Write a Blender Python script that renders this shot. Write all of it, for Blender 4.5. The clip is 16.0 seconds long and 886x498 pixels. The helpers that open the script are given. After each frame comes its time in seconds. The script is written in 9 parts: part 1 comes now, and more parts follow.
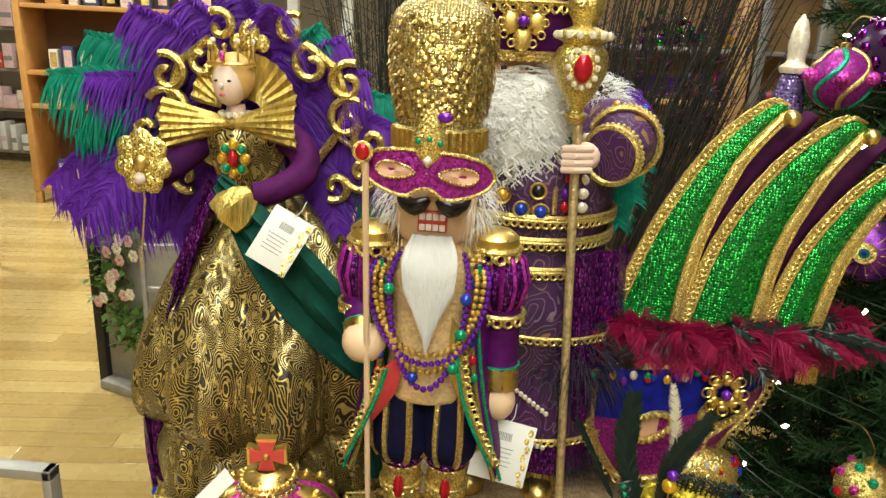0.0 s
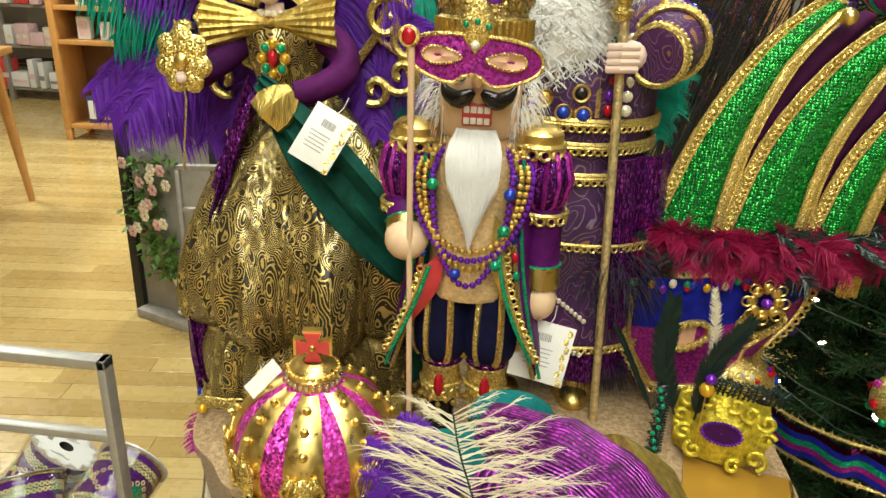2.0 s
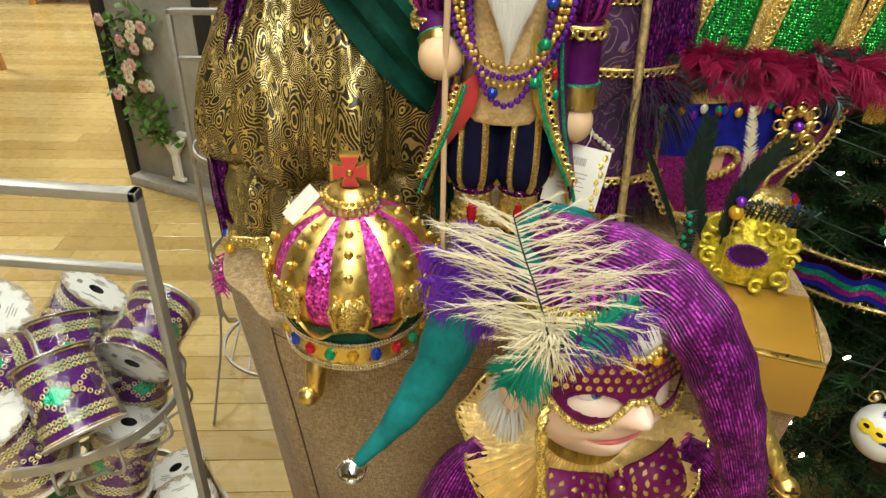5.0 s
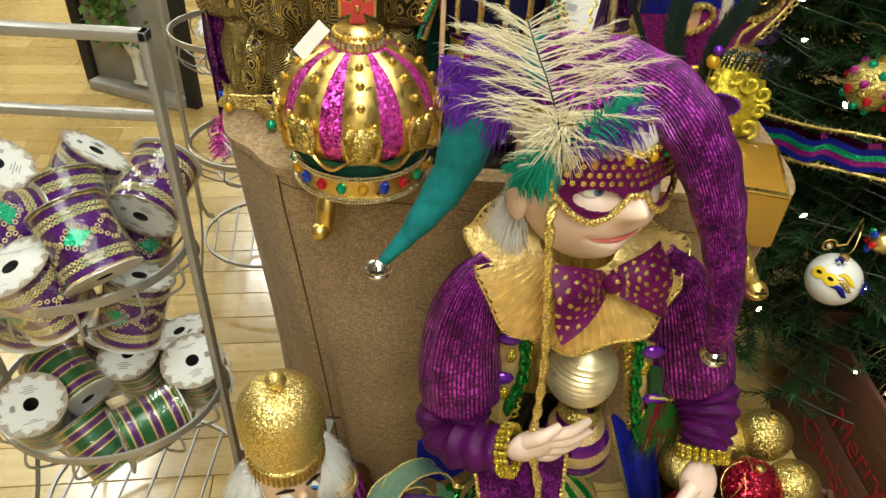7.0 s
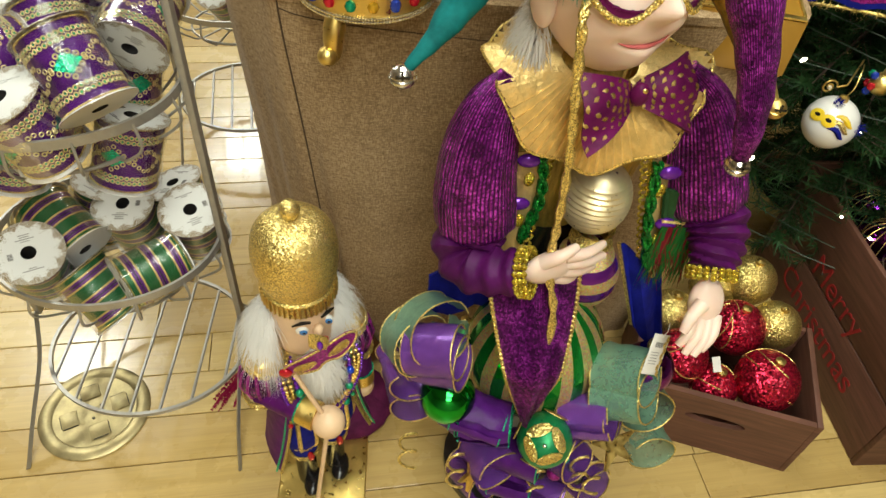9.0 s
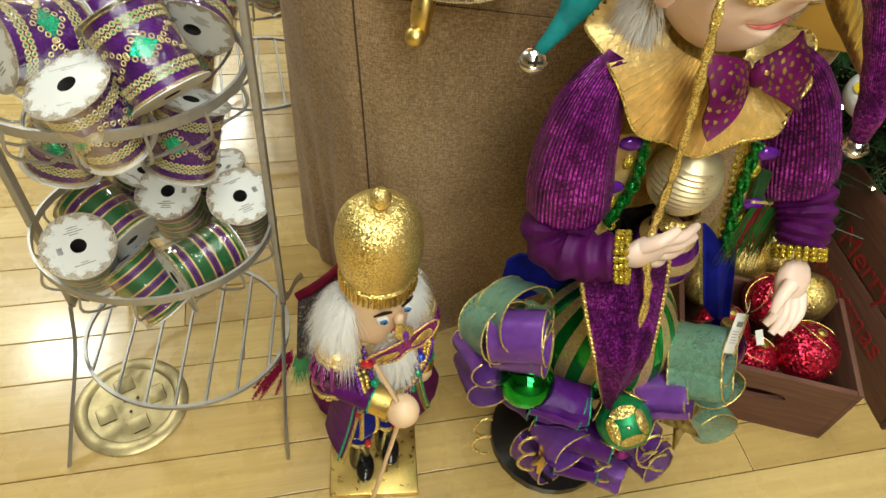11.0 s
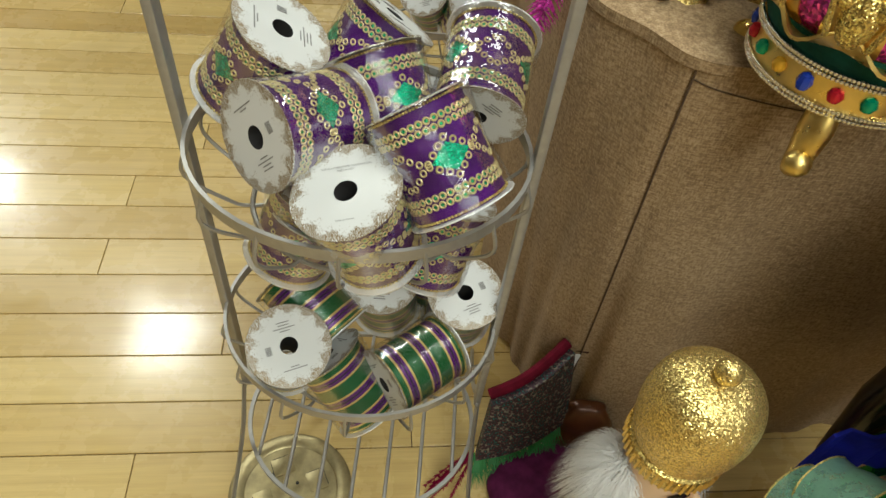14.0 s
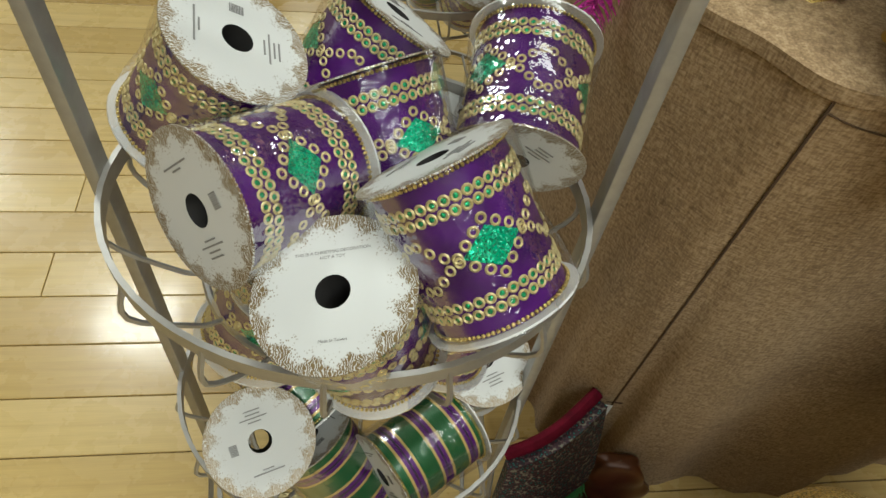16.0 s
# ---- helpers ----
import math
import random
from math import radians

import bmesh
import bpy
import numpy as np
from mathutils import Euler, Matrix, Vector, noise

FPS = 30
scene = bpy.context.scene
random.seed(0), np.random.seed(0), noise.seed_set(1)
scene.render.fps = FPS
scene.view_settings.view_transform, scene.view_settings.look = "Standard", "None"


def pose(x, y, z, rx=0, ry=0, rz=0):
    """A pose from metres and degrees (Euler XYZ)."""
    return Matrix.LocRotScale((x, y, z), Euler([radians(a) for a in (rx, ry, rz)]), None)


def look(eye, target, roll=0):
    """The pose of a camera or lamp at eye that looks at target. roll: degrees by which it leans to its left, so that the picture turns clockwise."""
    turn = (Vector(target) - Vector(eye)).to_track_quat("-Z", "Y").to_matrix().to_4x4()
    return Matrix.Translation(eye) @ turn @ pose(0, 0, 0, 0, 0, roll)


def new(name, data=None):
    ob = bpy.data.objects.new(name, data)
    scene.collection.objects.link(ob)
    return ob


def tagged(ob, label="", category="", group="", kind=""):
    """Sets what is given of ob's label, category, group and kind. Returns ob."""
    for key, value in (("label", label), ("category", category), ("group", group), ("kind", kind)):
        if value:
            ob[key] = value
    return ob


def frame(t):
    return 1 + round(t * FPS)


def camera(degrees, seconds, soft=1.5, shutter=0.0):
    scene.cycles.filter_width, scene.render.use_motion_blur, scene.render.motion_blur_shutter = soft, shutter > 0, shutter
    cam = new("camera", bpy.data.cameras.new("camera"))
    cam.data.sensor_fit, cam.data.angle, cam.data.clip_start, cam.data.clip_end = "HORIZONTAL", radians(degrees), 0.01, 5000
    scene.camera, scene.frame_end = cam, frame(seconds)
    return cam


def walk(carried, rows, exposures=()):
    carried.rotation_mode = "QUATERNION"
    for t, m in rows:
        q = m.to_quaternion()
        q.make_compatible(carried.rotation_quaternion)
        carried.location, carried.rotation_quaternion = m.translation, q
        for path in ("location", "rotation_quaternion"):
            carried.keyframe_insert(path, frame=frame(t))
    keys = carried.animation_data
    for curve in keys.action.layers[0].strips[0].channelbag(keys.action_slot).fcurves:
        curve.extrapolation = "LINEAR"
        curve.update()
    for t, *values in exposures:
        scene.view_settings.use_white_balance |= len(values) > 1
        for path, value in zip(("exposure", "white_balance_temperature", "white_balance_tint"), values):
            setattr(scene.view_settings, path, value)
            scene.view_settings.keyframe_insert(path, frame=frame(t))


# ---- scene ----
cam = camera(65.5, 16.0)
PATH = [
    (0, (0.102, 0.181, 1.447), (-0.018, 2.092, 0.867), 2.9),
    (0.5, (0.107, 0.174, 1.436), (-0.042, 2.072, 0.824), 2.6),
    (1, (0.103, 0.168, 1.424), (-0.062, 2.054, 0.778), 2.8),
    (1.5, (0.095, 0.165, 1.411), (-0.085, 2.035, 0.723), 2.8),
    (2, (0.085, 0.165, 1.397), (-0.091, 2.017, 0.663), 2.6),
    (2.5, (0.083, 0.163, 1.388), (-0.094, 1.998, 0.612), 2.5),
    (3, (0.084, 0.161, 1.382), (-0.097, 1.976, 0.562), 2.4),
    (3.2, (0.084, 0.166, 1.388), (-0.106, 1.959, 0.523), 2.5),
    (5.3, (0.024, 0.14, 1.329), (-0.062, 1.816, 0.239), 2.4),
    (5.5, (0.021, 0.133, 1.321), (-0.056, 1.794, 0.21), 2.6),
    (6, (0.012, 0.111, 1.302), (-0.061, 1.747, 0.154), 1.6),
    (6.5, (-0.004, 0.08, 1.294), (-0.047, 1.694, 0.115), 1.8),
    (7, (-0.013, 0.043, 1.283), (0.017, 1.622, 0.054), 3.6),
    (7.5, (-0.015, 0.016, 1.27), (0.037, 1.533, -0.033), 3.1),
    (8, (-0.029, 0.002, 1.255), (0.048, 1.472, -0.098), 4.0),
    (8.5, (-0.038, 0.0, 1.24), (0.049, 1.432, -0.154), 4.0),
    (9, (-0.064, 0.002, 1.216), (0.071, 1.368, -0.238), 5.8),
    (9.2, (-0.07, 0.002, 1.212), (0.075, 1.356, -0.253), 5.9),
    (11.3, (-0.24, 0.048, 1.198), (0.005, 1.346, -0.304), 8.2),
    (11.5, (-0.26, 0.059, 1.188), (-0.038, 1.378, -0.299), 7.6),
    (12, (-0.32, 0.101, 1.187), (-0.146, 1.416, -0.31), 6.4),
    (12.5, (-0.366, 0.132, 1.177), (-0.193, 1.444, -0.322), 8.5),
    (13, (-0.397, 0.171, 1.172), (-0.258, 1.47, -0.342), 9.5),
    (13.5, (-0.428, 0.219, 1.162), (-0.367, 1.517, -0.359), 7.9),
    (14, (-0.45, 0.266, 1.144), (-0.394, 1.568, -0.372), 7.6),
    (14.5, (-0.463, 0.323, 1.129), (-0.402, 1.609, -0.401), 8.7),
    (15, (-0.477, 0.372, 1.112), (-0.378, 1.645, -0.427), 11.1),
    (15.5, (-0.48, 0.42, 1.088), (-0.364, 1.675, -0.465), 10.2),
    (16, (-0.482, 0.459, 1.058), (-0.371, 1.679, -0.523), 9.5),
]
walk(cam, [(t, look(eye, target, roll)) for t, eye, target, roll in PATH],
     [(0, -0.47, 6350, 10), (3, -0.40, 6350, 10), (6.5, -0.60, 6350, 10), (9, -0.52, 6350, 10), (12, -0.50, 6100, 10), (14.5, -0.95, 5950, 10), (16, -1.02, 5900, 10)])

# ---- light ----
world = bpy.data.worlds.new("world")
scene.world = world
world.use_nodes = True
world.node_tree.nodes["Background"].inputs[0].default_value = (1.0, 0.94, 0.86, 1)
world.node_tree.nodes["Background"].inputs[1].default_value = 0.004
scene.view_settings.exposure = 0.0


def ceiling_lamp(x, y, w, d, power, z=3.19, colour=(0.98, 1.0, 0.86)):
    lamp = bpy.data.lights.new("ceiling_lamp", "AREA")
    lamp.shape, lamp.size, lamp.size_y, lamp.energy, lamp.color = "RECTANGLE", w, d, power, colour
    ob = new("ceiling_lamp", lamp)
    ob.matrix_world = pose(x, y, z)


# The lamps at y -1.1 and -2.7 are added fill for the dolls' fronts.
for lx, ly, lp in ((-2.25, 2.9, 70), (0.2, -1.1, 112), (0.0, -2.7, 98), (0.1, 0.75, 80), (1.2, 3.6, 48), (-1.6, 5.4, 125), (-4.2, 4.2, 140)):
    ceiling_lamp(lx, ly, 1.3 if ly < 2 else 0.45, 1.3 if ly < 2 else 0.45, lp)


# ---- mesh tools ----
def frame_of(way):
    """A turn whose z axis lies along way."""
    return Vector(way).to_track_quat("Z", "Y").to_matrix().to_4x4()


class Shape:
    """Collects vertices, faces and their map coordinates for one mesh."""

    def __init__(self):
        self.v, self.f, self.uv = [], [], []

    def add(self, verts, faces, m=None, uvs=None):
        k = len(self.v)
        if m is not None:
            verts = [m @ Vector(p) for p in verts]
        self.v += [tuple(p) for p in verts]
        for i, face in enumerate(faces):
            self.f.append(tuple(k + j for j in face))
            self.uv += uvs[i] if uvs else [(0.0, 0.0)] * len(face)
        return self

    def box(self, c, s, b=0.0, m=None):
        hx, hy, hz = (a / 2 for a in s)
        b = min(b, 0.45 * min(s))
        if b <= 0:
            verts = [(c[0] + x * hx, c[1] + y * hy, c[2] + z * hz) for z in (-1, 1) for y in (-1, 1) for x in (-1, 1)]
            return self.add(verts, [(0, 2, 3, 1), (4, 5, 7, 6), (0, 1, 5, 4), (2, 6, 7, 3), (0, 4, 6, 2), (1, 3, 7, 5)], m)
        bm = bmesh.new()
        bmesh.ops.create_cube(bm, size=1)
        for w in bm.verts:
            w.co = Vector((w.co.x * s[0] + c[0], w.co.y * s[1] + c[1], w.co.z * s[2] + c[2]))
        bmesh.ops.bevel(bm, geom=bm.edges[:], offset=b, segments=2, affect="EDGES", profile=0.5)
        bm.verts.index_update()
        self.add([w.co.copy() for w in bm.verts], [[w.index for w in q.verts] for q in bm.faces], m)
        bm.free()
        return self

    def lathe(self, prof, n=24, m=None, fold=None, sx=1.0, sy=1.0, part=1.0):
        """Turns (radius, height) pairs round z. fold(angle, k): a factor on the radius, k from 0 to 1 along the profile."""
        verts, faces, uvs = [], [], []
        rows = len(prof)
        full = part >= 1
        cols = n if full else n + 1
        for i, (r, z) in enumerate(prof):
            for j in range(cols):
                a = 2 * math.pi * part * j / n
                q = r * (fold(a, i / (rows - 1)) if fold else 1)
                verts.append((q * math.cos(a) * sx, q * math.sin(a) * sy, z))
        for i in range(rows - 1):
            for j in range(n):
                j2 = (j + 1) % n if full else j + 1
                faces.append((i * cols + j, i * cols + j2, (i + 1) * cols + j2, (i + 1) * cols + j))
                u0, u1, v0, v1 = j / n, (j + 1) / n, i / (rows - 1), (i + 1) / (rows - 1)
                uvs.append([(u0, v0), (u1, v0), (u1, v1), (u0, v1)])
        return self.add(verts, faces, m, uvs)

    def ball(self, c, r, n=14, s=(1, 1, 1), m=None):
        k = max(4, n // 2)
        prof = [(max(1e-4, r * math.sin(math.pi * i / k)), -r * math.cos(math.pi * i / k)) for i in range(k + 1)]
        t = Matrix.Translation(c) @ Matrix.Diagonal((*s, 1))
        return self.lathe(prof, n, t if m is None else m @ t)

    def tube(self, pts, r, n=6, flat=1.0, m=None, cap=True, up=None):
        pts = [Vector(p) for p in pts]
        rr = r if isinstance(r, (list, tuple)) else [r] * len(pts)
        verts, faces, uvs = [], [], []
        side = None
        for i, p in enumerate(pts):
            way = (pts[min(i + 1, len(pts) - 1)] - pts[max(i - 1, 0)]).normalized()
            if side is None:
                ref = Vector(up) if up else (Vector((0, 0, 1)) if abs(way.z) < 0.9 else Vector((1, 0, 0)))
                side = way.cross(ref).normalized()
            side = (side - way * side.dot(way)).normalized()
            other = way.cross(side)
            for j in range(n):
                a = 2 * math.pi * j / n
                verts.append(p + side * (rr[i] * math.cos(a)) + other * (rr[i] * flat * math.sin(a)))
        for i in range(len(pts) - 1):
            for j in range(n):
                faces.append((i * n + j, i * n + (j + 1) % n, (i + 1) * n + (j + 1) % n, (i + 1) * n + j))
                u0, u1, v0, v1 = j / n, (j + 1) / n, i / len(pts), (i + 1) / len(pts)
                uvs.append([(u0, v0), (u1, v0), (u1, v1), (u0, v1)])
        if cap:
            faces += [tuple(range(n - 1, -1, -1)), tuple((len(pts) - 1) * n + j for j in range(n))]
            uvs += [[(0, 0)] * n, [(0, 0)] * n]
        return self.add(verts, faces, m, uvs)

    def ring(self, c, radius, r, n=20, k=6, m=None, sx=1.0, sy=1.0):
        verts, faces = [], []
        for i in range(n):
            a = 2 * math.pi * i / n
            for j in range(k):
                b = 2 * math.pi * j / k
                q = radius + r * math.cos(b)
                verts.append((c[0] + q * math.cos(a) * sx, c[1] + q * math.sin(a) * sy, c[2] + r * math.sin(b)))
        for i in range(n):
            for j in range(k):
                faces.append((i * k + j, ((i + 1) % n) * k + j, ((i + 1) % n) * k + (j + 1) % k, i * k + (j + 1) % k))
        return self.add(verts, faces, m)

    def sheet(self, rows, thick=0.0):
        """A cloth through rows of points; thick gives it a back."""
        nr, nc = len(rows), len(rows[0])
        pts = [Vector(p) for row in rows for p in row]
        faces, uvs = [], []
        for i in range(nr - 1):
            for j in range(nc - 1):
                faces.append((i * nc + j, i * nc + j + 1, (i + 1) * nc + j + 1, (i + 1) * nc + j))
                uvs.append([(j / (nc - 1), i / (nr - 1)), ((j + 1) / (nc - 1), i / (nr - 1)),
                            ((j + 1) / (nc - 1), (i + 1) / (nr - 1)), (j / (nc - 1), (i + 1) / (nr - 1))])
        if thick:
            normals = [Vector() for _ in pts]
            for q in faces:
                nn = (pts[q[1]] - pts[q[0]]).cross(pts[q[3]] - pts[q[0]])
                for j in q:
                    normals[j] += nn
            k = len(pts)
            pts = pts + [p - w.normalized() * thick for p, w in zip(pts, normals)]
            front = list(faces)
            faces += [tuple(k + j for j in reversed(q)) for q in front]
            uvs += [list(reversed(u)) for u in uvs]
            rim = [i for i in range(nc)] + [i * nc + nc - 1 for i in range(1, nr)] + [(nr - 1) * nc + j for j in range(nc - 2, -1, -1)] + [i * nc for i in range(nr - 2, 0, -1)]
            for a, b in zip(rim, rim[1:] + rim[:1]):
                faces.append((b, a, a + k, b + k))
                uvs.append([(0, 0)] * 4)
        return self.add(pts, faces, None, uvs)

    def prism(self, outline, z0, z1, m=None):
        """An outline of (x, y), given anticlockwise, raised from z0 to z1."""
        n = len(outline)
        verts = [(x, y, z0) for x, y in outline] + [(x, y, z1) for x, y in outline]
        faces = [tuple(range(n - 1, -1, -1)), tuple(range(n, 2 * n))] + [(i, (i + 1) % n, n + (i + 1) % n, n + i) for i in range(n)]
        uvs = [[(0, 0)] * n, [(0, 0)] * n] + [[(i / n, 0), ((i + 1) / n, 0), ((i + 1) / n, 1), (i / n, 1)] for i in range(n)]
        return self.add(verts, faces, m, uvs)

    def blade(self, pts, w, side):
        """A thin hair or barb that tapers along pts."""
        k, n = len(self.v), len(pts)
        side = Vector(side)
        for i, p in enumerate(pts[:-1]):
            q = side * (w * (1 - 0.8 * i / (n - 1)))
            self.v += [tuple(p - q), tuple(p + q)]
        self.v.append(tuple(pts[-1]))
        for i in range(n - 2):
            self.f.append((k + 2 * i, k + 2 * i + 1, k + 2 * i + 3, k + 2 * i + 2))
            self.uv += [(0, i / n), (1, i / n), (1, (i + 1) / n), (0, (i + 1) / n)]
        self.f.append((k + 2 * n - 4, k + 2 * n - 3, k + 2 * n - 2))
        self.uv += [(0, 1), (1, 1), (0.5, 1)]

    def plume(self, pts, width, barbs=90, droop=0.3, rng=None, w=0.0012, lean=0.5, quill=0.0016, fluff=0.25):
        """A feather along pts: a quill with soft barbs on both sides."""
        rng = rng or random.Random(1)
        pts = [Vector(p) for p in pts]
        self.tube(pts, [quill * (1 - 0.7 * i / len(pts)) for i in range(len(pts))], 4)
        n = len(pts) - 1
        chord = (pts[-1] - pts[0])
        flat = Vector((0, -1, 0.2))
        for i in range(barbs):
            k = 0.06 + 0.94 * (i + rng.random()) / barbs
            a = min(int(k * n), n - 1)
            p = pts[a].lerp(pts[a + 1], k * n - a)
            way = (pts[a + 1] - pts[a]).normalized()
            out = way.cross(flat).normalized()
            size = width * (0.35 + 0.65 * math.sin(math.pi * min(1, 0.15 + 0.8 * k))) * rng.uniform(0.7, 1.15)
            for s in (-1, 1):
                tilt = way * (lean + rng.uniform(-0.15, 0.25)) + out * s + Vector((rng.uniform(-1, 1), rng.uniform(-1, 1), rng.uniform(-1, 1))) * fluff
                tilt.normalize()
                line = [p + tilt * (size * j / 4) + Vector((0, 0, -droop * size * (j / 4) ** 2)) for j in range(5)]
                self.blade(line, w * rng.uniform(0.7, 1.3), tilt.cross(Vector((rng.uniform(-.4, .4), -1, rng.uniform(-.2, .6)))).normalized())
        return self

    def fur(self, c, s, length, n, rng, down=0.4, w=0.0012, curl=0.0, half=None):
        """Hair on an ellipsoid; half(direction) tells where it grows."""
        got = 0
        while got < n:
            d = Vector((rng.gauss(0, 1), rng.gauss(0, 1), rng.gauss(0, 1))).normalized()
            if half and not half(d):
                got += 0.02
                continue
            got += 1
            p = Vector((c[0] + d.x * s[0], c[1] + d.y * s[1], c[2] + d.z * s[2]))
            way = (d + Vector((rng.uniform(-.4, .4), rng.uniform(-.4, .4), rng.uniform(-.4, .4)))).normalized()
            ll = length * rng.uniform(0.6, 1.15)
            ph = rng.uniform(0, 6.3)
            line = [p + way * (ll * j / 4) + Vector((curl * math.sin(ph + 2.4 * j), curl * math.cos(ph + 2.4 * j), -down * ll * (j / 4) ** 2)) for j in range(5)]
            self.blade(line, w, way.cross(Vector((rng.uniform(-1, 1), rng.uniform(-1, 1), rng.uniform(-1, 1)))).normalized())
        return self

    def mesh(self, name, mat, smooth=True):
        me = bpy.data.meshes.new(name)
        me.from_pydata(self.v, [], self.f)
        layer = me.uv_layers.new(name="map")
        if len(self.uv) == len(me.loops):
            layer.data.foreach_set("uv", [c for p in self.uv for c in p])
        if smooth:
            me.shade_smooth()
            me.set_sharp_from_angle(angle=radians(42))
        me.materials.append(mat)
        return me


def thing(name, label, category, at=(0, 0, 0), turn=0.0, group="", kind=""):
    ob = new(name)
    ob.empty_display_size = 0.02
    ob.matrix_world = pose(*at, 0, 0, turn)
    return tagged(ob, label, category, group, kind)


def part(name, shape, mat, parent=None, label="", m=None, smooth=True):
    me = shape if isinstance(shape, bpy.types.Mesh) else shape.mesh(name, mat, smooth)
    ob = new(name, me)
    if m is not None:
        ob.matrix_basis = m
    ob.parent = parent
    return tagged(ob, label)


def single(name, shape, mat, label, category, group="", kind="", smooth=True, m=None):
    return tagged(part(name, shape, mat, None, "", m, smooth), label, category, group, kind)


def curve_pts(ctrl, n=16):
    """Points on a smooth line through ctrl."""
    c = [Vector(p) for p in ctrl]
    c = [2 * c[0] - c[1]] + c + [2 * c[-1] - c[-2]]
    out = []
    for i in range(1, len(c) - 2):
        k = max(2, n // (len(c) - 3))
        for j in range(k):
            t = j / k
            a, b, d, e = c[i - 1], c[i], c[i + 1], c[i + 2]
            out.append(0.5 * ((2 * b) + (d - a) * t + (2 * a - 5 * b + 4 * d - e) * t * t + (3 * b - a - 3 * d + e) * t ** 3))
    out.append(c[-2])
    return out


def smooth_profile(prof, n=4):
    return [(max(p.x, 1e-4), p.y) for p in curve_pts([(r, z, 0) for r, z in prof], n * (len(prof) - 1))]

# ---- materials ----
class Nodes:
    def __init__(self, name):
        self.mat = bpy.data.materials.new(name)
        self.mat.use_nodes = True
        self.t = self.mat.node_tree
        self.b = self.t.nodes["Principled BSDF"]

    def node(self, kind, **values):
        n = self.t.nodes.new(kind)
        for key, value in values.items():
            key = key.replace("_", " ")
            for s in n.inputs:
                if s.name.lower() == key.lower() and s.enabled:
                    s.default_value = value
                    break
        return n

    def link(self, a, b):
        self.t.links.new(a, b)

    def coords(self, kind="Object", scale=None):
        c = self.t.nodes.new("ShaderNodeTexCoord").outputs[kind]
        if scale:
            mp = self.t.nodes.new("ShaderNodeMapping")
            mp.inputs["Scale"].default_value = scale
            self.link(c, mp.inputs[0])
            return mp.outputs[0]
        return c

    def noise(self, at, scale, detail=3.0, rough=0.6):
        n = self.node("ShaderNodeTexNoise", Scale=scale, Detail=detail, Roughness=rough)
        self.link(at, n.inputs["Vector"])
        return n.outputs["Fac"]

    def ramp(self, fac, *stops, hard=False):
        r = self.t.nodes.new("ShaderNodeValToRGB")
        e = r.color_ramp.elements
        while len(e) < len(stops):
            e.new(0.5)
        for q, (at, col) in zip(e, stops):
            q.position, q.color = at, (*col, 1) if len(col) == 3 else col
        if hard:
            r.color_ramp.interpolation = "CONSTANT"
        self.link(fac, r.inputs[0])
        return r.outputs[0]

    def mix(self, fac, a, b, mode="MIX"):
        n = self.t.nodes.new("ShaderNodeMix")
        n.data_type, n.blend_type = "RGBA", mode
        for slot, value in ((0, fac), (6, a), (7, b)):
            if isinstance(value, bpy.types.NodeSocket):
                self.link(value, n.inputs[slot])
            elif slot == 0:
                n.inputs[0].default_value = value
            else:
                n.inputs[slot].default_value = (*value, 1)
        return n.outputs[2]

    def math(self, op, a, b=0.0, c=0.0):
        n = self.t.nodes.new("ShaderNodeMath")
        n.operation = op
        for i, value in enumerate((a, b, c)):
            if isinstance(value, bpy.types.NodeSocket):
                self.link(value, n.inputs[i])
            else:
                n.inputs[i].default_value = value
        return n.outputs[0]

    def bump(self, height, strength=0.4, distance=0.002):
        n = self.node("ShaderNodeBump", Strength=strength, Distance=distance)
        self.link(height, n.inputs["Height"])
        self.link(n.outputs[0], self.b.inputs["Normal"])

    def put(self, **values):
        for key, value in values.items():
            s = self.b.inputs[key.replace("_", " ")]
            if isinstance(value, bpy.types.NodeSocket):
                self.link(value, s)
            else:
                s.default_value = (*value, 1) if isinstance(value, tuple) and len(value) == 3 else value
        return self


def plain(name, col, rough=0.5, metal=0.0, grain=60.0, vary=0.25, bump=0.15, **more):
    """A surface with grain and broad stains."""
    n = Nodes(name)
    at = n.coords()
    f = n.mix(0.4, n.noise(at, grain, 4), n.noise(at, grain / 9, 2))
    dark = tuple(c * (1 - vary) for c in col)
    lite = tuple(min(1, c * (1 + vary)) for c in col)
    n.put(Base_Color=n.ramp(f, (0.3, dark), (0.7, lite)), Roughness=rough, Metallic=metal, **more)
    n.bump(n.noise(at, grain * 2, 3), bump, 0.001)
    return n.mat


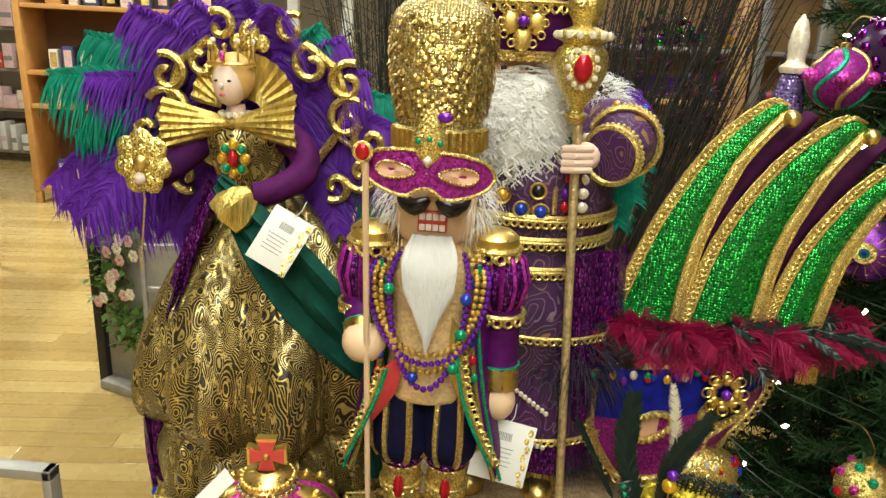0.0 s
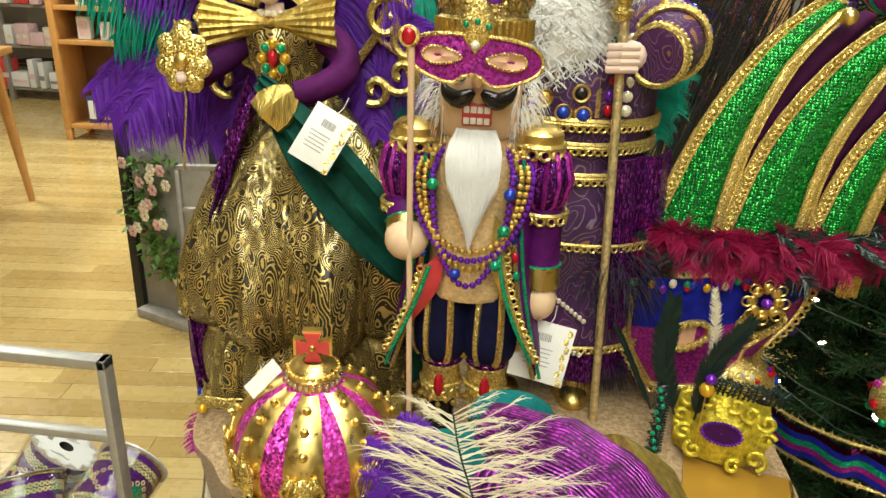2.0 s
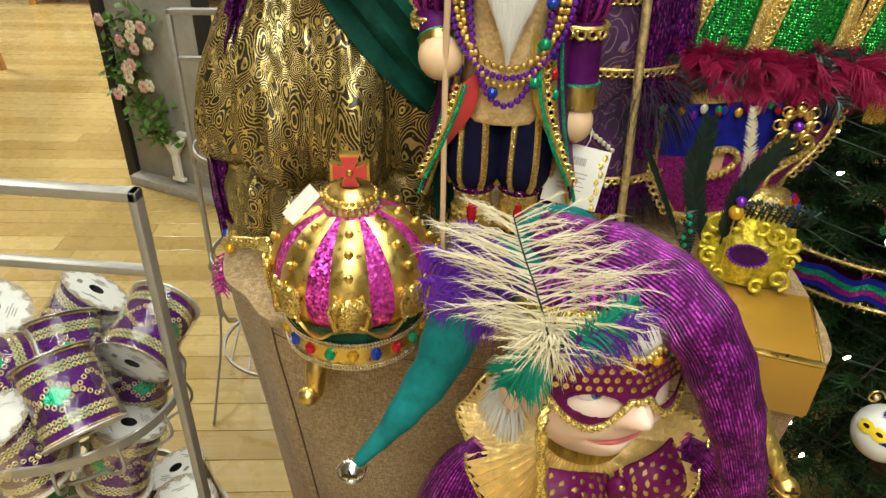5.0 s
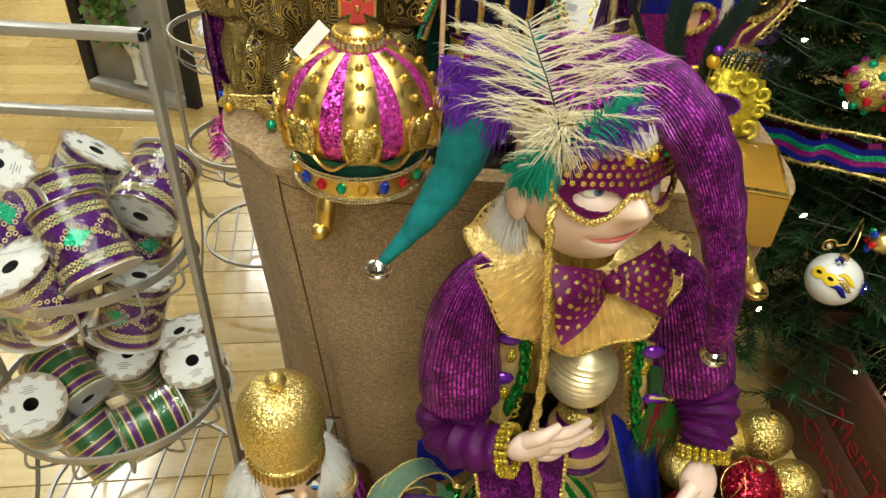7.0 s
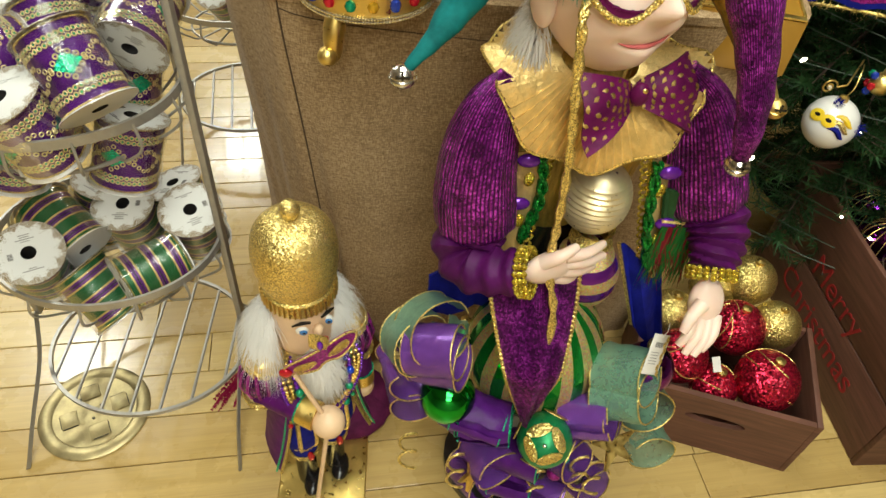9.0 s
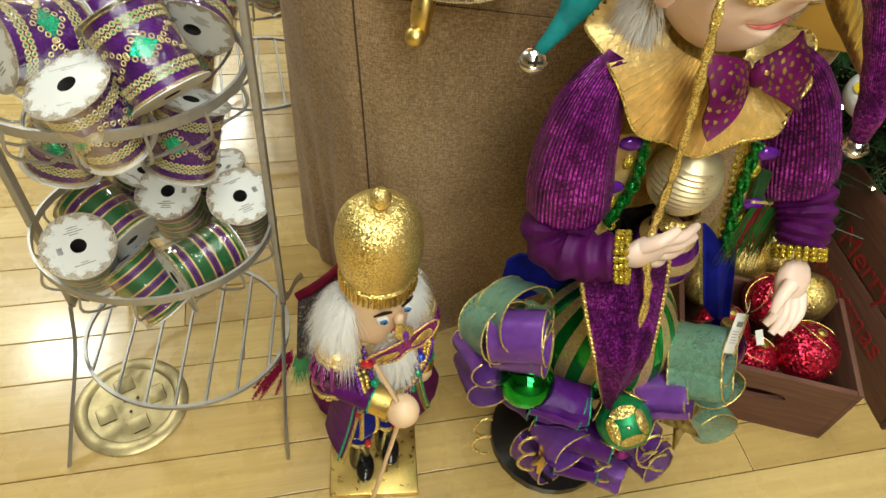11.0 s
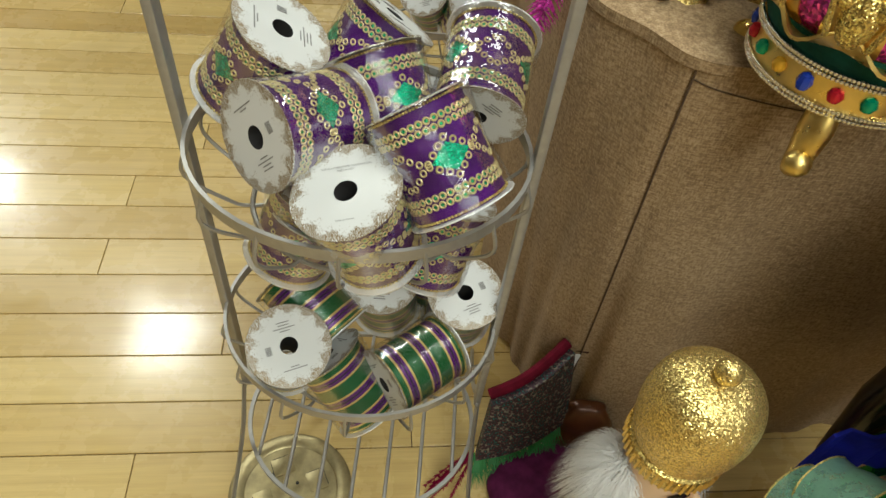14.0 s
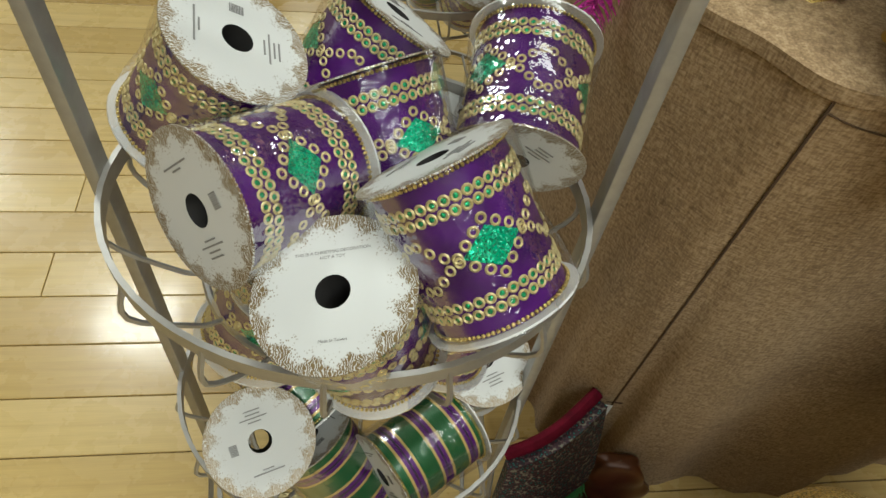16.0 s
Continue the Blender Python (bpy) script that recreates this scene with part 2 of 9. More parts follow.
def glitter(name, col, scale=420.0, metal=0.9, rough=0.32, deep=0.45, tip=1.6, bump=0.9):
    """Fine flakes that each catch the light their own way."""
    n = Nodes(name)
    at = n.coords()
    v = n.node("ShaderNodeTexVoronoi", Scale=scale)
    n.link(at, v.inputs["Vector"])
    sep = n.t.nodes.new("ShaderNodeSeparateColor")
    n.link(v.outputs["Color"], sep.inputs[0])
    dark = tuple(c * deep for c in col)
    lite = tuple(min(1, c * tip) for c in col)
    base = n.ramp(sep.outputs[0], (0.1, dark), (0.55, col), (0.95, lite))
    n.put(Base_Color=base, Metallic=metal, Roughness=rough)
    wob = n.t.nodes.new("ShaderNodeVectorMath")
    wob.operation = "SUBTRACT"
    n.link(v.outputs["Color"], wob.inputs[0])
    wob.inputs[1].default_value = (0.5, 0.5, 0.5)
    sc = n.t.nodes.new("ShaderNodeVectorMath")
    sc.operation = "SCALE"
    sc.inputs["Scale"].default_value = bump
    n.link(wob.outputs[0], sc.inputs[0])
    g = n.t.nodes.new("ShaderNodeNewGeometry")
    ad = n.t.nodes.new("ShaderNodeVectorMath")
    ad.operation = "ADD"
    n.link(g.outputs["Normal"], ad.inputs[0])
    n.link(sc.outputs[0], ad.inputs[1])
    nm = n.t.nodes.new("ShaderNodeVectorMath")
    nm.operation = "NORMALIZE"
    n.link(ad.outputs[0], nm.inputs[0])
    n.link(nm.outputs[0], n.b.inputs["Normal"])
    return n.mat


def velvet(name, col, sheen=0.6, rough=0.75):
    n = Nodes(name)
    at = n.coords()
    f = n.noise(at, 35, 4)
    n.put(Base_Color=n.ramp(f, (0.3, tuple(c * 0.6 for c in col)), (0.7, tuple(min(1, c * 1.3) for c in col))), Roughness=rough,
          Specular_IOR_Level=0.12, Sheen_Weight=sheen * 0.2, Sheen_Tint=tuple(min(1, c * 2) for c in col))
    n.bump(n.noise(at, 28, 3), 0.5, 0.006)
    return n.mat


def crinkle(name, col, metal=0.85, rough=0.34, axis=(60, 60, 6), dark=0.5):
    """Pleated or crushed metallic cloth."""
    n = Nodes(name)
    at = n.coords("Object", axis)
    f = n.noise(at, 3.0, 4)
    n.put(Base_Color=n.ramp(f, (0.3, tuple(c * dark for c in col)), (0.65, col), (0.85, tuple(min(1, c * 1.4) for c in col))), Metallic=metal, Roughness=rough)
    n.bump(f, 0.8, 0.004)
    return n.mat


def shiny(name, col, rough=0.15, metal=1.0):
    n = Nodes(name)
    at = n.coords()
    n.put(Base_Color=n.ramp(n.noise(at, 30, 4), (0.3, tuple(c * 0.75 for c in col)), (0.7, col)), Metallic=metal,
          Roughness=n.ramp(n.noise(at, 90, 3), (0.3, (rough * 0.7,) * 3), (0.7, (rough * 1.6,) * 3)))
    n.bump(n.noise(at, 45, 3), 0.12, 0.002)
    return n.mat


def sequins(name, col, scale=150.0, deep=0.3, cloth=None, line=False):
    """Rows of small shiny discs on cloth."""
    n = Nodes(name)
    at = n.coords("Object", (1, 1, 0.35) if line else None)
    v = n.node("ShaderNodeTexVoronoi", Scale=scale, Randomness=0.35)
    n.link(at, v.inputs["Vector"])
    sep = n.t.nodes.new("ShaderNodeSeparateColor")
    n.link(v.outputs["Color"], sep.inputs[0])
    disc = n.ramp(v.outputs["Distance"], (0.42, (1, 1, 1)), (0.55, (0, 0, 0)))
    tone = n.ramp(sep.outputs[1], (0.15, tuple(c * deep for c in col)), (0.6, col), (0.97, tuple(min(1, c * 1.9 + 0.05) for c in col)))
    n.put(Base_Color=n.mix(disc, cloth or tuple(c * 0.35 for c in col), tone), Metallic=n.math("MULTIPLY", disc, 0.75), Roughness=0.25, Specular_IOR_Level=0.3)
    n.bump(n.math("ADD", sep.outputs[0], n.math("MULTIPLY", v.outputs["Distance"], -1.0)), 0.8, 0.0025)
    return n.mat


def soft(name, col, vary=0.3, gloss=0.5):
    """Hair and feather: light also passes through."""
    n = Nodes(name)
    at = n.coords()
    f = n.mix(0.4, n.noise(at, 60, 3), n.noise(at, 9, 2))
    tone = n.ramp(f, (0.3, tuple(c * (1 - vary) for c in col)), (0.7, tuple(min(1, c * (1 + vary)) for c in col)))
    n.put(Base_Color=tone, Roughness=gloss, Specular_IOR_Level=0.2)
    thin = n.t.nodes.new("ShaderNodeBsdfTranslucent")
    n.link(tone, thin.inputs[0])
    mixer = n.t.nodes.new("ShaderNodeMixShader")
    mixer.inputs[0].default_value = 0.42
    n.link(n.b.outputs[0], mixer.inputs[1])
    n.link(thin.outputs[0], mixer.inputs[2])
    n.link(mixer.outputs[0], n.t.nodes["Material Output"].inputs[0])
    return n.mat


GOLD = (0.78, 0.52, 0.13)
gold_metal = shiny("gold_metal", (0.86, 0.63, 0.20), 0.32)
gold_glitter = glitter("gold_glitter", (0.76, 0.55, 0.18), 800)
gold_trim = glitter("gold_trim", (0.78, 0.58, 0.19), 900, 0.8, 0.35, 0.35, 1.4, 0.7)
gold_cloth = crinkle("gold_cloth", (0.78, 0.58, 0.16))
pale_gold = crinkle("pale_gold_cloth", (0.74, 0.56, 0.27), 0.6, 0.45, (40, 40, 40))
silver = shiny("silver", (0.8, 0.78, 0.74), 0.2)
grey_metal = plain("grey_metal", (0.36, 0.345, 0.32), 0.42, 0.6, 80, 0.15, 0.1)
purple_velvet = velvet("purple_velvet", (0.042, 0.004, 0.052))
purple_silk = velvet("purple_silk", (0.075, 0.006, 0.090), 0.35, 0.45)


def ribbed(name, col):
    """Sequin cloth sewn in fine upright ribs."""
    n = Nodes(name)
    at = n.coords()
    sep = n.t.nodes.new("ShaderNodeSeparateXYZ")
    n.link(n.coords("UV"), sep.inputs[0])
    run = n.math("ADD", sep.outputs[0], n.math("MULTIPLY", n.noise(at, 30, 2), 0.01))
    rib = n.math("MULTIPLY_ADD", n.math("SINE", n.math("MULTIPLY", run, 6.28318 * 58)), 0.5, 0.5)
    v = n.node("ShaderNodeTexVoronoi", Scale=420.0)
    n.link(at, v.inputs["Vector"])
    s = n.t.nodes.new("ShaderNodeSeparateColor")
    n.link(v.outputs["Color"], s.inputs[0])
    # Broad noise paints glints and soft highlights into the sequins' colour.
    glint_noise = n.noise(at, 45, 3)
    tone = n.ramp(n.mix(0.68, s.outputs[0], glint_noise), (0.34, tuple(c * 0.16 for c in col)), (0.56, col), (0.74, tuple(min(1, c * 2.8 + 0.05) for c in col)))
    n.put(Base_Color=n.mix(n.ramp(rib, (0.15, (0, 0, 0)), (0.5, (1, 1, 1))), (0.060, 0.004, 0.066), tone), Metallic=0.5, Roughness=0.3)
    n.bump(n.math("ADD", rib, n.math("MULTIPLY", s.outputs[1], 0.8)), 0.8, 0.002)
    return n.mat


ribbed_sequin = ribbed("ribbed_sequin", (0.27, 0.014, 0.29))
purple_sequin = sequins("purple_sequin", (0.20, 0.008, 0.26), 420, 0.18, (0.03, 0.002, 0.045), True)
magenta_glitter = glitter("magenta_glitter", (0.62, 0.05, 0.42), 380, 0.6, 0.35, 0.4, 1.5)
plum_glitter = glitter("plum_glitter", (0.29, 0.014, 0.24), 500, 0.45, 0.4, 0.55, 1.5, 0.5)
green_sequin = sequins("green_sequin", (0.014, 0.40, 0.045), 260, 0.35, (0.004, 0.10, 0.014))
green_velvet = velvet("green_velvet", (0.006, 0.055, 0.04))
teal_velvet = velvet("teal_velvet", (0.006, 0.12, 0.12))
navy_velvet = velvet("navy_velvet", (0.006, 0.006, 0.03), 0.3)
blue_velvet = velvet("blue_velvet", (0.008, 0.012, 0.22))
purple_feather = soft("purple_feather", (0.15, 0.03, 0.40))
teal_feather = soft("teal_feather", (0.012, 0.30, 0.20))
cream_feather = soft("cream_feather", (0.84, 0.78, 0.60), 0.05)
red_feather = soft("red_feather", (0.30, 0.008, 0.06))
black_feather = plain("black_feather", (0.008, 0.020, 0.017), 0.28, 0, 40, 0.4, 0, Specular_IOR_Level=0.3)
white_hair = soft("white_hair", (0.90, 0.89, 0.87), 0.05)
white_wool = plain("white_wool", (0.82, 0.81, 0.79), 0.9, 0, 160, 0.06, 0.5)
porcelain = plain("porcelain_skin", (0.80, 0.585, 0.49), 0.42, 0, 20, 0.06, 0.03, Subsurface_Weight=0.1)
tan_skin = plain("tan_skin", (0.66, 0.38, 0.25), 0.5, 0, 30, 0.12, 0.1)
pale_wood = plain("pale_wood", (0.76, 0.53, 0.33), 0.45, 0, 30, 0.1, 0.05)
lips = plain("red_paint", (0.55, 0.05, 0.05), 0.35, 0, 60, 0.12, 0.05)
black_paint = plain("black_paint", (0.012, 0.01, 0.01), 0.2, 0, 60, 0.3, 0.05)
white_paint = plain("white_paint", (0.8, 0.78, 0.72), 0.35, 0, 40, 0.06, 0.05)
red_gem = shiny("red_gem", (0.55, 0.015, 0.03), 0.08, 0.35)
blue_gem = shiny("blue_gem", (0.02, 0.06, 0.5), 0.08, 0.35)
green_gem = shiny("green_gem", (0.01, 0.33, 0.16), 0.08, 0.35)
purple_gem = shiny("purple_gem", (0.16, 0.02, 0.42), 0.08, 0.35)
amber_gem = shiny("amber_gem", (0.75, 0.42, 0.03), 0.08, 0.45)
pearl = shiny("pearl", (0.82, 0.74, 0.58), 0.25, 0.2)
card = plain("white_card", (0.66, 0.64, 0.60), 0.55, 0, 50, 0.05, 0.05)
ink = plain("grey_ink", (0.22, 0.21, 0.2), 0.6, 0, 50, 0.1, 0)

# ---- the room ----
def bamboo():
    n = Nodes("bamboo_planks")
    rnd = n.t.nodes.new("ShaderNodeObjectInfo").outputs["Random"]
    at = n.coords("Object", (3, 90, 90))
    grain = n.noise(at, 4, 5)
    strip = n.noise(n.coords("Object", (0.6, 55, 1)), 1.0, 1)
    base = n.ramp(rnd, (0, (0.46, 0.315, 0.110)), (0.5, (0.56, 0.405, 0.155)), (1, (0.63, 0.475, 0.200)))
    tone = n.ramp(n.mix(0.5, grain, strip), (0.3, (0.78, 0.74, 0.68)), (0.7, (1.08, 1.08, 1.06)))
    n.put(Base_Color=n.mix(1.0, base, tone, "MULTIPLY"), Roughness=n.ramp(n.noise(n.coords(), 12, 4), (0.3, (0.20,) * 3), (0.7, (0.36,) * 3)), Coat_Weight=0.3, Coat_Roughness=0.12)
    n.bump(grain, 0.06, 0.001)
    return n.mat


floor_wood = bamboo()
joint_dark = plain("joint_dark", (0.10, 0.05, 0.02), 0.7)
wall_paint = plain("wall_paint", (0.40, 0.33, 0.24), 0.8, 0, 8, 0.05, 0.1)
ceiling_paint = plain("ceiling_paint", (0.34, 0.325, 0.30), 0.9, 0, 8, 0.04, 0.1)
tan_wood = plain("tan_wood", (0.50, 0.25, 0.075), 0.35, 0, 12, 0.2, 0.05)
maple = plain("maple", (0.62, 0.38, 0.17), 0.4, 0, 12, 0.14, 0.05)

PLANK_TURN = 7.0
s = Shape().box((-0.5, 3.5, -0.03), (14, 14, 0.05))
floor = single("floor", s, joint_dark, "polished honey bamboo plank floor", "floor", kind="structure")
s = Shape().box((-0.5, 3.5, 3.25), (14, 14, 0.08))
single("ceiling", s, ceiling_paint, "plain off-white shop ceiling", "ceiling", kind="structure")
for nm, c, size in (("wall_north", (-0.5, 10.4, 1.6), (14, 0.2, 3.3)), ("wall_south", (-0.5, -3.4, 1.6), (14, 0.2, 3.3)),
                    ("wall_east", (6.4, 3.5, 1.6), (0.2, 14, 3.3)), ("wall_west", (-7.4, 3.5, 1.6), (0.2, 14, 3.3))):
    single(nm, Shape().box(c, size), wall_paint, "plain cream painted shop wall", "wall", kind="structure")

# ---- the draped table ----
def burlap_mat():
    n = Nodes("burlap")
    at = n.coords()
    w1 = n.noise(n.coords("Object", (520, 520, 130)), 1.0, 2)
    w2 = n.noise(n.coords("Object", (130, 130, 520)), 1.0, 2)
    weave = n.mix(0.5, w1, w2)
    slub = n.noise(n.coords("Object", (6, 6, 120)), 3.0, 4)
    stain = n.noise(at, 5, 3)
    f = n.mix(0.30, weave, n.mix(0.65, slub, stain))
    n.put(Base_Color=n.ramp(f, (0.36, (0.150, 0.094, 0.046)), (0.5, (0.305, 0.205, 0.108)), (0.64, (0.50, 0.36, 0.210))), Roughness=0.92, Specular_IOR_Level=0.1, Sheen_Weight=0.1)
    n.bump(n.mix(0.35, weave, slub), 0.8, 0.0018)
    return n.mat


burlap = burlap_mat()
stitch = plain("dark_stitch", (0.085, 0.050, 0.026), 0.9)
TOP = 0.80
table = thing("draped_table", "display table draped in coarse brown burlap", "table", (0.1, 1.2, 0))
top_line = [(0.49, 1.55), (0.48, 1.2), (0.468, 0.84), (0.38, 0.80), (0.2, 0.798), (0.0, 0.80), (-0.15, 0.80), (-0.222, 0.806), (-0.262, 0.847), (-0.312, 0.90), (-0.338, 1.03), (-0.345, 1.3), (-0.345, 1.55)]
low_line = [(0.46, 1.55), (0.45, 1.2), (0.44, 0.95), (0.36, 0.90), (0.2, 0.865), (0.06, 0.845), (-0.10, 0.852), (-0.175, 0.885), (-0.235, 0.945), (-0.285, 1.02), (-0.315, 1.12), (-0.33, 1.3), (-0.335, 1.55)]
up_pts = curve_pts([(x, y, 0) for x, y in top_line], 96)
lo_pts = curve_pts([(x, y, 0) for x, y in low_line], 96)
rows = []
for i in range(26):
    k = i / 25
    row = []
    for j, (a, b) in enumerate(zip(up_pts, lo_pts)):
        p = a.lerp(b, k ** 0.9)
        wave = 0.014 * k * math.sin(j * 0.42 + 0.8 * math.sin(j * 0.13)) + 0.006 * k * math.sin(j * 1.1 + 2 * k)
        back = Vector((p.x - 0.1, p.y - 1.25, 0)).normalized()
        p = p + back * (wave + 0.004 * math.sin(min(1, k * 12) * math.pi / 2) - 0.004)
        row.append((p.x - 0.1, p.y - 1.2, TOP - 0.006 * (1 - min(1, k * 12)) * 0 - k * TOP + 0.003 - (0.004 if k > 0 else 0)))
    rows.append(row)
shell = Shape().sheet(rows, 0.003)
part("cloth_skirt", shell, burlap, table)
top = Shape()
ring_n = len(up_pts)
grid = []
for i in range(12):
    k = 1 - i / 11 * 0.98
    grid.append([((p.x - 0.1) * k, (p.y - 1.2) * k, TOP + 0.0008 * math.sin(p.x * 40 * k) * math.sin(p.y * 30 * k) * (1 - k) - (0.003 if i == 0 else 0)) for p in up_pts])
top.sheet(grid, 0.012)
part("cloth_top", top, burlap, table)
part("table_board", Shape().box((-0.02, 0.05, TOP - 0.045), (0.66, 0.60, 0.03), 0.004), tan_wood, table)


def on_drape(j, k, out=0.0015):
    a, b = up_pts[j], lo_pts[j]
    p = a.lerp(b, k ** 0.9)
    r = rows[min(25, int(k * 25))][j]
    r2 = rows[min(25, int(k * 25) + 1)][j]
    q = Vector(r).lerp(Vector(r2), k * 25 - int(k * 25))
    d = Vector((p.x - 0.1, p.y - 1.25, 0)).normalized()
    return q + d * out


corner = min(range(ring_n), key=lambda j: (up_pts[j].x + 0.222) ** 2 + (up_pts[j].y - 0.806) ** 2)
seam = Shape().tube([on_drape(corner, k / 24) for k in range(0, 24)], 0.0013, 5)
part("seam", seam, stitch, table, "dark stitched seam")
seam = Shape().tube([on_drape(j, max(0.012, 0.02 + 0.10 * (corner - j) / corner)) for j in range(corner, 24, -1)], 0.0007, 5)
part("seam", seam, stitch, table)

# ---- wire rack with ribbon spools ----
RX, RY = -0.522, 0.785


def bar(s, pts, w=0.016, t=0.006, up=(0, 1, 0)):
    return s.tube(pts, w / 2, 4, t / w, None, True, up)


def ellipse(cx, cy, z, rx, ry, n=48, a0=0.0, a1=2 * math.pi):
    return [(cx + rx * math.cos(a0 + (a1 - a0) * i / n), cy + ry * math.sin(a0 + (a1 - a0) * i / n), z) for i in range(n + 1)]


def flat_ring(rx, ry, z, h, t):
    """An upright flat hoop."""
    s = Shape()
    v, f = [], []
    n = 56
    for i in range(n):
        a = 2 * math.pi * i / n
        for q, zz in ((0, z), (0, z + h), (t, z + h), (t, z)):
            v.append(((rx + q) * math.cos(a), (ry + q) * math.sin(a), zz))
    for i in range(n):
        for j in range(4):
            f.append((i * 4 + j, i * 4 + (j + 1) % 4, ((i + 1) % n) * 4 + (j + 1) % 4, ((i + 1) % n) * 4 + j))
    return s.add(v, f)


def wire_rack(at, turn=0.0):
    rack = thing("wire_rack", "grey metal standing rack with three round wire baskets", "display rack", at, turn, "wire racks")
    for x in (-0.177, 0.177):
        for s in (-1, 1):
            leg = Shape()
            pts = curve_pts([(x * 1.05, s * 0.21, 0.002), (x * 1.02, s * 0.15, 0.06), (x, s * 0.06, 0.13), (x, s * 0.012, 0.20)], 12)
            bar(leg, pts, 0.016, 0.007, (1, 0, 0))
            part("foot", leg, grey_metal, rack)
        post = Shape().box((x, 0, 0.59), (0.010, 0.018, 0.80), 0.0015)
        part("post", post, grey_metal, rack)
    part("top_bar", Shape().box((0, 0, 0.984), (0.364, 0.018, 0.012), 0.0015), grey_metal, rack)
    part("cross_bar", Shape().box((0, 0, 0.885), (0.352, 0.014, 0.010), 0.0015), grey_metal, rack)
    for z, rx, ry in ((0.69, 0.168, 0.142), (0.40, 0.172, 0.148)):
        basket = part("basket", flat_ring(rx, ry, z - 0.012, 0.014, 0.004), grey_metal, rack)
        low = z - 0.085
        part("lower_ring", Shape().ring((0, 0, low), 0.115, 0.003, 40, 6, None, 1.0, 0.86), grey_metal, basket)
        part("lower_ring", Shape().ring((0, 0, low + 0.005), 0.05, 0.0025, 24, 6, None, 1.0, 0.86), grey_metal, basket)
        for i in range(14):
            a = 2 * math.pi * (i + 0.5) / 14
            c, q = math.cos(a), math.sin(a)
            pts = curve_pts([((rx + 0.002) * c, (ry + 0.002) * q, z - 0.004), ((rx + 0.008) * c, (ry + 0.008) * q, z - 0.04), (0.14 * c, 0.12 * q, z - 0.075), (0.115 * c, 0.10 * q, low), (0.05 * c, 0.043 * q, low + 0.005)], 16)
            part("wire", Shape().tube(pts, 0.0022, 5), grey_metal, basket)
    low_ring = part("bottom_hoop", flat_ring(0.176, 0.155, 0.10, 0.008, 0.006), grey_metal, rack)
    for i in range(7):
        x = -0.15 + 0.05 * i
        yy = 0.155 * math.sqrt(max(0, 1 - (x / 0.176) ** 2))
        part("rod", Shape().tube([(x, -yy, 0.104), (x, yy, 0.104)], 0.003, 6), grey_metal, low_ring)
    return rack


wire_rack((RX, RY, 0))
wire_rack((-0.47, 1.60, -0.0), 10)


def spool_card():
    n = Nodes("gold_leaf_card")
    at = n.coords()
    sep = n.t.nodes.new("ShaderNodeSeparateXYZ")
    n.link(at, sep.inputs[0])
    r = n.math("SQRT", n.math("ADD", n.math("MULTIPLY", sep.outputs[0], sep.outputs[0]), n.math("MULTIPLY", sep.outputs[1], sep.outputs[1])))
    ang = n.math("ARCTAN2", sep.outputs[1], sep.outputs[0])
    lobes = n.math("MULTIPLY", n.math("SINE", n.math("MULTIPLY", ang, 13.0)), 0.0032)
    edge = n.math("ADD", r, n.math("ADD", lobes, n.math("MULTIPLY", n.noise(at, 260, 3), 0.012)))
    wave = n.node("ShaderNodeTexWave", Scale=190.0, Distortion=14.0, Detail=2.0, Detail_Scale=1.2)
    n.link(at, wave.inputs["Vector"])
    needles = n.ramp(wave.outputs["Fac"], (0.22, (0, 0, 0)), (0.34, (1, 1, 1)))
    zone = n.ramp(n.math("MULTIPLY", edge, 10.0), (0.47, (0, 0, 0)), (0.49, (1, 1, 1)))
    dots = n.node("ShaderNodeTexVoronoi", Scale=520.0)
    n.link(at, dots.inputs["Vector"])
    speck = n.math("MULTIPLY", n.math("LESS_THAN", dots.outputs["Distance"], 0.28), n.ramp(n.math("MULTIPLY", edge, 10.0), (0.39, (0, 0, 0)), (0.46, (1, 1, 1))))
    gold = n.math("MAXIMUM", n.math("MULTIPLY", zone, needles), n.math("MULTIPLY", speck, 0.8))
    n.put(Base_Color=n.mix(gold, (0.63, 0.63, 0.61), (0.20, 0.135, 0.055)), Roughness=n.ramp(gold, (0, (0.55,) * 3), (1, (0.35,) * 3)), Metallic=n.math("MULTIPLY", gold, 0.2))
    n.bump(n.noise(at, 90, 3), 0.08, 0.001)
    return n.mat


def film_mat():
    n = Nodes("clear_film")
    at = n.coords()
    n.t.nodes.remove(n.b)
    clear = n.t.nodes.new("ShaderNodeBsdfTransparent")
    gloss = n.node("ShaderNodeBsdfGlossy", Roughness=0.06)
    mixer = n.t.nodes.new("ShaderNodeMixShader")
    fres = n.node("ShaderNodeFresnel", IOR=1.5)
    bump = n.node("ShaderNodeBump", Strength=0.8, Distance=0.004)
    n.link(n.noise(at, 45, 3), bump.inputs["Height"])
    n.link(bump.outputs[0], gloss.inputs["Normal"])
    n.link(n.math("MINIMUM", n.math("MULTIPLY_ADD", fres.outputs[0], 0.9, 0.008), 0.34), mixer.inputs[0])
    n.link(clear.outputs[0], mixer.inputs[1])
    n.link(gloss.outputs[0], mixer.inputs[2])
    n.link(mixer.outputs[0], n.t.nodes["Material Output"].inputs[0])
    return n.mat


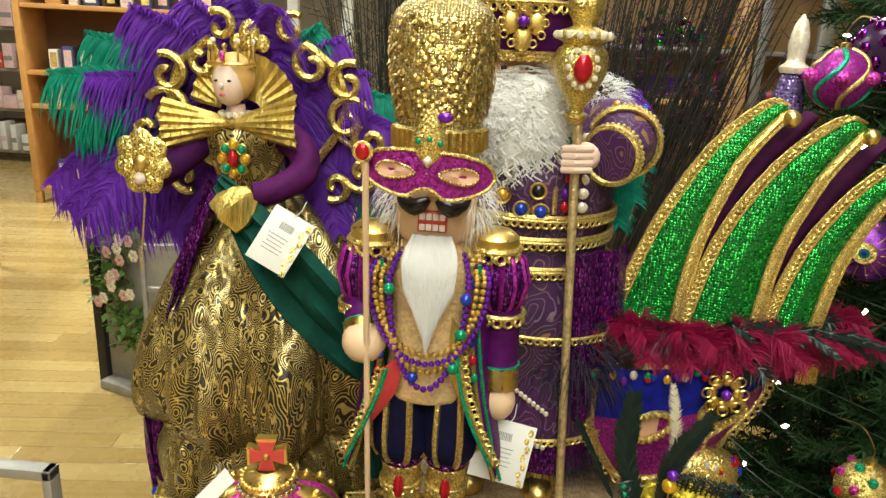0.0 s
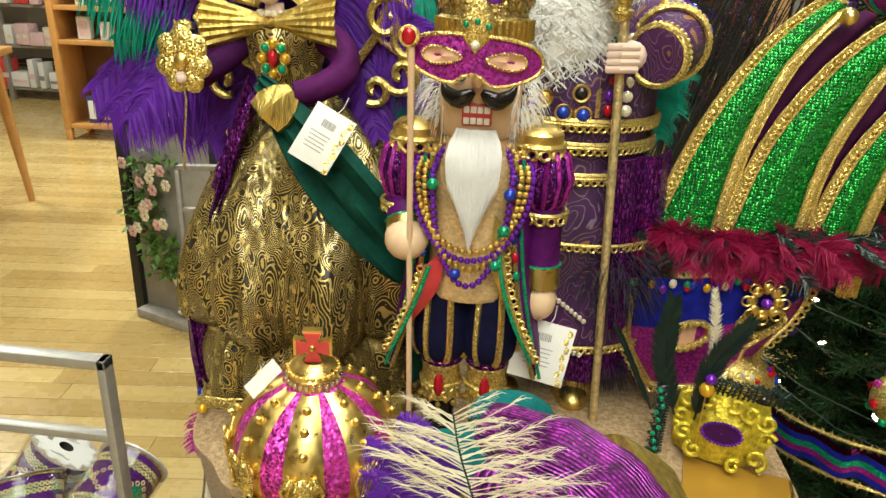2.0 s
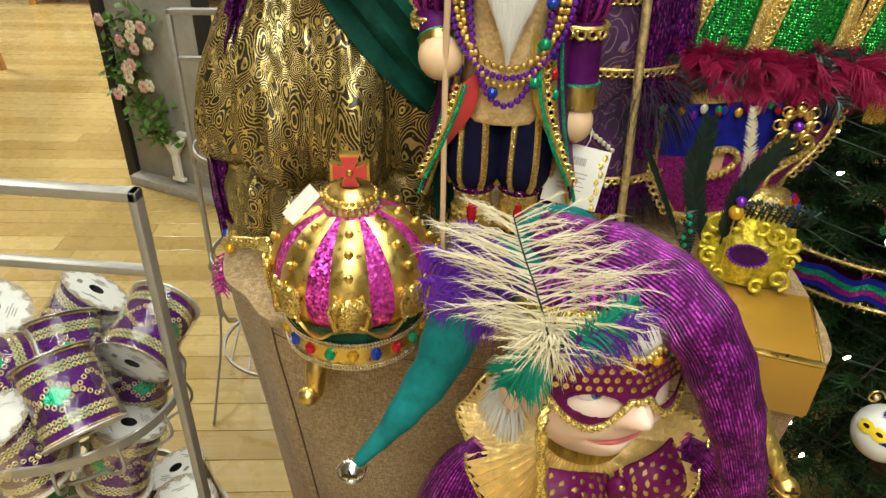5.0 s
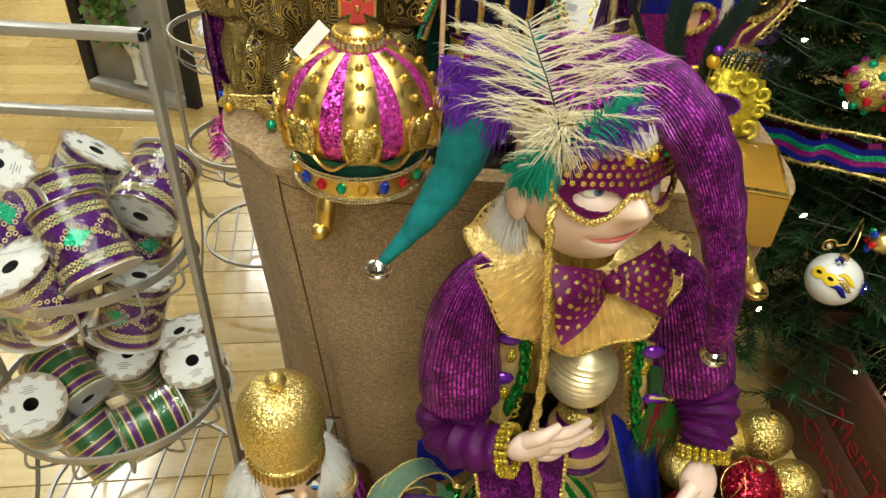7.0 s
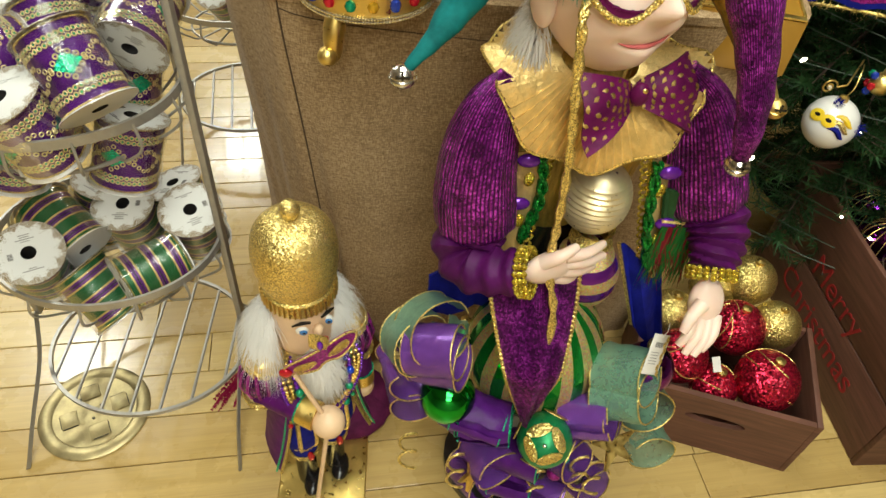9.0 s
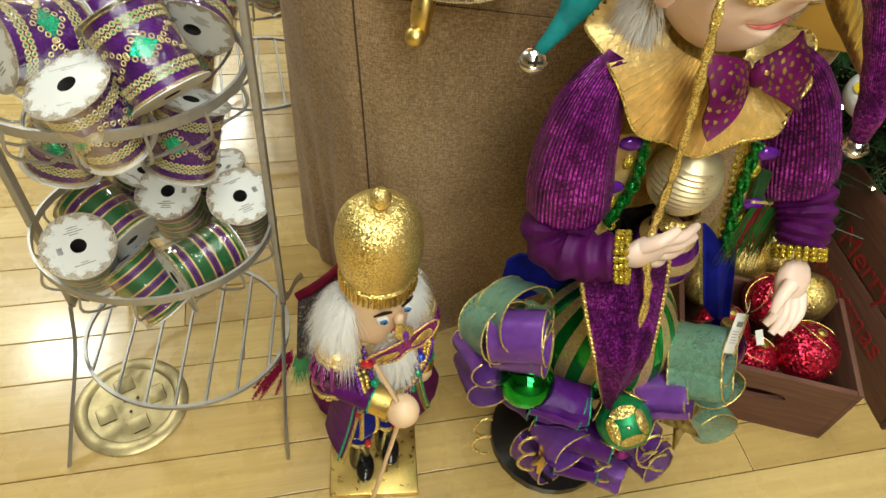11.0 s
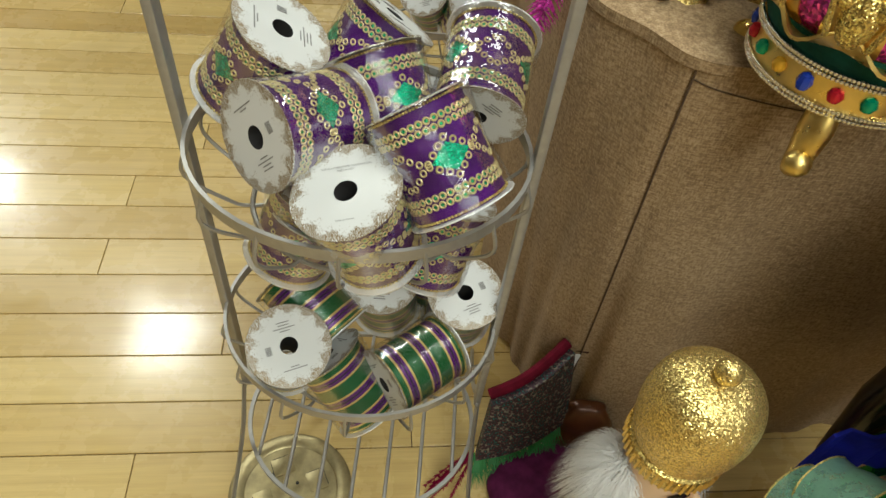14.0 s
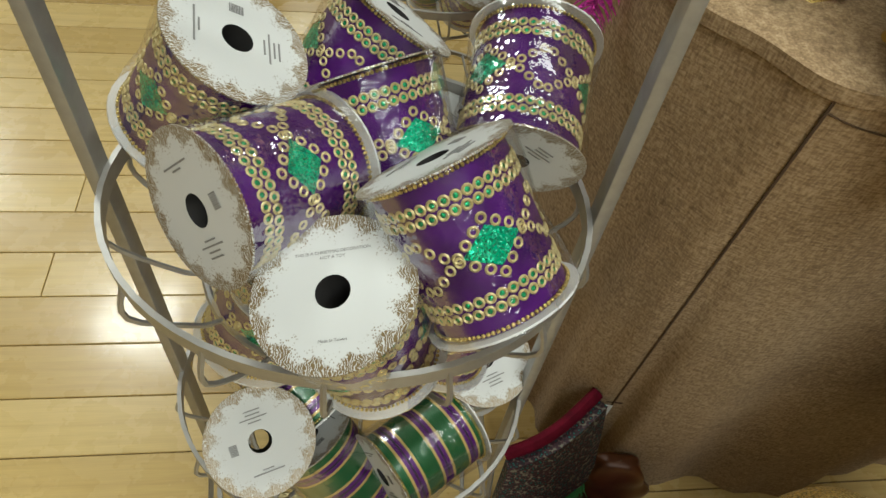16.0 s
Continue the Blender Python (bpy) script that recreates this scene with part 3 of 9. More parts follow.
def stripes_mat():
    n = Nodes("striped_ribbon")
    sep = n.t.nodes.new("ShaderNodeSeparateXYZ")
    n.link(n.coords("UV"), sep.inputs[0])
    v = n.math("FRACT", n.math("MULTIPLY", sep.outputs[1], 3.0))
    col = n.ramp(v, (0.0, (0.012, 0.10, 0.03)), (0.32, (0.55, 0.40, 0.13)), (0.40, (0.10, 0.015, 0.16)), (0.52, (0.02, 0.02, 0.03)), (0.58, (0.10, 0.015, 0.16)), (0.70, (0.55, 0.40, 0.13)), (0.78, (0.012, 0.10, 0.03)), hard=True)
    n.put(Base_Color=col, Roughness=0.35, Metallic=0.25)
    n.bump(n.noise(n.coords(), 300, 2), 0.4, 0.001)
    return n.mat


leaf_card, film, striped = spool_card(), film_mat(), stripes_mat()
ribbon_purple = velvet("purple_ribbon", (0.066, 0.010, 0.125), 0.2, 0.42)
ribbon_back = plain("white_flange", (0.66, 0.655, 0.65), 0.5, 0, 60, 0.05, 0.05)
green_glitter = glitter("green_glitter", (0.01, 0.42, 0.22), 900, 0.6, 0.3, 0.4, 1.7, 0.8)
green_dot = glitter("green_dot", (0.02, 0.33, 0.13), 900, 0.6, 0.3, 0.5, 1.5, 0.5)
pale_ring = shiny("pale_gold_ring", (0.66, 0.55, 0.27), 0.42, 0.45)
# Near-black colour stands for the shade inside a spool's hole.
hole_shade = plain("hole_shade", (0.015, 0.013, 0.012), 0.8)
SR, SL, SB = 0.0495, 0.100, 0.0425


def annulus(r0, r1, z0, z1, n=40):
    return Shape().lathe([(r0, z0), (r1, z0), (r1, z1), (r0, z1), (r0, z0)], n)


flange_a = annulus(0.0105, SR, -0.0012, 0.0, 44).mesh("front_card", leaf_card)
flange_b = annulus(0.0105, SR, -0.0015, 0.0, 44).mesh("back_flange", ribbon_back)
core_m = Shape().lathe([(0.0104, 0.0), (0.0104, -SL)], 20).mesh("core", hole_shade)
body_a = Shape().lathe([(SB - 0.0008, -0.002), (SB, -0.004), (SB, -SL + 0.004), (SB - 0.0008, -SL + 0.0015)], 48).mesh("ribbon", ribbon_purple)
body_b = Shape().lathe([(SB, -0.002), (SB, -SL + 0.002)], 48).mesh("ribbon", striped)
film_m = Shape().lathe([(SR + 0.0006, 0.0004), (SR * 0.985, -0.02), (SB + 0.0030, -0.050), (SR * 0.985, -0.080), (SR + 0.0003, -SL - 0.001)], 28,
                       None, lambda a, k: 1 + 0.006 * math.sin(7 * a + 9 * k)).mesh("clear_wrap", film)
edge_m = Shape()
for zz in (-0.0035, -SL + 0.004):
    for i in range(90):
        a = 2 * math.pi * i / 90
        edge_m.ball(((SB + 0.0012) * math.cos(a), (SB + 0.0012) * math.sin(a), zz), 0.0014, 5)
edge_m = edge_m.mesh("beaded_edge", gold_trim)


def on_roll(a, z, out=0.0006):
    """A turn that lies flat on the roll at an angle and height."""
    q = SB + out
    return Matrix.Translation((q * math.cos(a), q * math.sin(a), z)) @ Matrix.Rotation(a, 4, "Z") @ Matrix.Rotation(math.pi / 2, 4, "Y")


rings, dots, gems = Shape(), Shape(), Shape()
COUNT = 39
for z0 in (-0.0165, -0.0235, -0.0765, -0.0835):
    for i in range(COUNT):
        a = 2 * math.pi * (i + (0.5 if z0 in (-0.0235, -0.0835) else 0)) / COUNT
        rings.ring((0, 0, 0), 0.0026, 0.00095, 10, 4, on_roll(a, z0))
        dots.lathe([(0.0016, 0.0002), (0.00001, 0.0006)], 6, on_roll(a, z0, 0.0003))
for s in (-1, 1):
    for i in range(COUNT):
        a = 2 * math.pi * i / COUNT
        tri_wave = abs(((i / COUNT * 3) % 1) * 2 - 1) * 2 - 1
        rings.ring((0, 0, 0), 0.0026, 0.00095, 10, 4, on_roll(a, -0.050 + s * 0.0165 * tri_wave))
for i in range(6):
    a = 2 * math.pi * (i + 0.0) / 6
    size = 0.0125 if i % 2 == 0 else 0.0
    if size:
        v, f = [], []
        for j in range(5):
            for q in range(5):
                u, w = (j - 2) / 2, (q - 2) / 2
                x, y = (u + w) / 2, (u - w) / 2
                aa = a + y * 0.018 / SB
                v.append(((SB + 0.0008) * math.cos(aa), (SB + 0.0008) * math.sin(aa), -0.050 + x * size))
        for j in range(4):
            for q in range(4):
                f.append((j * 5 + q, (j + 1) * 5 + q, (j + 1) * 5 + q + 1, j * 5 + q + 1))
        gems.add(v, f)
rings, dots, gems = rings.mesh("sequin_rings", pale_ring), dots.mesh("sequin_dots", green_dot), gems.mesh("green_diamonds", green_glitter)
bars = Shape()
for j, (w, y) in enumerate(((0.028, 0.028), (0.010, 0.025), (0.012, -0.018), (0.025, -0.0215), (0.013, -0.025), (0.015, -0.0285))):
    bars.box((0, y, 0.0004), (w, 0.0011, 0.0004))
for j in range(9):
    bars.box((0.024, -0.004 + j * 0.0011, 0.0004), (0.007, 0.0005 if j % 2 else 0.0008, 0.0004))
bars = bars.mesh("small_print", ink)


def spool(card_at, normal, kind="a", spin=0.0, words=False):
    lab = ("spool of purple ribbon with gold rings and green diamonds, film wrapped" if kind == "a" else "spool of green, purple and gold striped ribbon, film wrapped")
    ob = new("ribbon_spool")
    ob.matrix_world = Matrix.Translation(card_at) @ frame_of(normal) @ Matrix.Rotation(radians(spin), 4, "Z")
    tagged(ob, lab, "ribbon spool", "ribbon spools in the rack")
    part("front_card", flange_a, leaf_card, ob, "white card disc with gold needle print")
    part("back_flange", flange_b, ribbon_back, ob, "", Matrix.Translation((0, 0, -SL + 0.0015)))
    part("core", core_m, hole_shade, ob)
    part("ribbon", body_a if kind == "a" else body_b, ribbon_purple, ob)
    w = part("clear_wrap", film_m, film, ob, "clear crinkled plastic wrap")
    w.visible_shadow = False
    tagged(part("beaded_edge", edge_m, gold_trim, ob), kind="stuff")
    if kind == "a":
        tagged(part("sequin_rings", rings, pale_ring, ob), kind="stuff")
        tagged(part("sequin_dots", dots, green_dot, ob), kind="stuff")
        tagged(part("green_diamonds", gems, green_glitter, ob), kind="stuff")
    if words:
        for body, y, size in (("THIS IS A CHRISTMAS DECORATION", 0.0245, 0.0028), ("NOT A TOY", 0.0210, 0.0028), ("Made in Taiwan", -0.030, 0.0026)):
            cu = bpy.data.curves.new("printed_words", "FONT")
            cu.body, cu.size, cu.align_x, cu.extrude = body, size, "CENTER", 0.00005
            cu.materials.append(ink)
            t = new("printed_words", cu)
            t.parent, t.matrix_basis = ob, Matrix.Translation((0, y, 0.0003))
    else:
        tagged(part("small_print", bars, ink, ob), kind="stuff")
    return ob


for c, nrm, kind, sp, words in (
        ((-0.520, 0.674, 0.731), (-0.26, -0.19, 0.95), "a", 60, True),
        ((-0.601, 0.708, 0.749), (-0.62, -0.74, 0.26), "a", 50, False),
        ((-0.599, 0.824, 0.782), (0.54, -0.04, 0.84), "a", 20, False),
        ((-0.471, 0.741, 0.777), (-0.52, 0.50, 0.69), "a", 190, False),
        ((-0.412, 0.801, 0.722), (-0.12, -0.93, -0.33), "a", 140, False),
        ((-0.503, 0.902, 0.762), (0.53, 0.35, 0.77), "a", 70, False),
        ((-0.518, 0.834, 0.760), (-0.39, 0.58, 0.72), "a", 215, False),
        ((-0.561, 0.760, 0.643), (0.36, 0.19, 0.91), "a", 30, False),
        ((-0.425, 0.780, 0.635), (0.25, 0.30, 0.90), "a", 0, False),
        ((-0.560, 0.860, 0.690), (0.2, 0.3, 0.93), "a", 60, False),
        ((-0.440, 0.880, 0.690), (0.2, 0.3, 0.93), "a", 160, False),
        ((-0.595, 0.694, 0.446), (0.19, -0.37, 0.91), "b", 180, False),
        ((-0.391, 0.801, 0.440), (0.05, -0.30, 0.95), "b", 20, False),
        ((-0.482, 0.694, 0.375), (-0.75, -0.66, -0.02), "b", 60, False),
        ((-0.500, 0.815, 0.435), (-0.05, -0.28, 0.95), "b", 10, False),
        ((-0.620, 0.800, 0.440), (-0.70, 0.50, 0.40), "b", 40, False),
        ((-0.560, 0.730, 0.375), (-0.62, 0.35, 0.70), "b", 80, False),
        ((-0.545, 0.865, 0.430), (0.3, 0.2, 0.93), "b", 30, False),
        ((-0.440, 0.880, 0.425), (-0.3, 0.1, 0.94), "b", 90, False),
        ((-0.530, 0.790, 0.690), (0.3, 0.5, 0.80), "a", 130, False),
        ((-0.400, 1.55, 0.72), (0.1, -0.5, 0.86), "a", 0, False),
        ((-0.53, 1.56, 0.72), (-0.5, -0.4, 0.76), "a", 60, False),
        ((-0.40, 1.50, 0.44), (0.2, -0.5, 0.84), "a", 30, False),
        ((-0.50, 1.53, 0.44), (-0.2, -0.6, 0.78), "b", 30, False)):
    spool(c, nrm, kind, sp, words)

# ---- dolls, each one mesh ----
class Doll:
    """Gathers shapes of several materials into one mesh."""

    def __init__(self):
        self.parts = {}

    def s(self, mat):
        return self.parts.setdefault(mat.name, (mat, Shape()))[1]

    def finish(self, name, label, category, base):
        v, f, uv, idx, mats = [], [], [], [], []
        for k, (mat, sh) in enumerate(self.parts.values()):
            n = len(v)
            v += [(p[0] - base[0], p[1] - base[1], p[2] - base[2]) for p in sh.v]
            f += [tuple(n + j for j in q) for q in sh.f]
            uv += sh.uv
            idx += [k] * len(sh.f)
            mats.append(mat)
        me = bpy.data.meshes.new(name)
        me.from_pydata(v, [], f)
        layer = me.uv_layers.new(name="map")
        layer.data.foreach_set("uv", [c for p in uv for c in p])
        for mat in mats:
            me.materials.append(mat)
        me.polygons.foreach_set("material_index", idx)
        me.shade_smooth()
        me.set_sharp_from_angle(angle=radians(42))
        ob = new(name, me)
        ob.location = base
        return tagged(ob, label, category)


def beads(s, pts, r, gap=1.0, n=6):
    """A string of beads along a line."""
    pts = [Vector(p) for p in pts]
    left = 0.0
    for a, b in zip(pts, pts[1:]):
        d = (b - a).length
        while left < d:
            s.ball(a.lerp(b, left / d), r, n)
            left += 2 * r * gap
        left -= d


def lace(s, pts, w, depth, up=(0, 0, 1)):
    """A scalloped braid along a line: two cords and small loops."""
    pts = [Vector(p) for p in pts]
    up = Vector(up)
    s.tube(pts, w * 0.22, 5)
    total, marks = 0.0, [0.0]
    for a, b in zip(pts, pts[1:]):
        total += (b - a).length
        marks.append(total)
    m = max(2, int(total / (w * 0.9)))
    for i in range(m):
        d = total * (i + 0.5) / m
        k = next(j for j in range(len(marks) - 1) if marks[j + 1] >= d)
        p = pts[k].lerp(pts[k + 1], (d - marks[k]) / max(1e-6, marks[k + 1] - marks[k]))
        way = (pts[k + 1] - pts[k]).normalized()
        z = way.cross(up).normalized()
        mm = Matrix((way, z.cross(way), z)).transposed().to_4x4()
        s.ring((0, 0, 0), w * 0.38, w * 0.14, 7, 4, Matrix.Translation(p - up * (w * 0.45)) @ mm)


def circle(c, rx, ry, n=32, a0=0.0, a1=360.0):
    return [(c[0] + rx * math.cos(radians(a0 + (a1 - a0) * i / n)), c[1] + ry * math.sin(radians(a0 + (a1 - a0) * i / n)), c[2]) for i in range(n + 1)]


def spiral(c, r, turns, start, n=26, sgn=1):
    """A scroll in an upright plane."""
    out = []
    for i in range(n + 1):
        k = i / n
        a = start + sgn * turns * 2 * math.pi * k
        q = r * (1 - 0.78 * k)
        out.append((c[0] + q * math.cos(a), c[1], c[2] + q * math.sin(a)))
    return out


def brocade():
    n = Nodes("gold_brocade")
    at = n.coords("Object", (1, 1, 0.6))
    v = n.node("ShaderNodeTexVoronoi", Scale=50.0, Randomness=1.0)
    bend = n.t.nodes.new("ShaderNodeMix")
    bend.data_type = "VECTOR"
    bend.inputs[0].default_value = 0.06
    nz = n.node("ShaderNodeTexNoise", Scale=16.0, Detail=1.0)
    n.link(at, nz.inputs["Vector"])
    n.link(at, bend.inputs[4])
    n.link(nz.outputs["Color"], bend.inputs[5])
    n.link(bend.outputs[1], v.inputs["Vector"])
    rings_ = n.math("SINE", n.math("MULTIPLY", v.outputs["Distance"], 68.0))
    swirl = n.ramp(rings_, (0.42, (0, 0, 0)), (0.62, (1, 1, 1)))
    blot = n.noise(at, 120, 2)
    lines = n.ramp(blot, (0.60, (0, 0, 0)), (0.63, (1, 1, 1)))
    gold = n.math("MAXIMUM", n.math("MULTIPLY", swirl, 0.9), n.math("MULTIPLY", lines, 0.75))
    n.put(Base_Color=n.mix(gold, (0.020, 0.014, 0.006), (0.74, 0.55, 0.17)), Metallic=n.math("MULTIPLY", gold, 0.8), Roughness=0.33)
    n.bump(n.mix(0.6, gold, n.noise(at, 30, 3)), 0.35, 0.002)
    fold_ = n.node("ShaderNodeBump", Strength=0.75, Distance=0.03)
    n.link(n.noise(n.coords("Object", (1, 1, 0.32)), 24, 2), fold_.inputs["Height"])
    n.link(fold_.outputs[0], n.b.inputs["Normal"].links[0].from_node.inputs["Normal"])
    return n.mat


def paisley():
    n = Nodes("purple_brocade")
    at = n.coords("Object", (1, 1, 0.7))
    nz = n.node("ShaderNodeTexNoise", Scale=22.0, Detail=1.0)
    n.link(at, nz.inputs["Vector"])
    bend = n.t.nodes.new("ShaderNodeMix")
    bend.data_type = "VECTOR"
    bend.inputs[0].default_value = 0.05
    n.link(at, bend.inputs[4])
    n.link(nz.outputs["Color"], bend.inputs[5])
    v = n.node("ShaderNodeTexVoronoi", Scale=32.0)
    n.link(bend.outputs[1], v.inputs["Vector"])
    sep = n.t.nodes.new("ShaderNodeSeparateColor")
    n.link(v.outputs["Color"], sep.inputs[0])
    line = n.ramp(n.math("SINE", n.math("MULTIPLY", v.outputs["Distance"], 42.0)), (0.84, (0, 0, 0)), (0.95, (1, 1, 1)))
    heart = n.math("MULTIPLY", n.math("LESS_THAN", v.outputs["Distance"], 0.24), n.math("GREATER_THAN", sep.outputs[0], 0.45))
    base = n.ramp(n.noise(at, 14, 3), (0.35, (0.020, 0.003, 0.032)), (0.65, (0.065, 0.010, 0.090)))
    thread = n.mix(sep.outputs[1], (0.26, 0.15, 0.05), (0.24, 0.17, 0.27))
    n.put(Base_Color=n.mix(n.math("MULTIPLY", line, 0.60), n.mix(heart, base, (0.22, 0.11, 0.035)), thread), Roughness=0.5)
    n.bump(n.math("ADD", line, heart), 0.4, 0.001)
    return n.mat


def striped_ball(name, a, b, count, metal=0.7):
    """Stripes round a turned shape, by its map."""
    n = Nodes(name)
    sep = n.t.nodes.new("ShaderNodeSeparateXYZ")
    n.link(n.coords("UV"), sep.inputs[0])
    f = n.math("FRACT", n.math("MULTIPLY", sep.outputs[0 if count > 0 else 1], float(abs(count))))
    m = n.ramp(f, (0.0, (0, 0, 0)), (0.5, (1, 1, 1)), hard=True)
    v = n.node("ShaderNodeTexVoronoi", Scale=600.0)
    n.link(n.coords(), v.inputs["Vector"])
    sparkle = n.mix(0.5, b, v.outputs["Color"], "OVERLAY")
    n.put(Base_Color=n.mix(m, a, sparkle), Metallic=metal, Roughness=n.ramp(m, (0, (0.12,) * 3), (1, (0.4,) * 3)))
    n.bump(n.math("MULTIPLY", m, v.outputs["Distance"]), 0.5, 0.002)
    return n.mat


gold_brocade, purple_brocade = brocade(), paisley()
green_gold = striped_ball("green_gold_stripe", (0.01, 0.24, 0.03), (0.62, 0.46, 0.20), 16)
purple_gold = striped_ball("purple_gold_stripe", (0.16, 0.02, 0.30), (0.70, 0.52, 0.24), -5)
dark_plum_fur = plain("dark_plum_fur", (0.009, 0.003, 0.016), 0.8, 0, 40, 0.3, 0)
vest_sequin = glitter("vest_sequin", (0.78, 0.55, 0.27), 320, 0.3, 0.4, 0.85, 1.15, 0.25)
gold_sequin = sequins("gold_sequin", (0.80, 0.58, 0.22), 330, 0.55)
eye_blue = plain("eye_blue", (0.05, 0.2, 0.5), 0.2)
blond = plain("blond_hair", (0.62, 0.38, 0.12), 0.45, 0, 60, 0.2, 0.2)
fine_gold = glitter("fine_gold_glitter", (0.78, 0.57, 0.20), 900, 0.85, 0.34, 0.50, 1.45, 0.75)
R = random.Random(11)


# queen
purple_arm = velvet("plum_sleeve", (0.060, 0.005, 0.062))
d = Doll()
cx, cy = -0.185, 1.07
fold = lambda a, k: 1.05 + (0.30 * abs(math.sin(4.5 * a + 1.3 * k)) - 0.10 + 0.06 * math.sin(13 * a - 5 * k + math.sin(3 * a)) + 0.03 * math.sin(23 * a + 9 * k)) * (1 - 0.4 * k)
d.s(gold_brocade).lathe(smooth_profile([(0.136, 0.835), (0.140, 0.86), (0.138, 0.91), (0.128, 0.935), (0.146, 0.95), (0.155, 0.99), (0.150, 1.05), (0.132, 1.11), (0.10, 1.17), (0.06, 1.225), (0.038, 1.25)], 4), 84, Matrix.Translation((cx, cy, 0)), fold)
d.s(gold_trim).lathe([(0.139, 0.803), (0.146, 0.81), (0.145, 0.838), (0.138, 0.842)], 64, Matrix.Translation((cx, cy, 0)), fold)
for z in (0.808, 0.842):
    lace(d.s(gold_trim), [(cx + (0.147) * math.cos(a / 20 * math.pi) * fold(a / 20 * math.pi, 0), cy + 0.147 * math.sin(a / 20 * math.pi) * fold(a / 20 * math.pi, 0), z) for a in range(41)], 0.008, 0.01)
for i, a in enumerate(range(200, 345, 13)):
    g = (red_gem, blue_gem, amber_gem, purple_gem, green_gem)[i % 5]
    q = 0.149 * fold(radians(a), 0)
    d.s(g).ball((cx + q * math.cos(radians(a)), cy + q * math.sin(radians(a)), 0.824), 0.0075, 10)
d.s(gold_brocade).lathe(smooth_profile([(0.036, 1.245), (0.034, 1.262), (0.044, 1.30), (0.046, 1.325), (0.028, 1.345)], 4), 28, Matrix.Translation((-0.205, 1.03, 0)), None, 1.1, 0.9)
d.s(purple_velvet).lathe([(0.040, 1.238), (0.044, 1.245), (0.042, 1.258), (0.037, 1.262)], 28, Matrix.Translation((-0.203, 1.035, 0)))
d.s(porcelain).lathe([(0.012, 1.335), (0.011, 1.36)], 14, Matrix.Translation((-0.214, 1.02, 0)))
d.s(porcelain).ball((-0.217, 1.01, 1.385), 0.0235, 22, (0.86, 0.95, 1.15))
d.s(porcelain).ball((-0.2185, 0.9875, 1.383), 0.0032, 8, (0.8, 1, 1.4))
for x in (-0.226, -0.210):
    d.s(black_paint).ball((x, 0.9895, 1.389), 0.0022, 8, (1.3, 0.6, 0.7))
d.s(lips).ball((-0.2185, 0.9885, 1.3725), 0.0028, 8, (1.3, 0.6, 0.6))
d.s(blond).ball((-0.2145, 1.018, 1.392), 0.0265, 20, (0.95, 0.92, 1.12))
for i in range(9):
    a = math.pi * (i - 4) / 5
    p = (-0.216 + 0.026 * math.sin(a), 1.015 - 0.024 * math.cos(a), 1.409)
    d.s(gold_metal).tube([p, (p[0], p[1], 1.416), (p[0], p[1] + 0.002, 1.424 + 0.006 * (i % 2))], 0.0016, 5)
    d.s(pearl if i % 2 else gold_metal).ball((p[0], p[1] + 0.002, 1.428 + 0.006 * (i % 2)), 0.0032, 8)
d.s(gold_metal).tube(circle((-0.216, 1.015, 1.408), 0.027, 0.025), 0.0022, 6)
d.s(magenta_glitter).ball((-0.217, 0.988, 1.417), 0.004, 8, (0.8, 0.6, 1.6))
beads(d.s(pearl), circle((-0.214, 1.018, 1.348), 0.018, 0.020, 20), 0.0042, 0.95)
beads(d.s(gold_metal), circle((-0.212, 1.02, 1.340), 0.024, 0.026, 20), 0.0035, 0.95)
# standing collar and the bow-shaped ruff
for s, tip in ((-1, (-0.290, 0.99, 1.335)), (1, (-0.128, 0.99, 1.345))):
    rows_ = []
    for i in range(9):
        k = i / 8
        x = -0.212 + (tip[0] + 0.212) * k
        h = 0.006 + 0.026 * k
        rows_.append([(x, 0.985 + 0.02 * (1 - k) + (0.0025 * (-1) ** j) * k - 0.012 * math.sin(math.pi * j / 12), 1.338 + (tip[2] - 1.338) * k + h * (j / 6 - 1)) for j in range(13)])
    d.s(gold_cloth).sheet(rows_, 0.0012)
rows_ = []
for i in range(7):
    k = i / 6
    rows_.append([(-0.214 + (0.026 + 0.042 * k) * math.cos(math.pi * j / 28) * -1, 1.035 + 0.012 * k + 0.003 * (-1) ** j * k, 1.352 + (0.014 + 0.050 * k) * math.sin(math.pi * j / 28) + 0.006 * k) for j in range(29)])
d.s(gold_cloth).sheet(rows_, 0.0012)
# brooch
for a in range(0, 360, 45):
    d.s((amber_gem, green_gem)[(a // 45) % 2]).ball((-0.206 + 0.014 * math.cos(radians(a)), 0.984, 1.298 + 0.017 * math.sin(radians(a))), 0.0055, 8)
    d.s(gold_metal).ring((0, 0, 0), 0.006, 0.0012, 10, 5, pose(-0.206 + 0.014 * math.cos(radians(a)), 0.985, 1.298 + 0.017 * math.sin(radians(a)), 90))
d.s(red_gem).ball((-0.206, 0.981, 1.298), 0.0075, 10, (0.8, 0.6, 1.4))
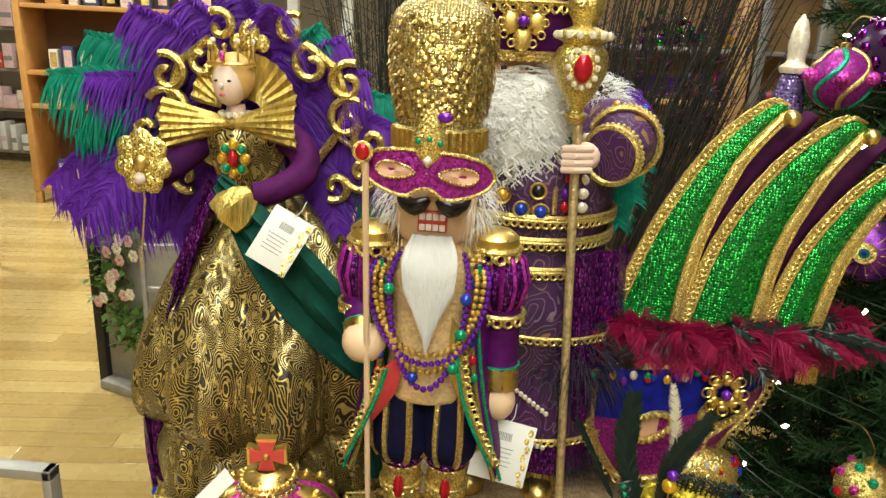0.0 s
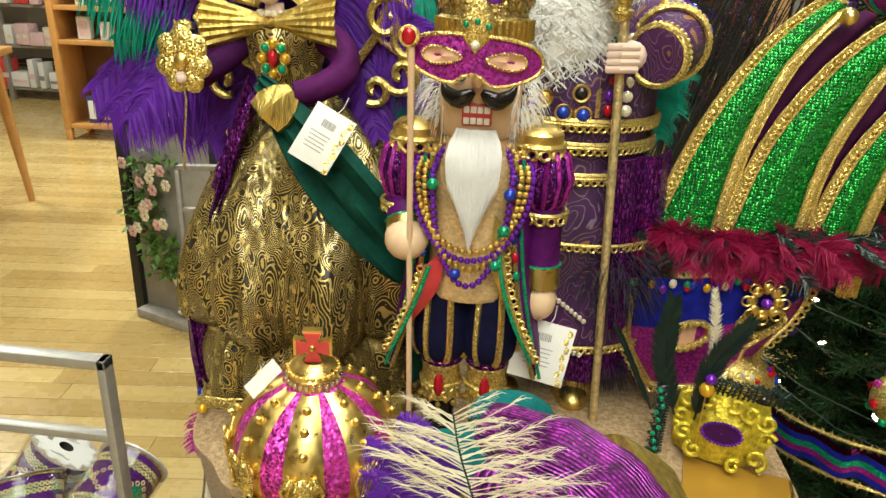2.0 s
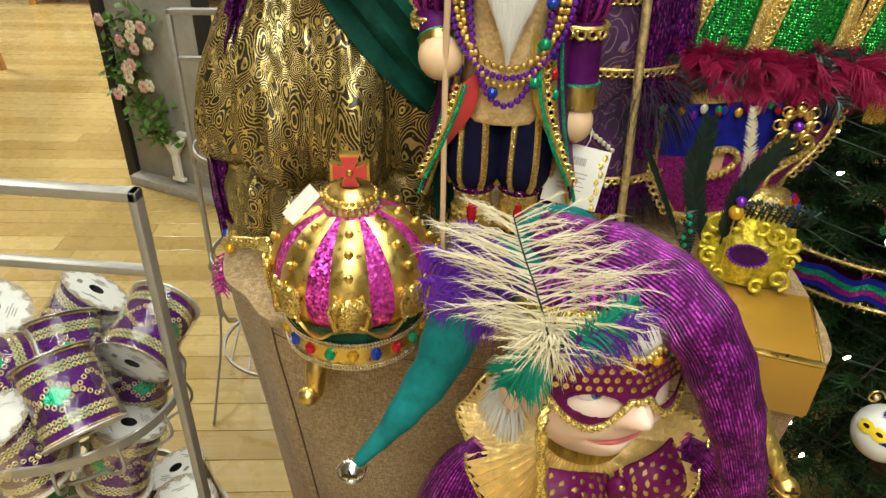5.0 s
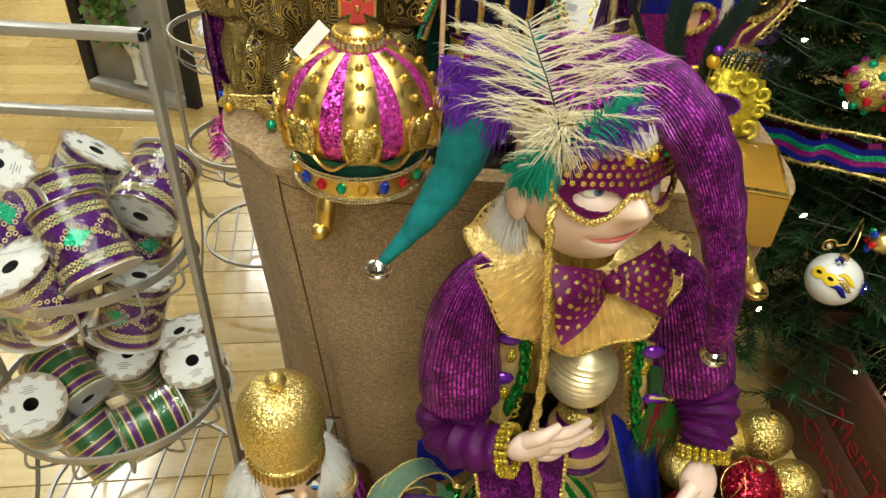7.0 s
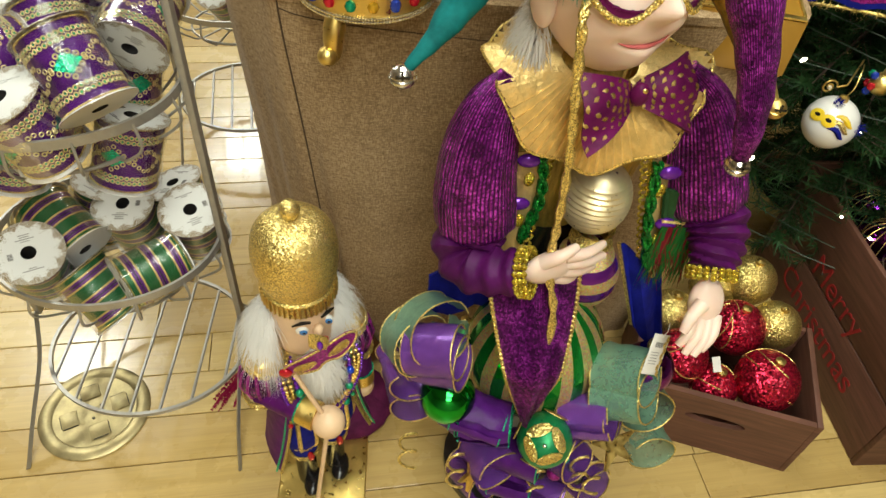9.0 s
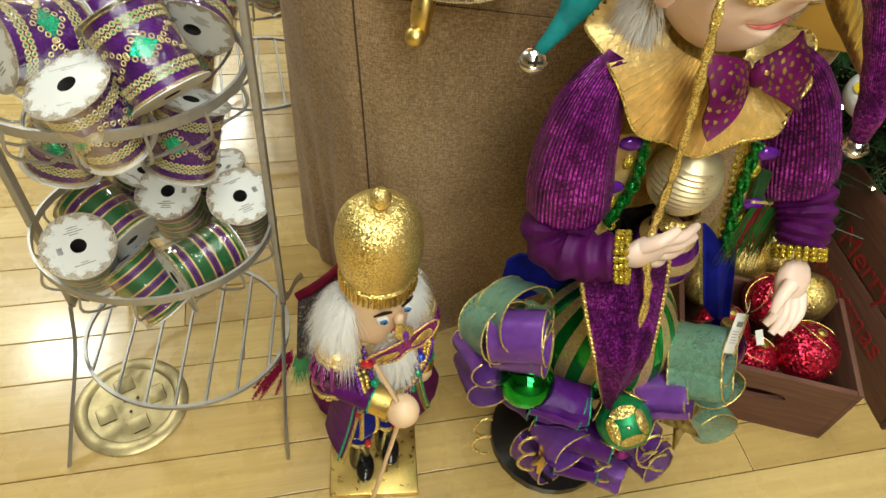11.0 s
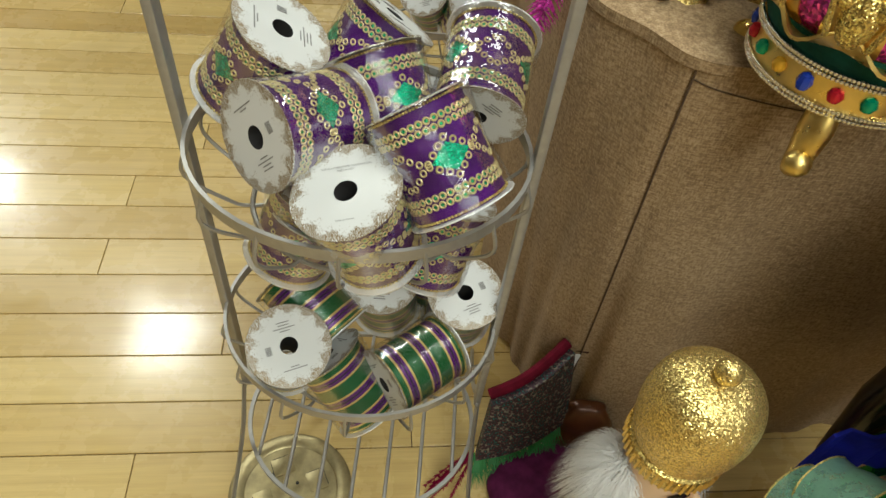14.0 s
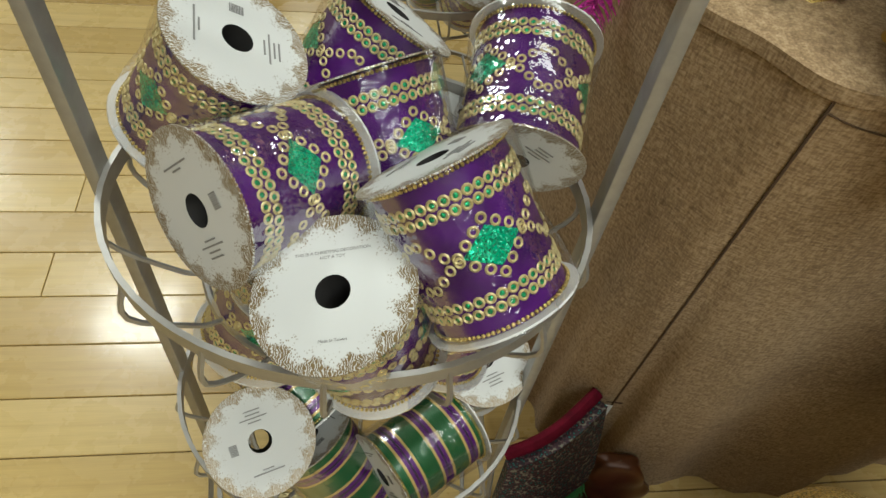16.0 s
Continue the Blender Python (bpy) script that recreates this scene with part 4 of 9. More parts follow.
# arms
d.s(purple_arm).tube(curve_pts([(-0.165, 1.03, 1.328), (-0.130, 1.01, 1.31), (-0.122, 0.985, 1.285), (-0.150, 0.955, 1.268), (-0.170, 0.945, 1.266)], 14), [0.016, 0.020, 0.020, 0.019, 0.019, 0.018, 0.018, 0.017, 0.016, 0.016, 0.015, 0.014, 0.013], 12)
d.s(purple_velvet).tube(curve_pts([(-0.245, 1.03, 1.325), (-0.272, 1.0, 1.295), (-0.29, 0.97, 1.278), (-0.302, 0.955, 1.275)], 12), 0.017, 12)
d.s(gold_cloth).lathe([(0.010, 0), (0.020, 0.012), (0.026, 0.03), (0.024, 0.045)], 18, Matrix.Translation((-0.168, 0.945, 1.268)) @ frame_of((-0.7, -0.2, -0.7)), lambda a, k: 1 + 0.1 * math.sin(6 * a))
for i in range(7):
    a = 2 * math.pi * i / 7
    d.s(gold_glitter).ball((0, 0, 0), 0.016, 12, (1.0, 0.30, 1.25), Matrix.Translation((-0.300 + 0.015 * math.sin(a), 0.947, 1.295 + 0.020 * math.cos(a))) @ Matrix.Rotation(a, 4, "Y"))
d.s(gold_metal).ball((-0.300, 0.941, 1.295), 0.009, 12, (1, 0.6, 1))
d.s(porcelain).ball((-0.303, 0.945, 1.276), 0.008, 10)
d.s(gold_trim).tube([(-0.303, 0.94, 1.34), (-0.300, 0.945, 1.25), (-0.315, 0.95, 1.16)], 0.0012, 5)
# sash and the side drape
rows_ = []
for i in range(17):
    k = i / 16
    x0, z0 = -0.215 + 0.185 * k, 1.275 - 0.17 * k - 0.05 * k * k
    w = 0.014 + 0.030 * math.sin(math.pi * min(1, k * 0.85)) + 0.02 * k
    yy = 0.985 - 0.075 * math.sin(math.pi * min(1, 0.15 + 0.6 * k)) + 0.03 * k
    rows_.append([(x0 - 0.7 * w * (j / 8 - 0.5), yy + 0.007 * math.sin(j * 1.9 + 4 * k), z0 - w * (j / 8 - 0.5) * 1.3) for j in range(9)])
d.s(green_velvet).sheet(rows_, 0.003)
rows_ = []
for i in range(13):
    k = i / 12
    rows_.append([(-0.06 + 0.03 * k + 0.035 * (j / 8), 0.985 + 0.05 * j / 8 + 0.008 * math.sin(j * 1.6 + 3 * k), 1.15 - 0.28 * k) for j in range(9)])
d.s(green_velvet).sheet(rows_, 0.003)
beads(d.s(pearl), [(-0.10, 0.93, 1.135), (-0.06, 0.945, 1.095), (-0.035, 0.955, 1.07)], 0.0018)
rows_ = []
for i in range(19):
    k = i / 18
    rows_.append([(-0.235 - 0.078 * min(1, k * 2.0) - 0.020 * k + 0.020 * (j / 6 - 0.5), 1.0 - 0.03 * math.sin(math.pi * k) + 0.010 * math.sin(j * 1.8 + 5 * k), 1.255 - 0.50 * k + (0.02 if j in (0, 6) else 0)) for j in range(7)])
d.s(purple_sequin).sheet(rows_, 0.003)
d.s(purple_velvet).sheet([[(p[0] - 0.012, p[1] + 0.02, p[2] - 0.01) for p in row] for row in rows_], 0.003)
d.s(magenta_glitter).plume([(-0.335, 0.97, 0.80), (-0.345, 0.965, 0.76), (-0.35, 0.965, 0.725)], 0.025, 40, 0.4, R, 0.0012)
# scrolls
for s in (-1, 1):
    ox = -0.195
    for (dx, dz, r, turns, st) in ((0.115, 0.03, 0.030, 1.1, 0.5), (0.145, 0.005, 0.024, 1.1, 2.2), (0.115, 0.075, 0.026, 1.1, 1.2), (0.070, 0.095, 0.024, 1.0, 2.0), (0.135, -0.035, 0.026, 1.1, 3.6), (0.10, -0.055, 0.020, 1.0, 4.2), (0.045, 0.135, 0.020, 0.9, 1.0)):
        pts = spiral((0, 1.045, 0), r, turns, st)
        d.s(gold_glitter).tube([(ox + s * (dx + p[0]), 1.045, 1.315 + dz + p[2]) for p in pts], 0.0075, 6, 0.7)
    d.s(gold_glitter).tube([(ox + s * q[0], 1.05, 1.315 + q[1]) for q in ((0.03, -0.05), (0.07, -0.03), (0.10, 0.01), (0.115, 0.05), (0.10, 0.09), (0.06, 0.12))], 0.0085, 6, 0.7)
    d.s(gold_glitter).tube([(ox + s * q[0], 1.05, 1.315 + q[1]) for q in ((0.10, 0.01), (0.13, -0.01), (0.145, -0.04))], 0.006, 6, 0.7)
d.s(gold_glitter).ball((-0.205, 1.05, 1.44), 0.016, 12, (0.9, 0.3, 1.3))
for dx in (-0.016, 0.016):
    d.s(gold_glitter).ball((-0.205 + dx, 1.05, 1.432), 0.010, 10, (1, 0.3, 1.1))
# plumes behind her
for k, (tx, tz, mat, w) in enumerate(((-0.47, 1.20, purple_feather, 0.055), (-0.50, 1.23, purple_feather, 0.05), (-0.43, 1.20, purple_feather, 0.05), (-0.38, 1.18, purple_feather, 0.05), (-0.33, 1.18, purple_feather, 0.05), (-0.29, 1.20, purple_feather, 0.04),
                                      (-0.46, 1.30, teal_feather, 0.035), (-0.47, 1.38, teal_feather, 0.055), (-0.42, 1.38, purple_feather, 0.04), (-0.43, 1.43, teal_feather, 0.05), (-0.35, 1.465, purple_feather, 0.05),
                                      (-0.29, 1.48, purple_feather, 0.05), (-0.23, 1.50, purple_feather, 0.05), (-0.17, 1.475, purple_feather, 0.045), (-0.12, 1.455, teal_feather, 0.04), (-0.09, 1.44, purple_feather, 0.045),
                                      (-0.06, 1.40, purple_feather, 0.045), (-0.03, 1.37, teal_feather, 0.035), (-0.02, 1.33, purple_feather, 0.05), (-0.02, 1.27, purple_feather, 0.045), (-0.05, 1.22, teal_feather, 0.04), (-0.09, 1.20, purple_feather, 0.05), (-0.12, 1.20, teal_feather, 0.04))):
    a = Vector((-0.195, 1.075, 1.30))
    b = Vector((tx, 1.06 + 0.02 * math.sin(k * 2.3), tz))
    lift = 0.07 if tz < 1.32 else 0.03
    mid = a.lerp(b, 0.55) + Vector((0, 0.01, lift))
    d.s(mat).plume(curve_pts([a, mid, b], 10), w * 1.25, 230, 0.9, R, 0.0020, 0.55, 0.0014, 0.3)
d.finish("queen_doll", "queen doll in gold brocade gown with purple and teal plumes", "doll", (-0.185, 1.07, 0.802))


def swing_tag(at, way, w, h, roll, where):
    """A card tag with a gold printed edge, hung on a thread."""
    t = new("price_tag")
    t.matrix_world = Matrix.Translation(at) @ frame_of(way) @ Matrix.Rotation(radians(roll), 4, "Z")
    tagged(t, "white card price tag with gold leaf print " + where, "price tag", "price tags")
    s = Shape().box((0, 0, 0), (w, h, 0.0009), 0.0004)
    part("card", s, card, t)
    for i in range(7):
        s = Shape().ball((w * 0.42 - 0.003 * (i % 2), -h * 0.45 + i * h * 0.14, 0.0006), 0.0035, 6, (1, 1.4, 0.08))
        part("gold_leaf", s, gold_trim, t)
    for i in range(5):
        part("print_line", Shape().box((-0.004, h * 0.05 - i * h * 0.07, 0.0008), (w * (0.5 - 0.05 * (i % 3)), 0.0009, 0.0003)), ink, t)
    for i in range(8):
        part("bar_mark", Shape().box((-0.008 + i * 0.0021, h * 0.24, 0.0008), (0.0009 if i % 2 else 0.0014, h * 0.13, 0.0003)), ink, t)
    part("thread", Shape().tube([(0, h * 0.44, 0.001), (0.004, h * 0.6, 0.003), (0.003, h * 0.8, 0.002)], 0.0005, 4), white_paint, t)


swing_tag((-0.124, 0.898, 1.226), (0.05, -0.9, 0.35), 0.050, 0.066, -28, "on a sash")
swing_tag((0.139, 0.893, 0.988), (0.05, -0.92, 0.35), 0.067, 0.072, -12, "on a coat")


def nutcracker(d, o, k, big, turn=0.0):
    """A nutcracker of height k metres at o; big wears sequins."""
    ct, st_ = math.cos(radians(turn)), math.sin(radians(turn))

    def P(x, y, z):
        return (o[0] + (x * ct - y * st_) * k, o[1] + (x * st_ + y * ct) * k, o[2] + z * k)

    def T(x, y, z):
        return Matrix.Translation(P(x, y, z)) @ Matrix.Rotation(radians(turn), 4, "Z") @ Matrix.Diagonal((k, k, k, 1))
    hat = gold_sequin if big else fine_gold
    # feet, boots, trousers
    d.s(gold_metal if not big else black_paint).box(P(0, -0.01, 0.012), (0.24 * k, 0.22 * k, 0.022 * k), 0.003)
    for s in (-1, 1):
        x = s * 0.042
        d.s(black_paint).lathe([(0.026, 0.022), (0.028, 0.05), (0.027, 0.16), (0.030, 0.20)], 16, T(x, 0, 0))
        d.s(black_paint).ball(P(x, -0.03, 0.042), 0.030 * k, 14, (0.85, 1.5, 0.65))
        if big:
            d.s(purple_sequin).lathe([(0.034, 0.238), (0.040, 0.243), (0.040, 0.252), (0.034, 0.257)], 18, T(x, 0, 0))
            d.s(gold_trim).lathe([(0.031, 0.165), (0.037, 0.168), (0.034, 0.20), (0.036, 0.238)], 24, T(x, 0, 0), lambda a, q: 1 + 0.06 * math.sin(10 * a) * (1 - q))
            for q in range(9):
                e = math.pi * (1 + q / 8)
                d.s(gold_metal).ball(P(x + 0.038 * math.cos(e), 0.038 * math.sin(e), 0.160 + 0.010 * (q % 2)), 0.0055 * k, 8)
        else:
            d.s(blue_velvet).lathe([(0.031, 0.19), (0.036, 0.20), (0.036, 0.245), (0.032, 0.25)], 16, T(x, 0, 0))
        lace(d.s(gold_trim), circle(P(x, 0, 0.20), 0.038 * k, 0.038 * k, 16), 0.016 * k, 0.01)
        lace(d.s(gold_trim), circle(P(x, 0, 0.25), 0.037 * k, 0.037 * k, 16), 0.014 * k, 0.01)
        d.s(red_gem).ball(P(x, -0.041, 0.205), 0.013 * k, 10, (0.75, 0.5, 1.9))
        d.s(navy_velvet if big else blue_velvet).lathe(smooth_profile([(0.030, 0.245), (0.050, 0.27), (0.054, 0.31), (0.050, 0.37), (0.045, 0.40)], 3), 22, T(x * 1.05, 0, 0), lambda a, q: 1 + 0.03 * math.sin(9 * a))
        for a in (-115, -70, -20, 200):
            c, q = math.cos(radians(a)), math.sin(radians(a))
            d.s(gold_trim).tube([P(x * 1.05 + (r + 0.002) * c, (r + 0.002) * q, z) for r, z in ((0.040, 0.255), (0.051, 0.275), (0.055, 0.31), (0.051, 0.37), (0.046, 0.40))], 0.006 * k, 5)
    # vest
    d.s(vest_sequin if big else pale_gold).lathe(smooth_profile([(0.072, 0.385), (0.076, 0.40), (0.070, 0.47), (0.072, 0.55), (0.075, 0.62), (0.05, 0.665)], 3), 28, T(0, 0, 0), None, 1, 0.85)
    # coat: back, two front panels that flare
    for s in (-1, 1):
        rows_ = []
        for i in range(13):
            q = i / 12
            rows_.append([P(s * (0.066 + 0.030 * math.sin(math.pi / 2 * j / 6) + 0.060 * q * q * (1.0 - 0.55 * j / 6)), -0.055 * math.cos(math.pi / 2 * j / 6) - 0.02 * q * (1 - j / 6) + 0.02 * q, 0.64 - 0.39 * q + 0.06 * q * j / 6) for j in range(7)][::s])
        d.s(purple_silk).sheet(rows_, 0.006 * k)
        edge = [row[0 if s > 0 else -1] for row in rows_]
        d.s(gold_trim).tube([(p[0], p[1] - 0.004 * k, p[2]) for p in edge], 0.009 * k, 6, 0.5)
        d.s(green_glitter).tube([(p[0] + s * 0.012 * k, p[1] - 0.004 * k, p[2]) for p in edge], 0.003 * k, 5)
        lace(d.s(gold_trim), edge, 0.013 * k, 0.01, (-s, 0, 0.2))
        bottom = rows_[-1]
        lace(d.s(gold_trim), bottom, 0.013 * k, 0.01)
        rows_in = [[(p[0] - s * 0.004 * k, p[1] + 0.008 * k, p[2]) for p in row] for row in rows_[6:]]
        d.s(lips).sheet(rows_in, 0.002)
        gems = (green_gem, blue_gem, red_gem)
        for i in range(6):
            p = edge[1 + i]
            d.s(gems[(i + (s > 0)) % 3]).ball((p[0], p[1] - 0.012 * k, p[2]), 0.008 * k, 8, (0.8, 0.6, 1.25))
        # arms
        d.s(purple_sequin).ball(P(s * 0.115, -0.005, 0.60), 0.052 * k, 18, (0.85, 0.85, 1.15))
        for a in range(0, 360, 30):
            d.s(plum_glitter).tube([P(s * 0.115 + 0.046 * math.sin(t) * math.cos(radians(a)), -0.005 + 0.046 * math.sin(t) * math.sin(radians(a)), 0.60 + 0.062 * math.cos(t)) for t in (0.3, 0.9, 1.57, 2.2, 2.8)], 0.004 * k, 4)
        d.s(gold_metal).lathe([(0.034, 0.655), (0.040, 0.66), (0.040, 0.675), (0.028, 0.685), (0.001, 0.687)], 18, T(s * 0.10, -0.005, 0))
        lace(d.s(gold_trim), circle(P(s * 0.10, -0.005, 0.657), 0.042 * k, 0.042 * k, 18), 0.024 * k, 0.01)
        lace(d.s(gold_trim), circle(P(s * 0.117, -0.005, 0.545), 0.040 * k, 0.040 * k, 18), 0.020 * k, 0.01)
        if s > 0 or big:
            hand = P(s * 0.125, -0.02, 0.385) if s > 0 else P(-0.105, -0.06, 0.495)
        else:
            hand = P(-0.03, -0.15, 0.54)
        elbow = P(s * 0.12, -0.005, 0.55)
        dirn = (Vector(hand) - Vector(elbow))
        d.s(purple_silk).tube([elbow, Vector(elbow) + dirn * 0.62], 0.031 * k, 14)
        d.s(gold_metal).tube([Vector(elbow) + dirn * 0.60, Vector(elbow) + dirn * 0.84], 0.033 * k, 14)
        d.s(green_glitter).tube([Vector(elbow) + dirn * 0.585, Vector(elbow) + dirn * 0.605], 0.035 * k, 14)
        d.s(pale_wood).ball(hand, (0.037 if s < 0 else 0.030) * k, 18, (1, 1, 1.0 if s < 0 else 1.25))
        if s < 0:
            grip = hand
    # head
    d.s(pale_wood).lathe(smooth_profile([(0.045, 0.66), (0.062, 0.675), (0.066, 0.72), (0.066, 0.80), (0.062, 0.815)], 3), 28, T(0, 0, 0))
    for s in (-1, 1):
        d.s(white_paint).ball(P(s * 0.028, -0.058, 0.765), 0.014 * k, 12, (1, 0.5, 1))
        d.s(eye_blue).ball(P(s * 0.028, -0.0635, 0.764), 0.009 * k, 10, (1, 0.4, 1))
        d.s(black_paint).ball(P(s * 0.028, -0.0665, 0.764), 0.004 * k, 8, (1, 0.3, 1))
        d.s(black_paint).tube([P(s * 0.012, -0.066, 0.788), P(s * 0.03, -0.064, 0.795), P(s * 0.046, -0.055, 0.786)], [0.003 * k, 0.0045 * k, 0.002 * k], 6)
        if big:
            d.s(black_paint).tube(curve_pts([P(s * 0.006, -0.072, 0.744), P(s * 0.028, -0.070, 0.730), P(s * 0.048, -0.058, 0.738), P(s * 0.058, -0.048, 0.756)], 9), [k * q for q in (0.005, 0.010, 0.013, 0.014, 0.013, 0.012, 0.010, 0.007, 0.004, 0.002)], 10)
        d.s(white_hair).fur(P(s * 0.058, 0.02, 0.725), (0.028 * k, 0.04 * k, 0.06 * k), (0.034 if big else 0.066) * k, 420 if big else 4200, R, 1.3, 0.0007 if big else 0.0006, 0.0, lambda v, s=s: v.x * s > -0.2)
    d.s(pale_wood).ball(P(0, -0.075, 0.765), 0.013 * k, 12, (0.9, 1.1, 1.2))
    d.s(lips).box(P(0, -0.063, 0.708), (0.046 * k, 0.014 * k, 0.034 * k), 0.002)
    for i in range(4):
        for z in (0.716, 0.699):
            d.s(white_paint).box(P(-0.0158 + i * 0.0105, -0.0705, z), (0.0088 * k, 0.005 * k, 0.010 * k), 0.0006)
    for i in range(1500 if big else 1100):
        a, t = R.uniform(-1, 1), R.random()
        p = Vector(P(a * 0.030, -0.066 - 0.012 * (1 - abs(a)), 0.686 - 0.01 * t))
        ll = k * R.uniform(0.12, 0.205) * (1 - 0.35 * abs(a))
        line = [p + Vector((a * 0.012 * k * math.sin(math.pi * j / 5) * 1.4 - a * 0.018 * k * (j / 5) ** 2, -0.022 * k * math.sin(math.pi * j / 6) + R.uniform(-0.002, 0.002), -ll * j / 5)) for j in range(6)]
        d.s(white_hair).blade(line, 0.0008, Vector((1, R.uniform(-0.6, 0.6), 0)).normalized())
    d.s(white_wool).ball(P(0, -0.060, 0.625), (0.030 if big else 0.036) * k, 14, (0.85, 0.55, 2.1))
    if not big:
        d.s(white_hair).fur(P(0, -0.066, 0.625), (0.034 * k, 0.022 * k, 0.080 * k), 0.030 * k, 1500, R, 1.6, 0.0009)
    # hat
    d.s(gold_trim).lathe([(0.070, 0.81), (0.074, 0.815), (0.073, 0.845), (0.068, 0.85)], 30, T(0, 0, 0))
    for i in range(44):
        a = 2 * math.pi * i / 44
        d.s(gold_metal).tube([P(0.075 * math.cos(a), 0.075 * math.sin(a), 0.816), P(0.075 * math.cos(a), 0.075 * math.sin(a), 0.846)], 0.0028 * k, 4)
    if big:
        prof = [(0.066, 0.845), (0.070, 0.87), (0.079, 0.92), (0.083, 0.97), (0.078, 1.01), (0.055, 1.035), (0.020, 1.043), (0.0005, 1.044)]
    else:
        prof = [(0.066, 0.845), (0.072, 0.86), (0.080, 0.89), (0.083, 0.94), (0.074, 0.985), (0.048, 1.012), (0.012, 1.02), (0.0005, 1.021)]
    d.s(hat).lathe(smooth_profile(prof, 4), 36, T(0, 0, 0))
    top_z = prof[-1][1]
    d.s(hat).lathe(smooth_profile([(0.010, top_z - 0.004), (0.017, top_z + 0.008), (0.019, top_z + 0.02), (0.012, top_z + 0.033), (0.0005, top_z + 0.037)] if not big else [(0.018, top_z - 0.004), (0.030, top_z + 0.012), (0.028, top_z + 0.03), (0.014, top_z + 0.045), (0.0005, top_z + 0.048)], 3), 20, T(0, 0, 0))
    if big:
        for i in range(900):
            a, z = R.uniform(0, 6.3), R.uniform(0.86, 1.02)
            r = 0.071 + 0.013 * math.sin(min(1, (z - 0.86) / 0.10) * math.pi / 2) - max(0, z - 1.0) * 0.7
            d.s(gold_metal).lathe([(0.0048 * k, 0.0), (0.0005, 0.0012 * k)], 6, Matrix.Translation(P(r * math.cos(a), r * math.sin(a), z)) @ frame_of((math.cos(a) + R.uniform(-.3, .3), math.sin(a) + R.uniform(-.3, .3), R.uniform(-.1, .6))))
    # necklaces
    for rad, drop, mat, r in ((0.072, 0.155, gold_metal, 0.0062), (0.060, 0.185, purple_gem, 0.006), (0.083, 0.125, gold_metal, 0.006), (0.090, 0.14, purple_gem, 0.0055)):
        pts = [P(rad * math.cos(t) * 1.05, -0.078 - 0.012 * math.sin(-t) + (0.07 if math.sin(t) > 0 else 0) * math.sin(t), 0.615 + 0.05 * math.sin(t) * (1 if math.sin(t) > 0 else drop / 0.05)) for t in [math.pi * 2 * i / 40 for i in range(41)]]
        beads(d.s(mat), pts, r * k, 0.98)
    for x, z, g in ((-0.062, 0.60, green_gem), (0.06, 0.59, blue_gem), (0.055, 0.53, green_gem), (-0.02, 0.45, blue_gem), (0.045, 0.47, green_gem)):
        d.s(g).ball(P(x, -0.088, z), 0.010 * k, 10)
    return P, grip


d = Doll()
P, grip = nutcracker(d, (0.047, 0.905, 0.802), 0.66, True)
# eye mask on a stick
MASK_TURN = Matrix.Translation((0.045, 0.800, 1.330)) @ Matrix.Rotation(radians(3), 4, "Y")


def eye_mask(d, m, w, cloth, rim, hole, tall=1.0):
    """A half mask, w wide: cloth cut with two almond eyes, braided edge, a crest."""
    out = []
    n = 48
    for i in range(n):
        a = 2 * math.pi * i / n
        x, z = math.cos(a), math.sin(a)
        zz = (0.30 if z > 0 else 0.36) * z
        if z > 0:
            zz += 0.10 * x * x * z
        else:
            zz += 0.16 * max(0, 1 - (x / 0.28) ** 2) * 1
        out.append((x * w / 2, zz * w * 0.55 * tall))
    bend = lambda x: 0.35 * x * x / w
    rows_ = []
    for k in range(6):
        rows_.append([m @ Vector((x * (1 - k / 5 * 0.98), bend(x * (1 - k / 5)) - 0.002, z * (1 - k / 5 * 0.98))) for x, z in out + out[:1]])
    d.s(cloth).sheet(rows_, 0.002)
    edge = [m @ Vector((x, bend(x) - 0.003, z)) for x, z in out + out[:1]]
    d.s(rim).tube(edge, w * 0.014, 6)
    beads(d.s(rim), edge, w * 0.017, 1.05, 5)
    for s in (-1, 1):
        eye = [(s * w * 0.235 + w * 0.145 * math.cos(t), w * 0.005 + w * 0.058 * math.sin(t) * (1 + 0.3 * math.cos(t) * s)) for t in [2 * math.pi * i / 24 for i in range(25)]]
        d.s(hole).sheet([[m @ Vector((s * w * 0.235 + (x - s * w * 0.235) * q, bend(x) - 0.0045, z * q)) for x, z in eye] for q in (1, 0.5, 0.02)], 0.001)
        beads(d.s(rim), [m @ Vector((x, bend(x) - 0.006, z)) for x, z in eye], w * 0.011, 1.0, 5)
    return edge


eye_mask(d, MASK_TURN, 0.124, plum_glitter, gold_trim, tan_skin)
d.s(gold_trim).lathe([(0.0005, 0), (0.012, 0.012), (0.016, 0.028), (0.008, 0.045), (0.0005, 0.055)], 12, MASK_TURN @ Matrix.Translation((0.0, -0.002, 0.005)) @ Matrix.Diagonal((1, 0.3, 1, 1)))
for x in (-0.01, 0.0, 0.01):
    d.s(green_gem).ball(MASK_TURN @ Vector((x, -0.006, 0.032 - abs(x) * 0.3)), 0.003, 8)
d.s(pearl).ball(MASK_TURN @ Vector((0, -0.006, 0.012)), 0.0045, 10)
d.s(purple_gem).ball(MASK_TURN @ Vector((0.012, -0.004, 0.052)), 0.006, 10, (1.2, .6, .8))
d.s(red_gem).ball((-0.014, 0.795, 1.347), 0.0065, 12, (1, 0.5, 1.2))
d.s(gold_trim).ring((0, 0, 0), 0.008, 0.002, 16, 6, pose(-0.014, 0.797, 1.347, 90))
